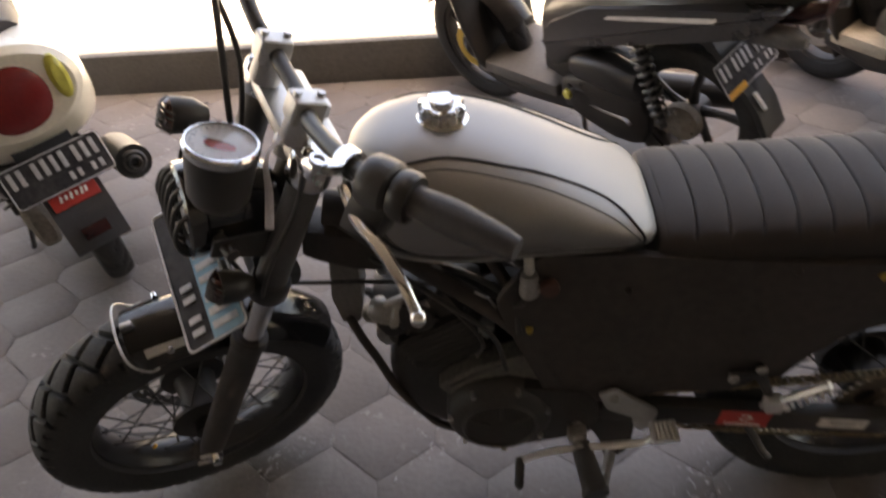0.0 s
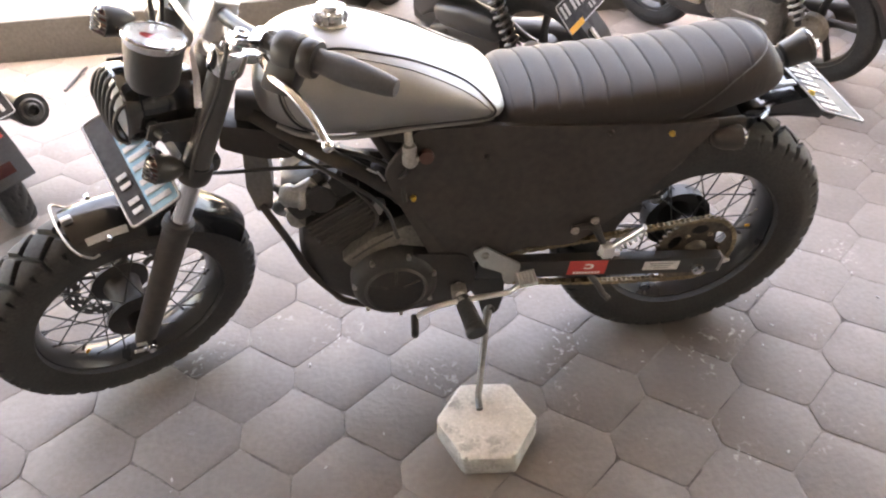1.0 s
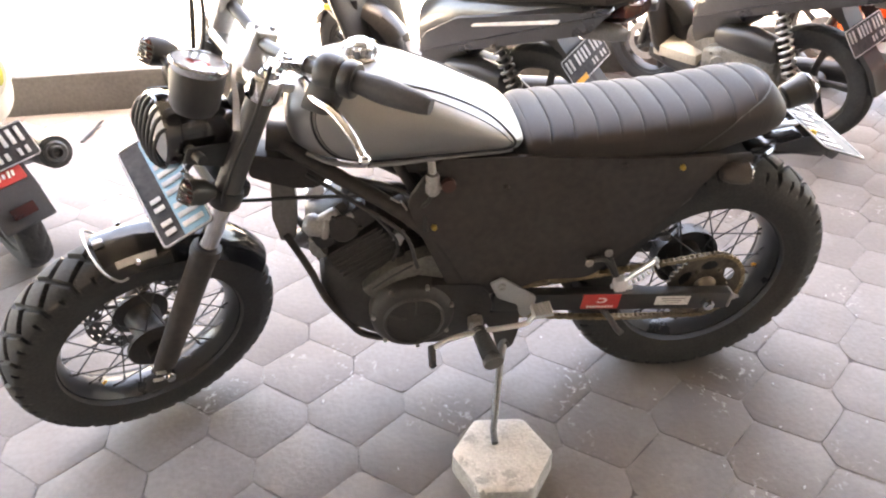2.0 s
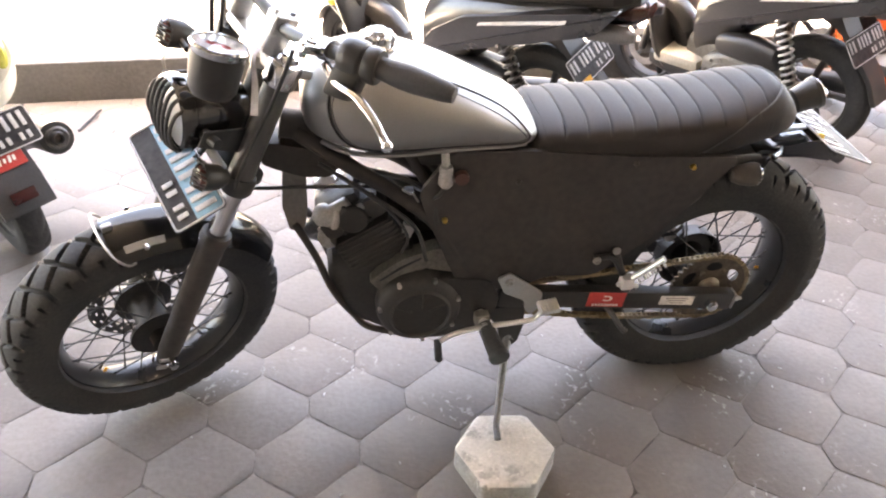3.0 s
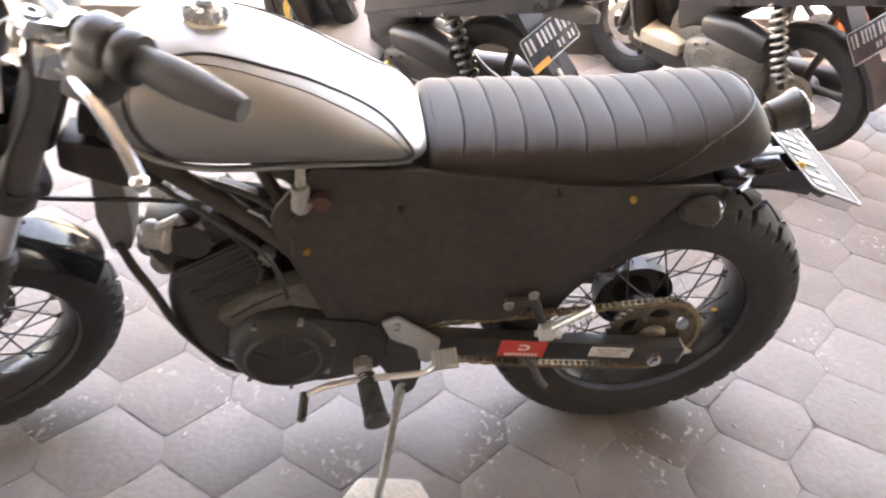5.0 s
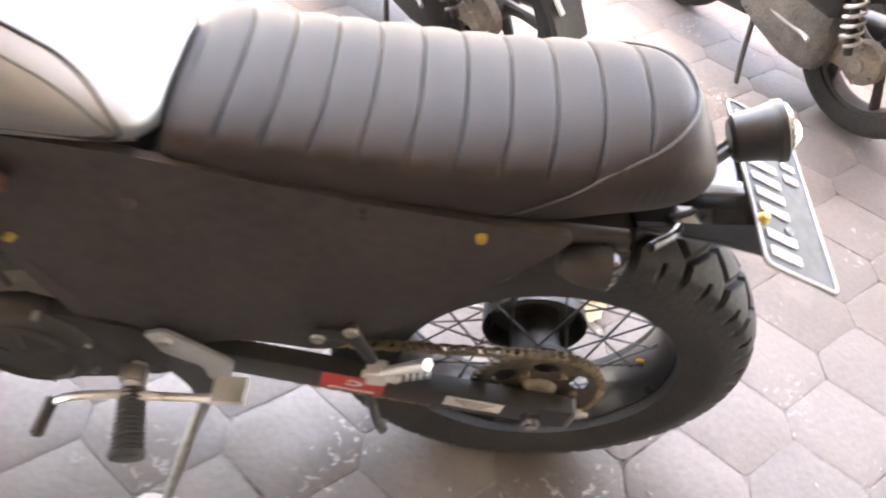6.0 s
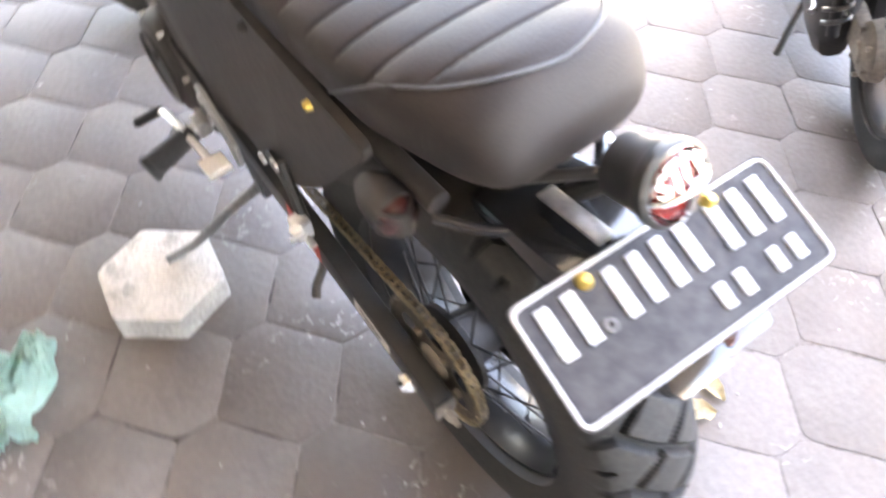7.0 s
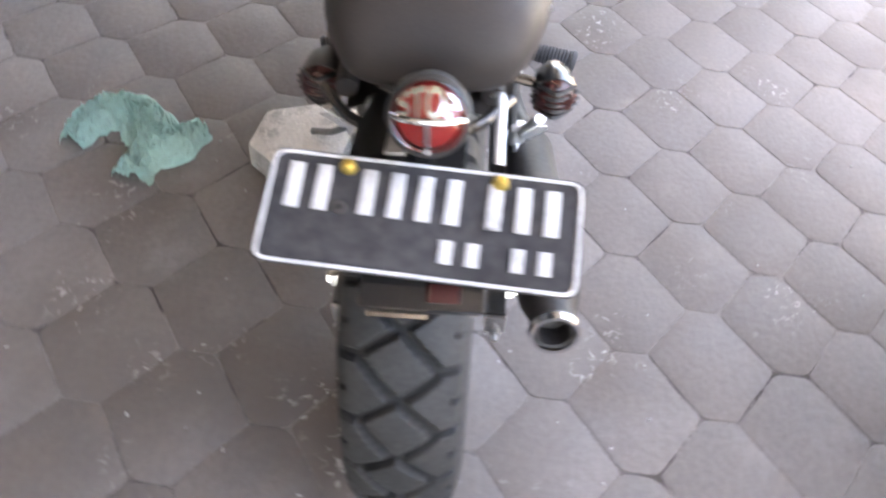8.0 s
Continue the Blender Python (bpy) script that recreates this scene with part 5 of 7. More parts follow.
for y in (-0.003, 0.003):
    rows.append([bm.verts.new(wheel_point(SP, 0.098 + (0.0065 if k % 4 in (1, 2) else -0.001), y, 2 * math.pi * k / (nt * 4))) for k in range(nt * 4)])
inner = [[bm.verts.new(wheel_point(SP, 0.090, y, 2 * math.pi * k / (nt * 4))) for k in range(nt * 4)] for y in (0.003, -0.003)]
grid_faces(bm, rows + inner, closed_u=True, closed_v=True)


def oval(r, a):
    g = (a % (math.pi / 3)) - math.pi / 6
    return (g * r / 0.021) ** 2 + ((r - 0.066) / 0.013) ** 2 < 1


web = bmesh.new()
perforated(web, SP, -0.0022, [0.020 + 0.0715 * k / 22 for k in range(23)], 168, oval, 0.0044)
spr = part("rear_sprocket", bm, "sprocket", bike, "grimy brown drive sprocket")
part("sprocket_web", web, "sprocket", spr, "", sharp=0.9)
part("sprocket_boss", lathe(bmesh.new(), [(0.0, 0.012), (0.020, 0.012), (0.026, 0.008), (0.030, 0.003), (0.030, -0.006), (0.0, -0.006)], SP, (0, -1, 0), 32), "sprocket", spr)
for k in range(6):
    a = 2 * math.pi * k / 6
    p = wheel_point(SP, 0.056, -0.003, a)
    part("sprocket_bolt", rod(bmesh.new(), p, p + Vector((0, -0.008, 0)), 0.0065, seg=6), "sprocket", spr)
# chain: links along two runs and round both sprockets
FS = Vector((0.085, -0.085, 0.352))
loop = []
rs, rf = 0.098, 0.030
dv = SP - FS
base = math.atan2(dv.z, dv.x)
gam = math.asin((rs - rf) / math.hypot(dv.x, dv.z))
up_a, dn_a = base + math.pi / 2 + gam, base - math.pi / 2 - gam
for k in range(30):
    a = up_a - k / 29 * (up_a - dn_a)
    loop.append(wheel_point(SP, rs, 0, a))
p0, p1 = loop[-1], wheel_point(FS, rf, 0, dn_a)
for k in range(1, 30):
    t = k / 30
    loop.append(p0.lerp(p1, t) + Vector((0, 0, -0.014 * math.sin(math.pi * t))))
for k in range(12):
    a = dn_a - k / 11 * (2 * math.pi - (up_a - dn_a))
    loop.append(wheel_point(FS, rf, 0, a))
p0, p1 = loop[-1], loop[0]
for k in range(1, 30):
    loop.append(p0.lerp(p1, k / 30) + Vector((0, 0, -0.004 * math.sin(math.pi * k / 30))))
total = sum((loop[(k + 1) % len(loop)] - loop[k]).length for k in range(len(loop)))
links = int(total / 0.0127)
bm = bmesh.new()
pos, acc, idx = [], 0.0, 0
for k in range(links):
    want = k * total / links
    while True:
        seg_l = (loop[(idx + 1) % len(loop)] - loop[idx % len(loop)]).length
        if acc + seg_l >= want or idx > 5 * len(loop):
            break
        acc += seg_l
        idx += 1
    pos.append(loop[idx % len(loop)].lerp(loop[(idx + 1) % len(loop)], (want - acc) / seg_l))
for k, p in enumerate(pos):
    q = pos[(k + 1) % links]
    d = (q - p).normalized()
    rr = Matrix((d, Vector((0, 1, 0)), d.cross(Vector((0, 1, 0))))).transposed()
    yo = 0.0062 if k % 2 else 0.0042
    for s in (-1, 1):
        box(bm, (p + q) / 2 + Vector((0, s * yo, 0)), (0.0185, 0.0016, 0.0098), 0, rr)
    rod(bm, p + Vector((0, -0.0075, 0)), p + Vector((0, 0.0075, 0)), 0.0040, seg=6)
tagged(part("chain", bm, "chain", bike, "brassy greasy drive chain", sharp=0.3), kind="stuff")

# rear shock with its coil, drum and torque rod
bm = bmesh.new()
s0, s1 = Vector((0.50, 0.02, 0.62)), Vector((0.59, 0.02, 0.40))
rod(bm, s0, s1, 0.016, seg=14)
shock = part("shock_absorber", bm, "steel", bike, "coil-over rear shock absorber")
u, v, d = frame_of(s1 - s0)
bm = bmesh.new()
tube(bm, [s0 + d * (0.02 + 0.20 * k / 64) + (u * math.cos(k * 0.8) + v * math.sin(k * 0.8)) * 0.036 for k in range(64)], 0.0052, 8, 0)
part("coil_spring", bm, "black", shock)
bm = bmesh.new()
lathe(bm, [(0.0, 0.07), (0.07, 0.07), (0.082, 0.06), (0.085, 0.03), (0.085, 0.02)], REAR_C, (0, 1, 0), 36)
part("brake_drum", bm, "black", rear)
part("brake_rod", rod(bmesh.new(), (0.18, 0.11, 0.30), (0.60, 0.10, 0.24), 0.004, seg=8), "steel", bike)
bm = bmesh.new()
rows = []
for a in np.linspace(radians(84), radians(175), 18):
    rows.append([bm.verts.new(wheel_point(REAR_C, REAR_R + 0.036 - 0.02 * abs(sv) ** 2, 0.080 * sv, a)) for sv in np.linspace(-1, 1, 9)])
grid_faces(bm, rows)
bmesh.ops.solidify(bm, geom=list(bm.faces), thickness=0.003)
part("inner_mudguard", bm, "matt", bike)
bm = bmesh.new()
prism(bm, rounded([(0.30, 0.60), (0.53, 0.66), (0.60, 0.66), (0.56, 0.58), (0.44, 0.50), (0.34, 0.44), (0.27, 0.46)], 0.02, 3), -0.085, 0.085, 0.006)
part("battery_tray", bm, "matt", bike)

# faint moulded writing low on the rear tyre's wall, too worn to read
bm = bmesh.new()
for k in range(13):
    a = radians(-82 + 1.9 * k + (1.6 if k > 6 else 0))
    p = wheel_point(REAR_C, 0.277, -0.0735, a)
    box(bm, p, (0.006, 0.0012, 0.0035), 0, Matrix.Rotation(-(a + math.pi / 2), 3, "Y"))
tagged(part("tyre_marks", bm, "grey_plastic", bpy.data.objects["rear_wheel"], "worn grey moulded marks"), kind="stuff")

# foot controls
BRK = [(0.108, 0.446), (0.136, 0.459), (0.218, 0.391), (0.211, 0.345), (0.195, 0.328), (0.180, 0.342), (0.176, 0.374), (0.126, 0.402)]
for s in (-1, 1):
    brk = part("footrest_plate", prism(bmesh.new(), rounded(BRK, 0.006, 3), s * 0.126, s * 0.133, 0.0015), "alloy", bike, "angular silver footrest plate")
    bm = bmesh.new()
    lathe(bm, [(0.0, 0.003), (0.004, 0.003), (0.0045, 0.006), (0.0085, 0.006), (0.010, 0.0)], (0.135, s * 0.133, 0.436), (0, s, 0), 18)
    part("plate_bolt", bm, "steel", brk)
    bm = bmesh.new()
    pa, pb = Vector((0.080, s * 0.158, 0.334)), Vector((0.097, s * 0.250, 0.320))
    dd = (pb - pa).normalized()
    L = (pb - pa).length
    prof = [(0.0, 0.0), (0.0175, 0.0)]
    for k in range(12):
        h = L * (0.06 + 0.072 * k)
        w = 0.0185 + 0.0035 * k / 11
        prof += [(w - 0.003, h), (w, h + 0.0014), (w, h + 0.0036), (w - 0.003, h + 0.0050)]
    prof += [(0.0200, L - 0.009), (0.0240, L - 0.008), (0.0245, L - 0.002), (0.0225, L + 0.002), (0.0, L + 0.003)]
    lathe(bm, prof, pa, dd, 20)
    part("footpeg_rubber", bm, "rubber", bike, "ribbed black rubber footpeg")
    bm = bmesh.new()
    rod(bm, pa - dd * 0.03, pa + dd * 0.012, 0.009, seg=12)
    box(bm, pa - dd * 0.020, (0.034, 0.024, 0.030), 0.005)
    part("footpeg_mount", bm, "steel", bike)
    # passenger peg
    bm = bmesh.new()
    qa, qb = Vector((0.415, s * 0.132, 0.405)), Vector((0.478, s * 0.158, 0.490))
    tube(bm, [qa, qa.lerp(qb, 0.5), qb], 0.010, 12, 4, radii=[0.007, 0.0085, 0.0090], flat=0.8)
    box(bm, qa, (0.030, 0.026, 0.034), 0.006)
    rod(bm, qa + Vector((-0.02, 0, -0.006)), qa + Vector((0.03, 0, -0.016)), 0.006, seg=10)
    ppeg = part("passenger_peg", bm, "bright_alloy", bike, "folded bare alloy passenger footpeg")
    bm = bmesh.new()
    for k in range(6):
        p = qa.lerp(qb, 0.25 + 0.13 * k)
        box(bm, p + Vector((0.008, s * 0.006, -0.006)), (0.004, 0.016, 0.006), 0)
    part("peg_teeth", bm, "bright_alloy", ppeg)
    bm = bmesh.new()
    tube(bm, [(0.330, s * 0.118, 0.472), (0.376, s * 0.120, 0.470), (0.412, s * 0.122, 0.410)], 0.008, 8, 5)
    rod(bm, (0.376, s * 0.118, 0.496), (0.412, s * 0.122, 0.410), 0.007, seg=8)
    part("peg_bracket", bm, "black", bike)
    for bx, bz in ((0.334, 0.473), (0.376, 0.497)):
        part("bracket_bolt", lathe(bmesh.new(), [(0.0, 0.001), (0.0045, 0.001), (0.0045, 0.004), (0.009, 0.004), (0.010, 0.0)], (bx, s * 0.127, bz), (0, s, 0), 14), "steel", ppeg)
# gear lever
bm = bmesh.new()
tube(bm, [(-0.028, -0.176, 0.310), (0.000, -0.174, 0.326), (0.030, -0.172, 0.334), (0.078, -0.170, 0.340), (0.150, -0.166, 0.340), (0.190, -0.165, 0.345), (0.210, -0.166, 0.372)], 0.0070, 10, 6, flat=0.7)
rod(bm, (0.078, -0.174, 0.339), (0.078, -0.120, 0.336), 0.0105, seg=14)
gear = part("gear_lever", bm, "bright_alloy", bike, "bright alloy heel-and-toe gear lever")
bm = bmesh.new()
saw = [(0.198, 0.384), (0.198, 0.378), (0.243, 0.384), (0.243, 0.392)] + [p for k in range(6) for p in ((0.240 - 0.0075 * k, 0.396 - 0.0011 * k), (0.2365 - 0.0075 * k, 0.3915 - 0.0011 * k))]
prism(bm, saw, -0.152, -0.190, 0)
part("heel_pad", bm, "bright_alloy", gear, "serrated alloy heel pad")
bm = bmesh.new()
rod(bm, (-0.030, -0.172, 0.310), (-0.035, -0.222, 0.304), 0.0085, seg=14)
rod(bm, (-0.035, -0.222, 0.304), (-0.0352, -0.226, 0.3036), 0.0055, seg=14)
part("toe_peg", bm, "rubber", gear, "small rubber toe peg")
part("brake_pedal", tube(bmesh.new(), [(0.10, 0.14, 0.335), (0.02, 0.16, 0.32), (-0.06, 0.18, 0.33), (-0.07, 0.21, 0.34)], 0.008, 10, 5), "alloy", bike, "bright alloy brake pedal")
# side stand
bm = bmesh.new()
FOOT = Vector((0.100, -0.278, 0.0985))
tube(bm, [(0.158, -0.092, 0.236), (0.152, -0.112, 0.216), (0.138, -0.152, 0.188), (0.112, -0.236, 0.120), FOOT + Vector((0.002, 0.012, 0.004)), FOOT + Vector((-0.002, -0.024, 0.0))], 0.0085, 14, 6, radii=[0.012, 0.011, 0.0090, 0.0080, 0.0080, 0.0080])
stand = part("side_stand", bm, "stand_steel", bike, "worn steel side stand resting on the block")
bm = bmesh.new()
prism(bm, rounded([(0.090, 0.330), (0.190, 0.335), (0.190, 0.262), (0.178, 0.205), (0.142, 0.196), (0.128, 0.262)], 0.010, 3), -0.078, -0.106, 0.004)
lathe(bm, [(0.0, 0.008), (0.009, 0.008), (0.010, 0.0)], (0.160, -0.106, 0.222), (0, -1, 0), 6)
part("stand_bracket", bm, "black", stand)
# low stay below the swing arm
bm = bmesh.new()
tube(bm, [(0.395, -0.100, 0.300), (0.412, -0.118, 0.282), (0.424, -0.140, 0.266), (0.436, -0.150, 0.255)], 0.0075, 10, 5)
part("centre_stand_stub", bm, "dark_steel", bike)

# tail: lamp, plate, bracket and turn signals
bm = bmesh.new()
prism(bm, rounded([(0.690, 0.692), (0.770, 0.700), (0.842, 0.712), (0.905, 0.668), (0.880, 0.652), (0.800, 0.668), (0.690, 0.668)], 0.008, 3), -0.056, 0.056, 0.014)
tail = part("tail_bracket", bm, "gloss", bike, "black painted tail bracket")
# narrow pale strip along the top of the bracket
bm = bmesh.new()
box(bm, (0.781, -0.010, 0.7150), (0.074, 0.019, 0.004), 0.001, Matrix.Rotation(-0.12, 3, "Y"))
part("bracket_strip", bm, "steel", tail, "narrow pale strip on the tail bracket")
bm = bmesh.new()
tube(bm, [(0.700, 0.080, 0.702), (0.707, 0.088, 0.706), (0.740, 0.089, 0.690), (0.771, 0.090, 0.671)], 0.0050, 8, 4, flat=0.3)
part("bracket_strip", bm, "bright_alloy", tail, "bare metal stay")
TL = Vector((0.785, 0.024, 0.761))
td = Vector((0.90, 0, 0.40)).normalized()
bm = bmesh.new()
lathe(bm, [(0.0, 0.002), (0.022, 0.003), (0.028, 0.008), (0.031, 0.035), (0.034, 0.050), (0.0365, 0.053), (0.0365, 0.061), (0.0325, 0.063), (0.0305, 0.058), (0.0295, 0.052), (0.0, 0.050)], TL, td, 36)
rod(bm, TL + td * 0.01 + Vector((0, 0, -0.01)), (0.755, 0.012, 0.700), 0.010, seg=10)
rod(bm, TL + Vector((0, -0.016, 0.0)), (0.735, -0.03, 0.735), 0.006, seg=8)
tl = part("tail_lamp", bm, "black", bike, "round black tail lamp with red lens and chrome grille")
part("lamp_lens", lathe(bmesh.new(), [(0.0305, 0.055), (0.026, 0.065), (0.014, 0.071), (0.0, 0.073)], TL, td, 32), "red_plastic", tl, "red ribbed lens")
tu = Vector((-0.40, 0, 0.90)).normalized()
bm = bmesh.new()
lathe(bm, [(0.0298, 0.058), (0.0322, 0.0625), (0.0314, 0.0650), (0.0292, 0.0625)], TL, td, 36, closed=True)
tube(bm, [TL + td * 0.063 + Vector((0, -0.030, 0)), TL + td * 0.073 + Vector((0, -0.018, 0)), TL + td * 0.077, TL + td * 0.073 + Vector((0, 0.018, 0)), TL + td * 0.063 + Vector((0, 0.030, 0))], 0.0030, 8, 4)
tube(bm, [TL + td * 0.077, TL + td * 0.072 - tu * 0.018, TL + td * 0.063 - tu * 0.031], 0.0026, 8, 3)
part("lamp_grille", bm, "chrome", tl, "chrome bars over the lens")
font = bpy.data.curves.new("stop_letters", "FONT")
font.body, font.size, font.extrude, font.offset, font.align_x = "STOP", 0.022, 0.0012, 0.0006, "CENTER"
holder = bpy.data.objects.new("stop_letters", font)
scene.collection.objects.link(holder)
bpy.context.view_layer.update()
letters = bpy.data.meshes.new_from_object(holder.evaluated_get(bpy.context.evaluated_depsgraph_get()))
bpy.data.objects.remove(holder)
spread = max(abs(v.co.x) for v in letters.vertices)
for v in letters.vertices:
    lx, ly, lz = v.co.x / spread, v.co.y / 0.016, v.co.z
    y = 0.0255 * lx
    up = 0.003 + ly * (math.sqrt(max(0.0, 0.0300 ** 2 - y * y)) - 0.004)
    bow = 0.074 - 9.0 * (y * y + up * up)
    v.co = TL + td * (bow + lz) + tu * up + Vector((0, y, 0))
letters.materials.append(M["chrome"])
word = new("stop_letters", letters)
word.parent = tl
tagged(word, label="chrome letters spelling STOP")
number_plate(bike, (0.924, -0.127, 0.683), (0.015, 0.288, -0.006), Vector((-0.106, 0.006, 0.037)), "rear_number_plate")
for yy in (-0.050, 0.090):
    bm = bmesh.new()
    p = Vector((0.836 + yy * 0.045, yy, 0.7150 - (yy + 0.13) * 0.014))
    lathe(bm, [(0.0, 0.009), (0.004, 0.009), (0.0055, 0.007), (0.0075, 0.003), (0.008, 0.0)], p, Vector((0.32, 0, 0.95)), 16)
    part("plate_bolt", bm, "brass", bpy.data.objects["rear_number_plate"], "gold plate bolt")
for yy in (-0.054, 0.082):
    bm = bmesh.new()
    p = Vector((0.874 + yy * 0.045, yy, 0.7010 - (yy + 0.13) * 0.014))
    lathe(bm, [(0.003, 0.003), (0.0065, 0.003), (0.0065, 0.0)], p, Vector((0.32, 0, 0.95)), 12)
    part("plate_screw", bm, "dark_steel", bpy.data.objects["rear_number_plate"])
# glossy tail guard under the plate
bm = bmesh.new()
lean = Matrix.Rotation(0.5, 3, "Y") @ Matrix.Rotation(0.10, 3, "X")
box(bm, (0.917, 0.026, 0.648), (0.044, 0.118, 0.026), 0.008, lean)
refl = part("tail_guard", bm, "gloss", bike, "glossy black tail guard below the plate")
part("reflector", box(bmesh.new(), (0.928, 0.046, 0.6565), (0.018, 0.030, 0.010), 0.003, lean), "reflector", refl, "small dark red reflector")
# the highlight low on the glossy guard is modelled as a chrome strip
part("guard_highlight", box(bmesh.new(), (0.939, 0.004, 0.6345), (0.006, 0.056, 0.005), 0.002, lean), "chrome", refl, "chrome strip put in as the guard's highlight")
for s in (-1, 1):
    sc = Vector((0.640, s * 0.131 + 0.018, 0.671))
    bm = bmesh.new()
    lathe(bm, [(0.0, -0.040), (0.012, -0.037), (0.022, -0.018), (0.0255, 0.006), (0.0255, 0.018), (0.0, 0.018)], sc, (1, 0, 0), 26)
    rod(bm, sc, (sc.x - 0.005, s * 0.075, 0.685), 0.0065, seg=10)
    sig = part("turn_signal", bm, "gloss" if s > 0 else "matt", bike, "small dark bullet turn signal with barred lens")
    part("signal_lens", lathe(bmesh.new(), [(0.0245, 0.016), (0.020, 0.026), (0.010, 0.032), (0.0, 0.033)], sc, (1, 0, 0), 24), "smoked", sig, "dark smoked lens")
    for k in range(5):
        zz = -0.016 + 0.008 * k
        wdt = math.sqrt(0.026 ** 2 - zz ** 2)
        part("grille_bar", tube(bmesh.new(), [sc + Vector((0.016, -wdt, zz)), sc + Vector((0.034, 0, zz)), sc + Vector((0.016, wdt, zz))], 0.0024, 6, 4), "black", sig)
bm = bmesh.new()
tube(bm, [(0.700, -0.10, 0.700), (0.742, -0.06, 0.692), (0.752, 0, 0.690), (0.742, 0.06, 0.692), (0.700, 0.10, 0.700)], 0.006, 10, 6)
part("tail_loop", bm, "gloss", bike, "black frame loop behind the saddle")

# ---------------------------------------------------------------- parked scooters


def road_tyre(parent, c, R, half, rim_r):
    at = tyre_surface(R, half, 0.0, R - rim_r)
    bm = bmesh.new()
    rows = []
    for i in range(144):
        a = 2 * math.pi * i / 144
        row = []
        for k in range(31):
            sv = -1 + k / 15
            r, y = at(sv)
            cut = abs(((i / 6 + abs(sv) * 1.6) % 1) - 0.5) > 0.36 and 0.08 < abs(sv) < 0.5
            row.append(bm.verts.new(wheel_point(c, r - (0.004 if cut else 0), y, a)))
        for r, y in ((rim_r - 0.003, half * 0.6), (rim_r - 0.003, -half * 0.6)):
            row.append(bm.verts.new(wheel_point(c, r, y, a)))
        rows.append(row)
    grid_faces(bm, rows, closed_u=True, closed_v=True)
    part("tyre", bm, "tyre", parent)


def coil(parent, p, q, r, turns, mat):
    p, q = Vector(p), Vector(q)
    u, v, d = frame_of(q - p)
    L = (q - p).length
    n = turns * 12
    sh = part("shock_absorber", rod(bmesh.new(), p - d * 0.03, q + d * 0.03, r * 0.5, seg=12), "dark_cast", parent)
    part("coil_spring", tube(bmesh.new(), [p + d * (L * k / n) + (u * math.cos(k * math.pi / 6) + v * math.sin(k * math.pi / 6)) * r for k in range(n + 1)], 0.0058, 8, 0), mat, sh)


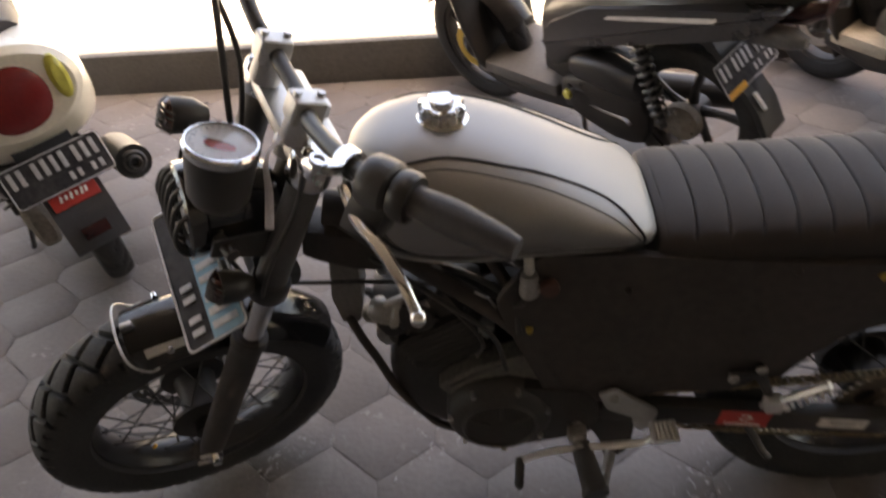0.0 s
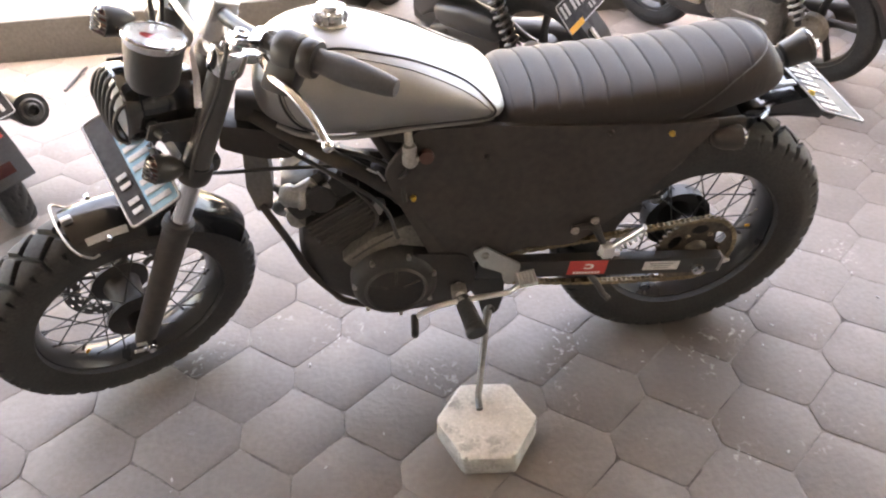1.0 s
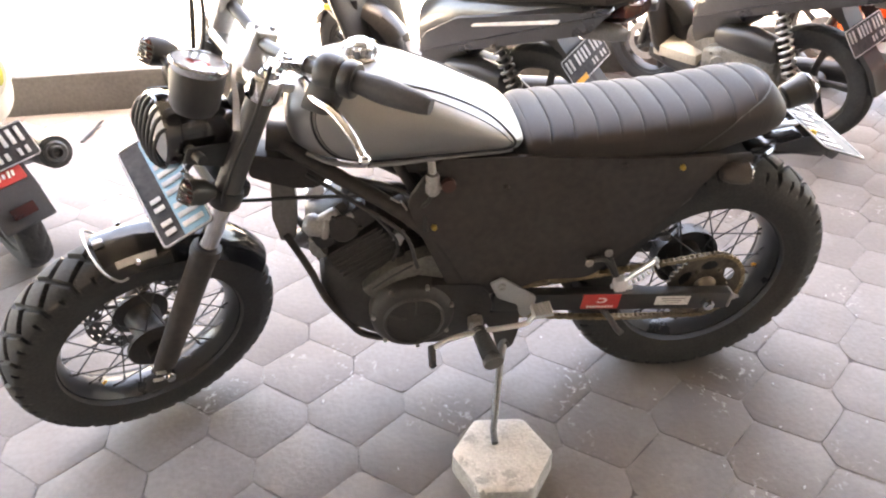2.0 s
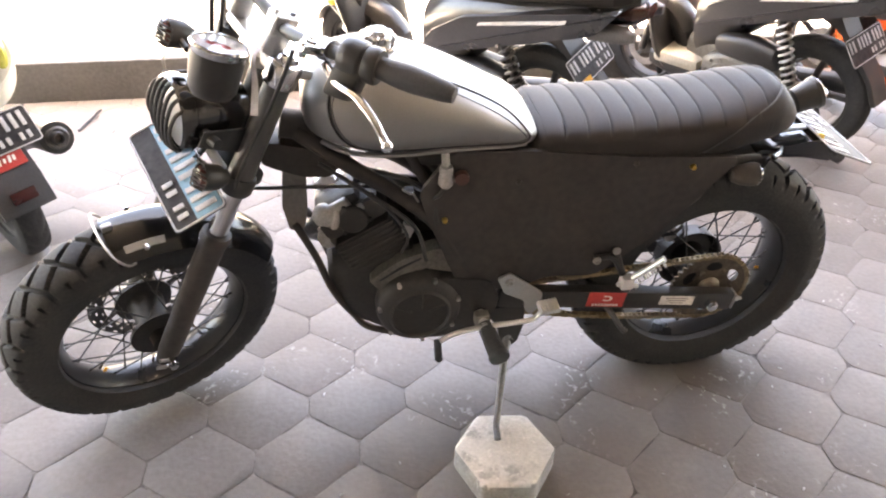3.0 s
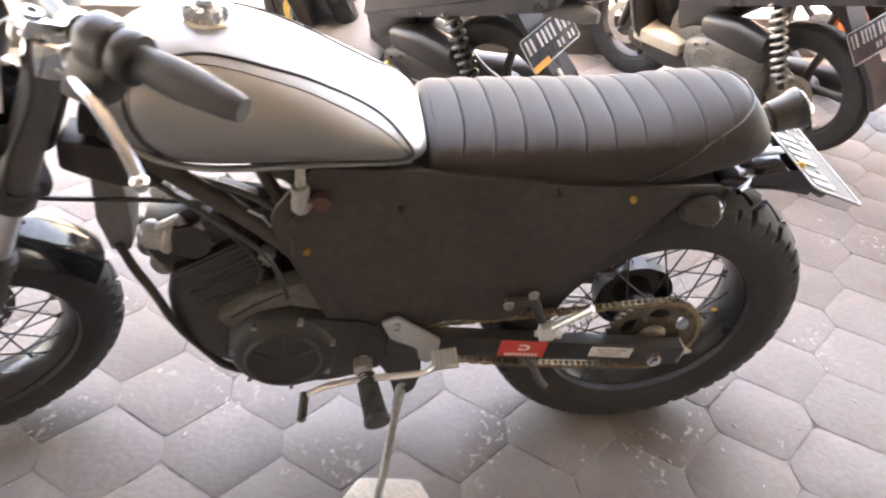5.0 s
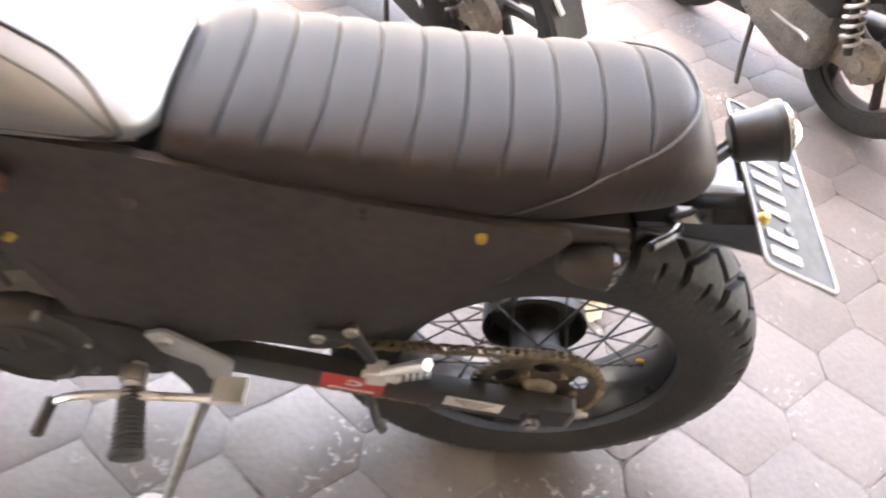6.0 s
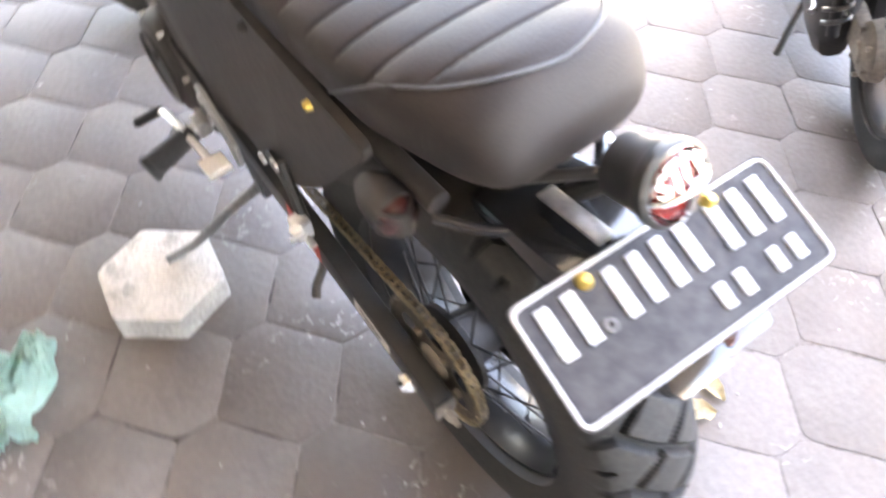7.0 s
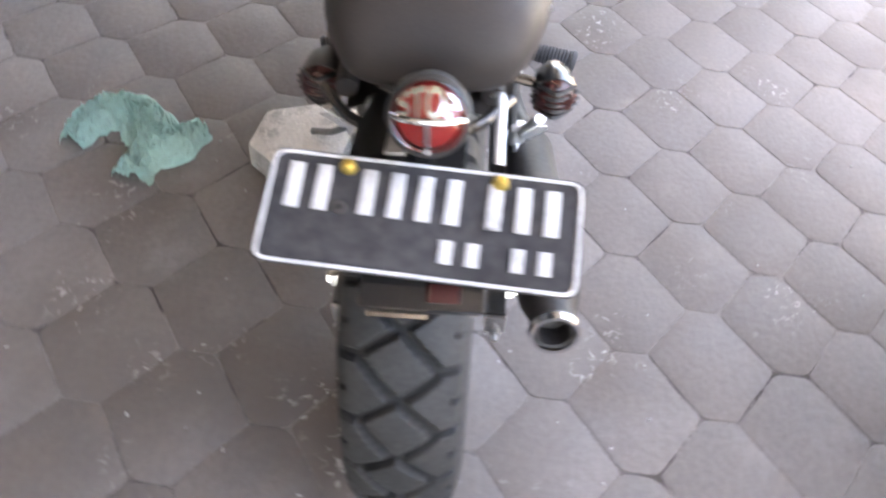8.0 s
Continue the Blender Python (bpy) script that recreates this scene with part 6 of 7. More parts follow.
def scooter(label, place, heading, lean=0.0, W=1.2, skin="dark_plastic", side="dark_plastic", lower="grey_plastic", floor="grey_plastic", casting="dusty_cast", rim="dark_cast",
            classic=False, spring="dark_steel", yellow=False, R=0.275, pipe_skin="black"):
    """A parked scooter; forward is +x, its left +y, and its rear wheel stands at the origin."""
    a = math.atan2(heading[1], heading[0])
    m = Matrix.Translation((*place, 0)) @ Matrix.Rotation(a, 4, "Z") @ Matrix.Rotation(radians(lean), 4, "X")
    sc = thing("scooter", label, "scooter", m, "parked scooters")
    rc, fc = Vector((0, 0, R)), Vector((W, 0, R))
    for nm, c in (("rear_wheel", rc), ("front_wheel", fc)):
        wh = part_wheel(sc, nm, c, R, rim)
    ahead = 0.0 if classic else 0.11
    back = min(0.0, W - 0.98)     # a short wheelbase draws the whole front back
    # swing unit with belt cover, air filter and kick start
    bm = bmesh.new()
    loft(bm, [ring_super(x, w, t, b, (t + b) / 2, 3.5, 24, y0=0.115) for x, w, t, b in (((-0.075, 0.02, 0.33, 0.22), (-0.06, 0.032, 0.36, 0.20)) if classic else ((0.085, 0.018, 0.33, 0.22), (0.10, 0.034, 0.375, 0.18))) + ((0.14, 0.044, 0.395, 0.165), (0.22, 0.048, 0.395, 0.165), (0.34, 0.044, 0.385, 0.195), (0.42, 0.036, 0.355, 0.225), (0.445, 0.02, 0.33, 0.25))])
    unit = part("swing_unit", bm, casting, sc, "dusty belt-drive cover")
    bm = bmesh.new()
    for k in range(5 if classic else 0):
        rod(bm, (0.02 + 0.05 * k, 0.153, 0.235), (0.06 + 0.05 * k, 0.153, 0.335), 0.004, seg=6)
    lathe(bm, [(0.0, 0.012), (0.045, 0.010), (0.055, 0.0)], (0.34, 0.150, 0.29), (0, 1, 0), 24)
    for k in range(8):
        ang = 2 * math.pi * k / 8
        rod(bm, (0.34 + 0.070 * math.cos(ang), 0.148, 0.29 + 0.066 * math.sin(ang)), (0.34 + 0.070 * math.cos(ang), 0.160, 0.29 + 0.066 * math.sin(ang)), 0.006, seg=6)
    part("cover_rib", bm, casting, unit)
    if not classic:
        bm = bmesh.new()
        lathe(bm, [(0.0, 0.100), (0.022, 0.100), (0.026, 0.094), (0.050, 0.088), (0.064, 0.076), (0.068, 0.050), (0.0, 0.050)], rc, (0, 1, 0), 28)
        for k in range(6):
            ang = 2 * math.pi * k / 6 + 0.3
            rod(bm, (0.052 * math.cos(ang), 0.080, R + 0.052 * math.sin(ang)), (0.052 * math.cos(ang), 0.096, R + 0.052 * math.sin(ang)), 0.006, seg=6)
        box(bm, (0.075, 0.078, R), (0.13, 0.034, 0.075), 0.012)
        part("gear_case", bm, "dusty_cast", unit, "dusty final-drive case on the hub")
    bm = bmesh.new()
    loft(bm, [ring_super(x, w, t, b, (t + b) / 2, 3.5, 20, y0=0.125) for x, w, t, b in ((-0.02 + ahead, 0.03, 0.43, 0.37), (ahead, 0.045, 0.46, 0.36), (0.12 + ahead, 0.05, 0.48, 0.37), (0.24 + ahead, 0.045, 0.47, 0.38), (0.27 + ahead, 0.03, 0.45, 0.39))])
    part("air_filter", bm, lower, sc)
    part("kick_start", tube(bmesh.new(), [(0.33, 0.150, 0.29), (0.25, 0.158, 0.285), (0.16, 0.160, 0.282), (0.13, 0.172, 0.282)], 0.007, 8, 5), "steel", unit)
    coil(sc, (0.02, 0.150, 0.33), (0.115, 0.138, 0.585), 0.026, 10, spring)
    part("crank_cover", loft(bmesh.new(), [ring_super(x, w, t, b, (t + b) / 2, 3.0, 20) for x, w, t, b in ((0.20, 0.08, 0.40, 0.20), (0.45, 0.10, 0.42, 0.20), (0.58, 0.06, 0.38, 0.24))]), casting, sc)
    # body side panels up to the tail
    if classic:
        shell = ((-0.24, 0.05, 0.78, 0.66, 0.72), (-0.21, 0.13, 0.83, 0.59, 0.71), (-0.14, 0.18, 0.84, 0.52, 0.69), (-0.02, 0.205, 0.82, 0.46, 0.64), (0.15, 0.19, 0.78, 0.44, 0.60), (0.38, 0.15, 0.74, 0.40, 0.56), (0.48, 0.12, 0.68, 0.36, 0.52))
    else:
        shell = ((-0.36, 0.035, 0.80, 0.74, 0.77), (-0.31, 0.075, 0.80, 0.68, 0.75), (-0.20, 0.115, 0.79, 0.64, 0.73), (-0.02, 0.135, 0.77, 0.59, 0.68), (0.22, 0.145, 0.75, 0.50, 0.62), (0.40, 0.140, 0.71, 0.36, 0.54), (0.52, 0.115, 0.64, 0.30, 0.46))
    n = 3.0 if classic else 2.4
    part("body_shell", loft(bmesh.new(), [ring_super(x, w, t, b, md, n, 36) for x, w, t, b, md in shell]), skin, sc, "painted body shell under the seat")
    if not classic:
        for s in (-1, 1):
            bm = bmesh.new()
            prism(bm, rounded([(-0.34, 0.79), (-0.10, 0.745), (0.28, 0.66), (0.46, 0.56), (0.50, 0.47), (0.30, 0.52), (-0.02, 0.62), (-0.26, 0.70)], 0.02, 3), s * 0.105, s * 0.155, 0.008)
            part("side_panel", bm, side, sc, "creased side panel")
            bm = bmesh.new()
            prism(bm, rounded([(-0.16, 0.735), (0.20, 0.655), (0.215, 0.640), (-0.15, 0.718)], 0.004, 2), s * 0.155, s * 0.1575, 0)
            part("panel_stripe", bm, "white_sticker", sc, "pale model-name stripe")
    part("seat", loft(bmesh.new(), [ring_super(x + (0.16 if classic else 0), w, t, b, md, 3.0, 32) for x, w, t, b, md in ((-0.34, 0.06, 0.83, 0.77, 0.80), (-0.30, 0.11, 0.86, 0.77, 0.80), (-0.05, 0.135, 0.855, 0.75, 0.79), (0.08, 0.14, 0.80, 0.73, 0.77), (0.30, 0.13, 0.79, 0.71, 0.75), (0.42, 0.08, 0.76, 0.69, 0.72))]), "seat", sc, "black vinyl seat")
    # floor, inner legs, shield, fork, front guard and bar
    bm = bmesh.new()
    box(bm, (0.66 + back / 2, 0, 0.275), (0.40 + back, 0.30, 0.055), 0.02)
    part("floorboard", bm, floor, sc, "scuffed floorboard")
    part("belly_pan", loft(bmesh.new(), [ring_super(x, w, t, b, (t + b) / 2, 3.0, 20) for x, w, t, b in ((0.42, 0.13, 0.30, 0.17), (0.70 + back, 0.14, 0.27, 0.16), (0.90 + back, 0.12, 0.30, 0.19))]), lower, sc)
    sh = []
    for z, x, w in ((0.22, 0.84, 0.13), (0.30, 0.87, 0.165), (0.45, 0.90, 0.185), (0.62, 0.93, 0.195), (0.78, 0.945, 0.185), (0.90, 0.95, 0.13), (0.95, 0.95, 0.07)):
        row = []
        for k in range(24):
            t = 2 * math.pi * k / 24
            row.append(Vector((x + back + 0.02 - 0.055 * (abs(math.sin(t)) ** 1.5) * (1 if math.cos(t) < 2 else 0) + 0.05 * math.cos(t), w * math.sin(t), z)))
        sh.append(row)
    part("leg_shield", loft(bmesh.new(), sh), lower if not classic else skin, sc, "leg shield")
    nose = []
    for z, x, w, dep in ((0.42, 1.03, 0.06, 0.05), (0.55, 1.05, 0.12, 0.09), (0.72, 1.05, 0.16, 0.11), (0.88, 1.02, 0.15, 0.09), (0.97, 0.99, 0.09, 0.05)):
        nose.append([Vector((x + back - 0.04 + dep * math.cos(2 * math.pi * k / 24), w * math.sin(2 * math.pi * k / 24), z)) for k in range(24)])
    part("nose_fairing", loft(bmesh.new(), nose), skin, sc, "front fairing")
    if yellow:
        part("side_marker", lathe(bmesh.new(), [(0.0, 0.010), (0.014, 0.009), (0.018, 0.004), (0.018, -0.006), (0.0, -0.006)], (0.365, 0.195, 0.335), (0.2, 1, 0), 20), "yellow_lens", sc, "small round yellow marker")
        part("marker_stem", rod(bmesh.new(), (0.365, 0.191, 0.335), (0.375, 0.125, 0.320), 0.008, seg=10), "alloy", sc)
        part("fairing_sticker", box(bmesh.new(), (0.93 + back, 0.168, 0.60), (0.075, 0.012, 0.022), 0.002, Matrix.Rotation(0.2, 3, "Y")), "yellow_sticker", sc, "small yellow sticker")
    bm = bmesh.new()
    for s in (-1, 1):
        rod(bm, (W, s * 0.075, R), (W - 0.10, s * 0.075, 0.60), 0.018, seg=12)
    part("fork", bm, "dark_cast", sc)
    bm = bmesh.new()
    lathe(bm, [(0.060, 0.002), (0.092, 0.002), (0.092, -0.002), (0.060, -0.002)], (W, 0.058, R), (0, 1, 0), 36, closed=True)
    part("brake_disc", bm, "brass" if yellow else "steel", sc)
    bm = bmesh.new()
    rows = []
    for ang in np.linspace(radians(20), radians(150), 18):
        rows.append([bm.verts.new(wheel_point(fc, R + 0.035 - 0.03 * abs(sv) ** 2, 0.07 * sv, ang)) for sv in np.linspace(-1, 1, 9)])
    grid_faces(bm, rows)
    bmesh.ops.solidify(bm, geom=list(bm.faces), thickness=0.004)
    part("front_mudguard", bm, skin, sc)
    part("handlebar", tube(bmesh.new(), [(0.90 + back, 0.32, 1.02), (0.93 + back, 0.18, 1.02), (0.95 + back, 0.0, 1.0), (0.93 + back, -0.18, 1.02), (0.90 + back, -0.32, 1.02)], 0.015, 12, 5), "black", sc)
    # rear mudguard, plate, lamps, exhaust and stands
    bm = bmesh.new()
    hug = [(0.06, 0.62), (-0.10, 0.640), (-0.148, 0.580), (-0.212, 0.485), (-0.302, 0.385), (-0.345, 0.295), (-0.318, 0.288), (-0.283, 0.372), (-0.203, 0.470), (-0.135, 0.555), (0.0, 0.585)]
    if not classic:
        hug = [(0.06, 0.62), (-0.055, 0.640), (-0.090, 0.580), (-0.154, 0.490), (-0.240, 0.392), (-0.286, 0.298), (-0.264, 0.290), (-0.226, 0.378), (-0.142, 0.474), (-0.078, 0.555), (0.0, 0.585)]
    wide = 0.052 if not classic else 0.075
    prism(bm, rounded(hug, 0.015, 3), -wide, wide, 0.006)
    hugger = part("rear_mudguard", bm, "rubber" if classic else lower, sc, "dark grey plastic rear mudguard" if classic else "black plastic rear mudguard")
    if classic:
        part("reflector", box(bmesh.new(), (-0.334, 0, 0.345), (0.012, 0.070, 0.034), 0.004, Matrix.Rotation(0.28, 3, "Y")), "smoked", hugger)
    elif yellow:
        part("reflector", box(bmesh.new(), (-0.236, 0.028, 0.410), (0.008, 0.014, 0.060), 0.002, Matrix.Rotation(0.70, 3, "Y")), "white_sticker", hugger)
    if classic:
        part("hugger_sticker", box(bmesh.new(), (-0.268, 0, 0.428), (0.008, 0.125, 0.050), 0.004, Matrix.Rotation(0.72, 3, "Y")), "red_sticker", hugger, "red sticker with a pale mark")
        bm = bmesh.new()
        for yy, hh in ((-0.034, 0.016), (-0.022, 0.020), (-0.008, 0.013), (0.006, 0.020), (0.020, 0.013), (0.034, 0.018)):
            box(bm, (-0.273, yy, 0.433), (0.004, 0.0075, hh), 0.001, Matrix.Rotation(0.72, 3, "Y") @ Matrix.Rotation(0.25, 3, "X"))
        part("sticker_mark", bm, "white", hugger)
    base_x, base_z = (-0.275, 0.45) if classic else (-0.200, 0.462)
    pl = number_plate(sc, (base_x, 0.132, base_z), (0, -0.264, 0), (0.063, 0, 0.093), label="black number plate with white characters")
    if yellow:
        part("plate_tax_strip", box(bmesh.new(), Vector((base_x + 0.004, 0.085, base_z + 0.010)), (0.003, 0.085, 0.020), 0, Matrix.Rotation(0.595, 3, "Y")), "yellow_sticker", pl, "yellow strip")
    if classic:
        part("lamp_frame", loft(bmesh.new(), [[Vector((x, w * math.sin(t) * 1.0, 0.715 + h * math.cos(t))) for t in (2 * math.pi * k / 32 for k in range(32))] for x, w, h in ((-0.17, 0.175, 0.125), (-0.245, 0.170, 0.120), (-0.265, 0.150, 0.104))]), skin, sc, "cream lamp surround")
        part("tail_lamp", loft(bmesh.new(), [[Vector((x, w * math.copysign(abs(math.sin(t)) ** 0.8, math.sin(t)), 0.712 + h * math.cos(t))) for t in (2 * math.pi * k / 28 for k in range(28))] for x, w, h in ((-0.25, 0.088, 0.084), (-0.272, 0.084, 0.080), (-0.284, 0.05, 0.05))]), "red_plastic", sc, "large red tail lamp")
        for s in (-1, 1):
            part("turn_signal", loft(bmesh.new(), [[Vector((x, s * 0.118 + w * math.sin(t), 0.725 + h * math.cos(t))) for t in (2 * math.pi * k / 20 for k in range(20))] for x, w, h in ((-0.24, 0.024, 0.062), (-0.268, 0.022, 0.058), (-0.276, 0.012, 0.04))]), "yellow_lens", sc, "yellow-green turn signal lens")
    else:
        part("tail_lamp", loft(bmesh.new(), [ring_super(x, w, t, b, (t + b) / 2, 2.6, 24) for x, w, t, b in ((-0.26, 0.09, 0.76, 0.69), (-0.35, 0.075, 0.775, 0.70), (-0.385, 0.04, 0.765, 0.72))]), "smoked", sc, "red tail lamp")
        for s in (-1, 1):
            part("turn_signal", loft(bmesh.new(), [ring_super(x, w, t, b, (t + b) / 2, 2.6, 18, y0=s * 0.105) for x, w, t, b in ((-0.22, 0.03, 0.72, 0.66), (-0.34, 0.03, 0.72, 0.67), (-0.38, 0.012, 0.71, 0.68))]), "grey_plastic", sc, "smoky turn signal lens")
        part("grab_rail", tube(bmesh.new(), [(-0.10, 0.14, 0.80), (-0.30, 0.13, 0.84), (-0.40, 0.0, 0.85), (-0.30, -0.13, 0.84), (-0.10, -0.14, 0.80)], 0.012, 10, 6), "dark_cast", sc)
    bm = bmesh.new()
    ex = [(0.46, -0.10, 0.20), (0.30, -0.13, 0.20), (0.12, -0.135, 0.225), (-0.10, -0.14, 0.265)]
    if classic:
        ex = [(0.40, -0.12, 0.22), (0.15, -0.16, 0.29), (0.0, -0.175, 0.355), (-0.20, -0.180, 0.40)]
    tube(bm, ex, 0.045, 20, 5, radii=[0.016, 0.045, 0.052, 0.050 if classic else 0.046])
    pipe = part("exhaust", bm, pipe_skin, sc, "exhaust silencer")
    e0, e1 = Vector(ex[-1]), (Vector(ex[-1]) - Vector(ex[-2])).normalized()
    part("tail_pipe", lathe(bmesh.new(), [(0.034, -0.002), (0.036, 0.006), (0.030, 0.010), (0.022, 0.008), (0.018, 0.028), (0.014, 0.028), (0.013, 0.0), (0.0, 0.0)], e0, e1, 28), "dark_steel", pipe)
    bm = bmesh.new()
    tube(bm, [(0.38, 0.11, 0.20), (0.33, 0.16, 0.10), (0.28, 0.20, 0.012), (0.25, 0.215, 0.008)], 0.009, 8, 5)
    part("side_stand", bm, "dark_steel", sc)
    return sc


def part_wheel(parent, name, c, R, mat):
    bm = bmesh.new()
    half, rim_r = 0.045, R - 0.075
    w = half * 0.7
    lathe(bm, [(rim_r + 0.004, -w), (rim_r - 0.014, -w * 0.8), (rim_r - 0.020, 0), (rim_r - 0.014, w * 0.8), (rim_r + 0.004, w)], c, (0, 1, 0), 48, closed=True)
    lathe(bm, [(0.0, -0.05), (0.036, -0.05), (0.042, -0.04), (0.042, 0.04), (0.036, 0.05), (0.0, 0.05)], c, (0, 1, 0), 24)
    rim = part(name, bm, mat, parent)
    for k in range(5):
        a = 2 * math.pi * k / 5 + 0.4
        arm = tube(bmesh.new(), [wheel_point(c, 0.03, 0, a - 0.15), wheel_point(c, rim_r * 0.5, 0, a), wheel_point(c, rim_r - 0.012, 0, a + 0.10)], 0.014, 8, 4, radii=[0.020, 0.014, 0.016])
        part("wheel_spoke", arm, mat, rim)
    road_tyre(rim, c, R, half, rim_r)
    return rim


scooter("black scooter with a yellow sticker, parked facing the kerb", (0.680, 1.232), (-0.69, 0.724), -13, 0.98, R=0.265, lower="black", casting="dark_cast", rim="black", yellow=True)
scooter("dusty charcoal scooter with pale stripe and beige floorboard", (1.810, 1.235), (-0.50, 0.866), -8, 0.82, R=0.25, skin="dark_plastic", side="dark_plastic", lower="black", floor="floor_mat", casting="case_grey", spring="steel", rim="dark_cast")
scooter("cream classic scooter with a big red tail lamp", (-1.28, 0.84), (-0.62, 0.78), -7, 1.15, skin="ivory", lower="dark_plastic", classic=True)
scooter("orange scooter parked behind the others", (2.70, 0.92), (-0.50, 0.87), -5, 0.96, skin="orange", side="orange", lower="orange")

# ---------------------------------------------------------------- loose things on the ground
BLOCK = Vector((0.111, -0.301, 0))
block_m = Matrix.Translation(BLOCK) @ Matrix.Rotation(radians(-8), 4, "Z")
bm = bmesh.new()
hexa = rounded([(0.119 * math.cos(radians(60 * k)), 0.119 * math.sin(radians(60 * k))) for k in range(6)], 0.010, 3)
rows = []
rng = random.Random(3)
for f, z in ((1.0, 0.0), (1.0, 0.006), (1.0, 0.03), (1.0, 0.056), (0.982, 0.0615), (0.93, 0.0635), (0.7, 0.064), (0.35, 0.064)):
    row = []
    for k, (x, y) in enumerate(hexa):
        j = 0.0016 if f > 0.9 else 0.0006
        row.append(bm.verts.new((x * f + rng.uniform(-j, j), y * f + rng.uniform(-j, j), z + (rng.uniform(-j, j) if z > 0 else 0))))
    rows.append(row)
grid_faces(bm, rows, closed_v=True)
bm.faces.new(rows[-1])
bm.faces.new(rows[0])
bm.normal_update()
# upward faces take the paler colour that stands for light from above
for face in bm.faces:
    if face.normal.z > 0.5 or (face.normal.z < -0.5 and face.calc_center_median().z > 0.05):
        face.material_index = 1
paving_block = tagged(part("concrete_block", bm, "block", None, "", block_m), "chipped six-sided concrete paver under the side stand, its chalky top painted lit", "paver")
paving_block.data.materials.append(M["block_lit_top"])

# crumpled bag: an arch of creased film and a flap beside it
def crease(u, w, seed):
    """Height of the folds at u along the film and w across it: long folds that run along it and short sharp puckers over them."""
    v = Vector((u * 9, w * 26, seed))
    a = 1 - 2 * abs(noise.noise(v + Vector((3, 1, 0)) + 0.6 * noise.noise_vector(v * 0.6)))
    b = 1 - 2 * abs(noise.noise(Vector((u * 70 + w * 40, w * 95, seed + 5))))
    c = 1 - 2 * abs(noise.noise(Vector((u * 260 - w * 60, w * 190, seed + 9))))
    patch = max(0.0, min(1.0, 0.5 + 1.6 * noise.noise(Vector((u * 12, w * 12, seed + 2)))))
    return 0.55 * max(0, a) ** 1.5 + (0.35 + 0.65 * patch) * (0.70 * max(0, b) ** 2 + 0.30 * c)


bm = bmesh.new()
for line, widths, lift in (([(0.178, -0.802, 0), (0.122, -0.792, 0), (0.070, -0.752, 0), (0.056, -0.700, 0), (0.092, -0.656, 0), (0.145, -0.632, 0), (0.200, -0.637, 0), (0.258, -0.644, 0)], (0.030, 0.040, 0.050, 0.058, 0.064, 0.058, 0.040, 0.042), 0.0),
                           ([(0.118, -0.652, 0), (0.166, -0.607, 0), (0.146, -0.568, 0), (0.080, -0.540, 0)], (0.050, 0.048, 0.044, 0.026), 0.006)):
    spine = smooth_line(line, 28)
    n = len(spine)
    rows = []
    for i, c in enumerate(spine):
        d = (spine[min(i + 2, n - 1)] - spine[max(i - 2, 0)]).normalized()
        side = Vector((-d.y, d.x, 0))
        t = i / (n - 1)
        wide = float(np.interp(t * (len(widths) - 1), range(len(widths)), widths)) * (1 + 0.22 * noise.noise(Vector((i * 0.06, 2, n * 0.1))))
        row = []
        for k in range(57):
            f = -1 + k / 28
            p = c + side * wide * f
            p += side * 0.008 * noise.noise(Vector((i * 0.08, f * 2, 3))) + d * 0.006 * noise.noise(Vector((f * 6, i * 0.05, 7)))
            h = lift + 0.026 * max(0.0, 1 - f * f) ** 0.7 * min(1.0, 0.35 + 3 * min(t, 1 - t)) + 0.040 * crease(t * n * 0.0021, wide * f, n * 0.37) * (1 - 0.9 * f ** 4)
            row.append(bm.verts.new(p + Vector((0, 0, 0.0025 + max(0, h)))))
        rows.append(row)
    grid_faces(bm, rows)
bmesh.ops.solidify(bm, geom=list(bm.faces), thickness=0.001)
tagged(part("plastic_bag", bm, "bag", None, sharp=0.35), "crumpled mint green plastic bag lying on the pavers", "bag")

# fallen leaves, grit and crumbs
def leaf(place, turn, size, name="dry_leaf", mat="leaf", label="torn dry yellow leaf flat on the pavers"):
    bm = bmesh.new()
    rg = random.Random(int(place[0] * 1000))
    rows = []
    for i in range(9):
        t = i / 8
        w = size * 0.33 * math.sin(math.pi * min(1, 0.08 + t * 0.92)) ** 0.7 * (1 + rg.uniform(-0.35, 0.35))
        rows.append([bm.verts.new((size * (t - 0.5), w * f + size * 0.10 * math.sin(t * 4), 0.003 + 0.008 * abs(f) * abs(f) + 0.004 * rg.random())) for f in (-1, -0.5, 0, 0.5, 1)])
    grid_faces(bm, rows)
    bmesh.ops.solidify(bm, geom=list(bm.faces), thickness=0.0006)
    ob = tagged(part(name, bm, mat), label, "leaf", "dry leaves")
    ob.matrix_world = Matrix.Translation(place) @ Matrix.Rotation(turn, 4, "Z")
    return ob


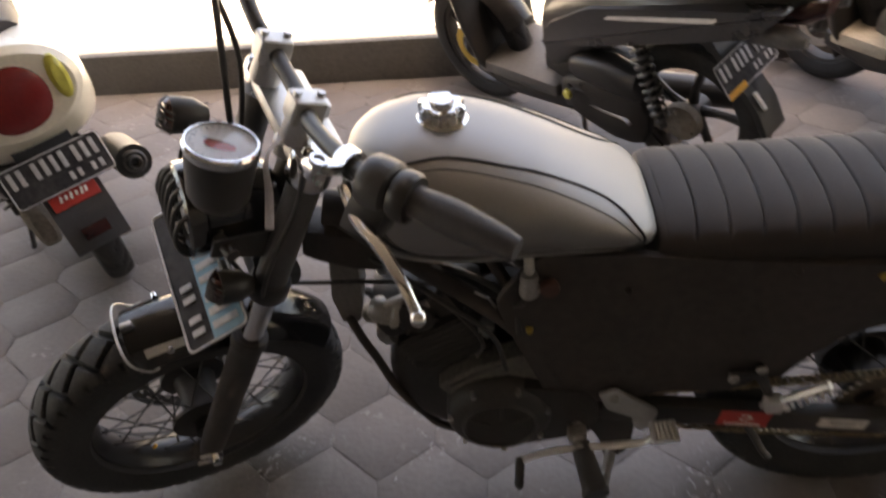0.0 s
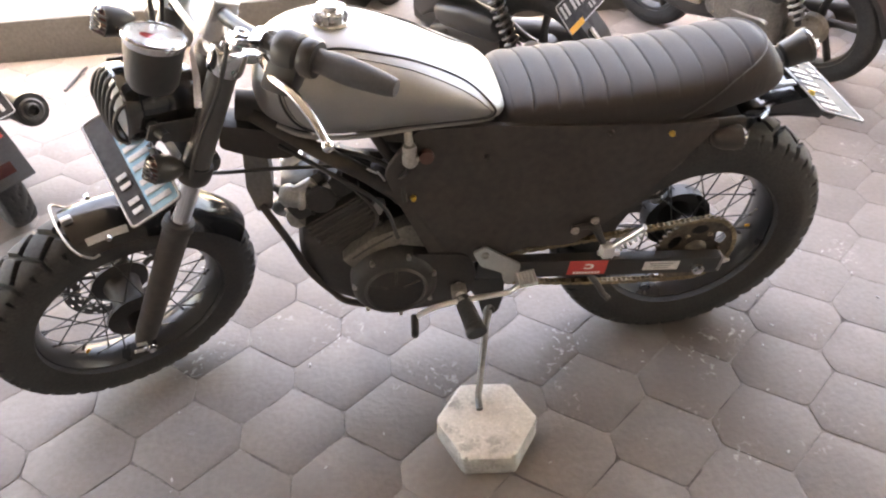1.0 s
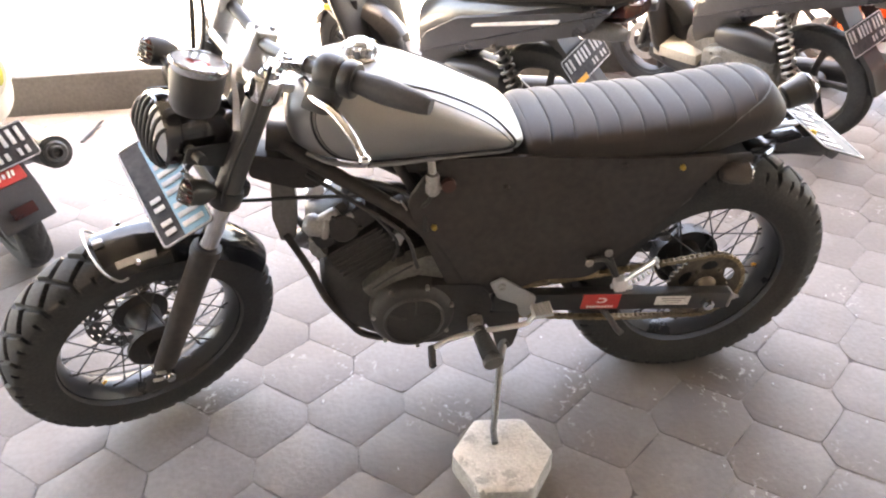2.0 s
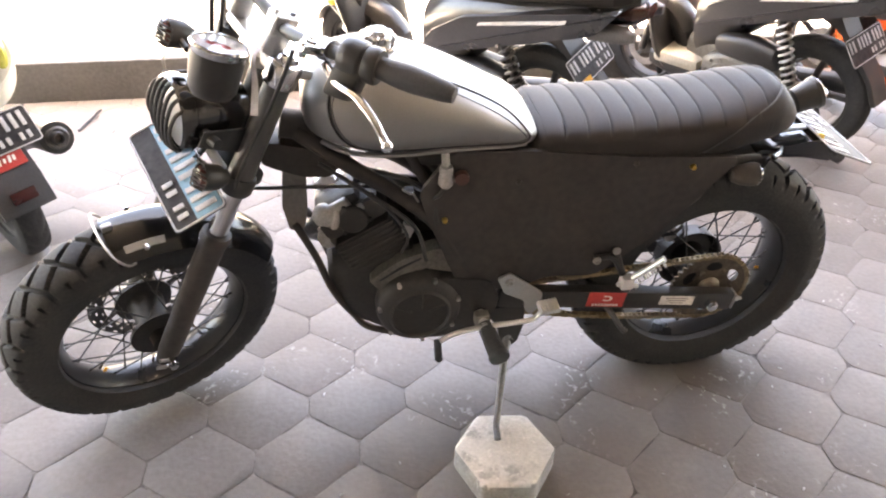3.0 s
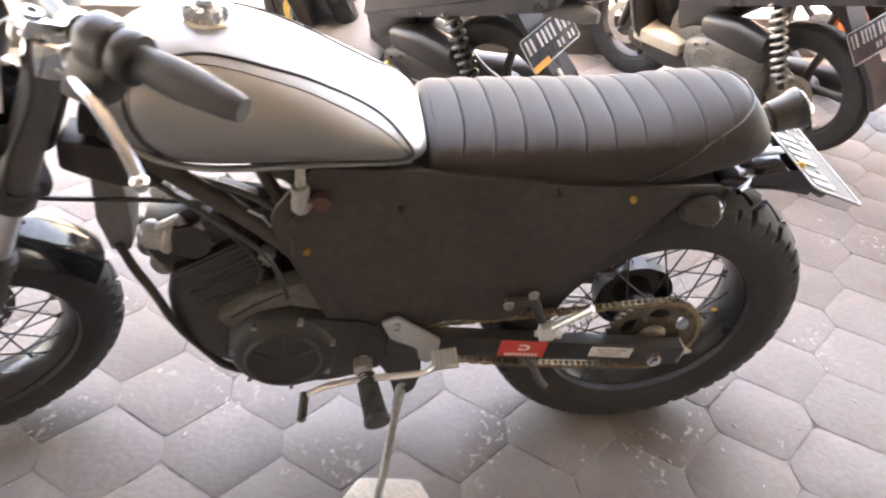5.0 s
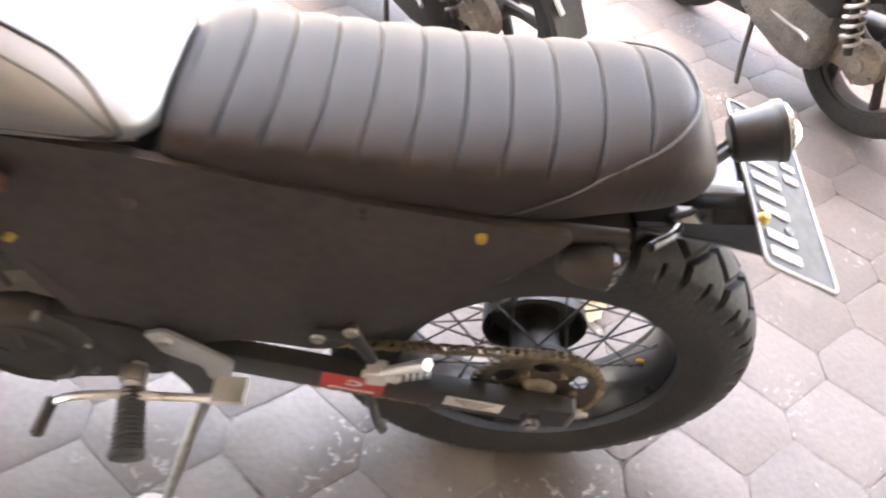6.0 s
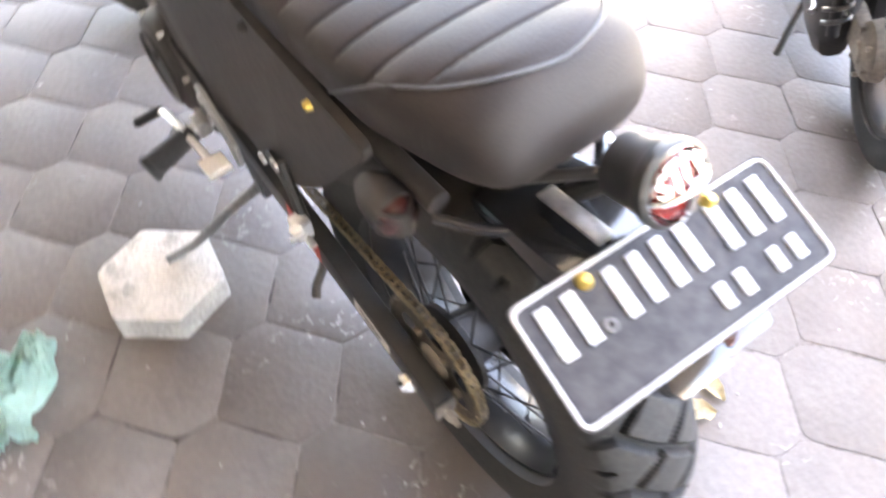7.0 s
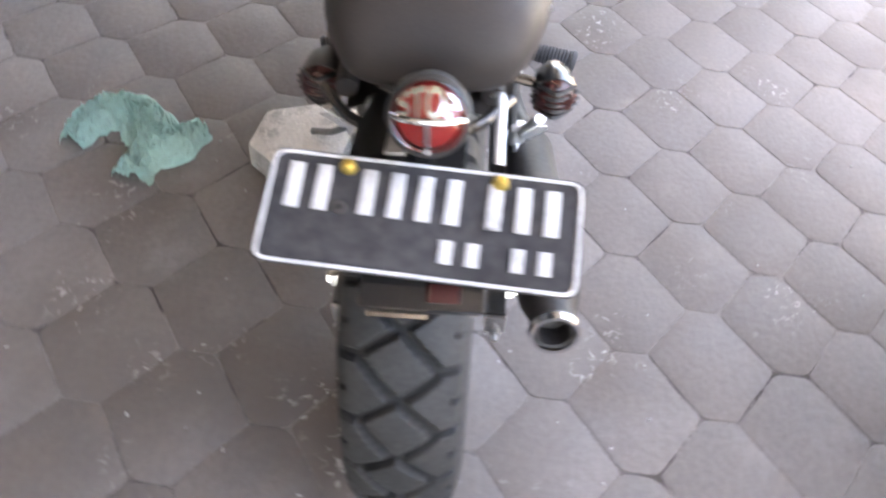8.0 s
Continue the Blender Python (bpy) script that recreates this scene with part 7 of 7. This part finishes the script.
leaf((0.890, 0.332, 0.001), 1.1, 0.075)
leaf((0.876, 0.392, 0.001), 0.2, 0.060)
bm = bmesh.new()
tube(bm, [(-1.336, 1.752, 0.007), (-1.322, 1.820, 0.010), (-1.314, 1.868, 0.008), (-1.302, 1.930, 0.012), (-1.292, 1.975, 0.008)], 0.006, 8, 4, radii=[0.006, 0.0075, 0.007, 0.006, 0.004])
rod(bm, (-1.316, 1.860, 0.009), (-1.280, 1.892, 0.014), 0.0035, 0.002, 6)
tagged(part("twig", bm, "dark_steel"), "dark dry twig lying on the pavers", "twig")
bm = bmesh.new()
rng = random.Random(11)
for k in range(150):
    x, y = rng.uniform(-1.3, 1.9), rng.uniform(-1.0, 1.6)
    if rng.random() < 0.45:
        x, y = rng.gauss(0.75, 0.35), rng.gauss(-0.15, 0.4)
    r = rng.uniform(0.0012, 0.0036)
    m = Matrix.Translation((x, y, r * 0.5)) @ Matrix.Rotation(rng.uniform(0, 6), 4, "Z") @ Matrix.Diagonal((r * rng.uniform(1, 2.6), r, r * 0.7, 1))
    bmesh.ops.create_icosphere(bm, subdivisions=1, radius=1, matrix=m)
tagged(part("grit", bm, "block", None), "scattered pale grit and crumbs on the pavers", "grit", kind="stuff")

# ---------------------------------------------------------------- pavers, last
cells = []
turn = Matrix.Rotation(TURN, 3, "Z")
for j in range(-27, 17):
    for i in range(-36, 42):
        c = ORIGIN + turn @ Vector(((2 * i + (j % 2)) * STEP_X, j * STEP_Y, 0))
        if c.y < KERB_Y + 0.04 and -4.5 < c.y:
            cells.append(c)
cells.sort(key=lambda c: (c.x - 0.25) ** 2 / 1.5 + (c.y + 0.05) ** 2)
rng = random.Random(21)
shapes = []
for k in range(14):
    bm = bmesh.new()
    paver_mesh(bm, Vector((0, 0, 0)), TURN + radians(rng.uniform(-0.6, 0.6)), 0.0, rng)
    ob = part("paver", bm, "paver", ground)
    shapes.append(ob)
for k, c in enumerate(cells[:300]):
    if k < 14:
        ob = shapes[k]
    else:
        ob = new("paver", shapes[rng.randrange(14)].data)
        ob.parent = ground
    ob.location = (c.x + rng.uniform(-0.0012, 0.0012), c.y + rng.uniform(-0.0012, 0.0012), rng.uniform(-0.0008, 0.0))
    ob.rotation_euler = (radians(rng.uniform(-0.2, 0.2)), radians(rng.uniform(-0.2, 0.2)), radians(rng.uniform(-0.5, 0.5)))
bm = bmesh.new()
for c in cells[300:]:
    paver_mesh(bm, c, TURN, rng.uniform(-0.0015, 0.0), rng)
tagged(part("paver_field", bm, "paver", ground), kind="stuff")
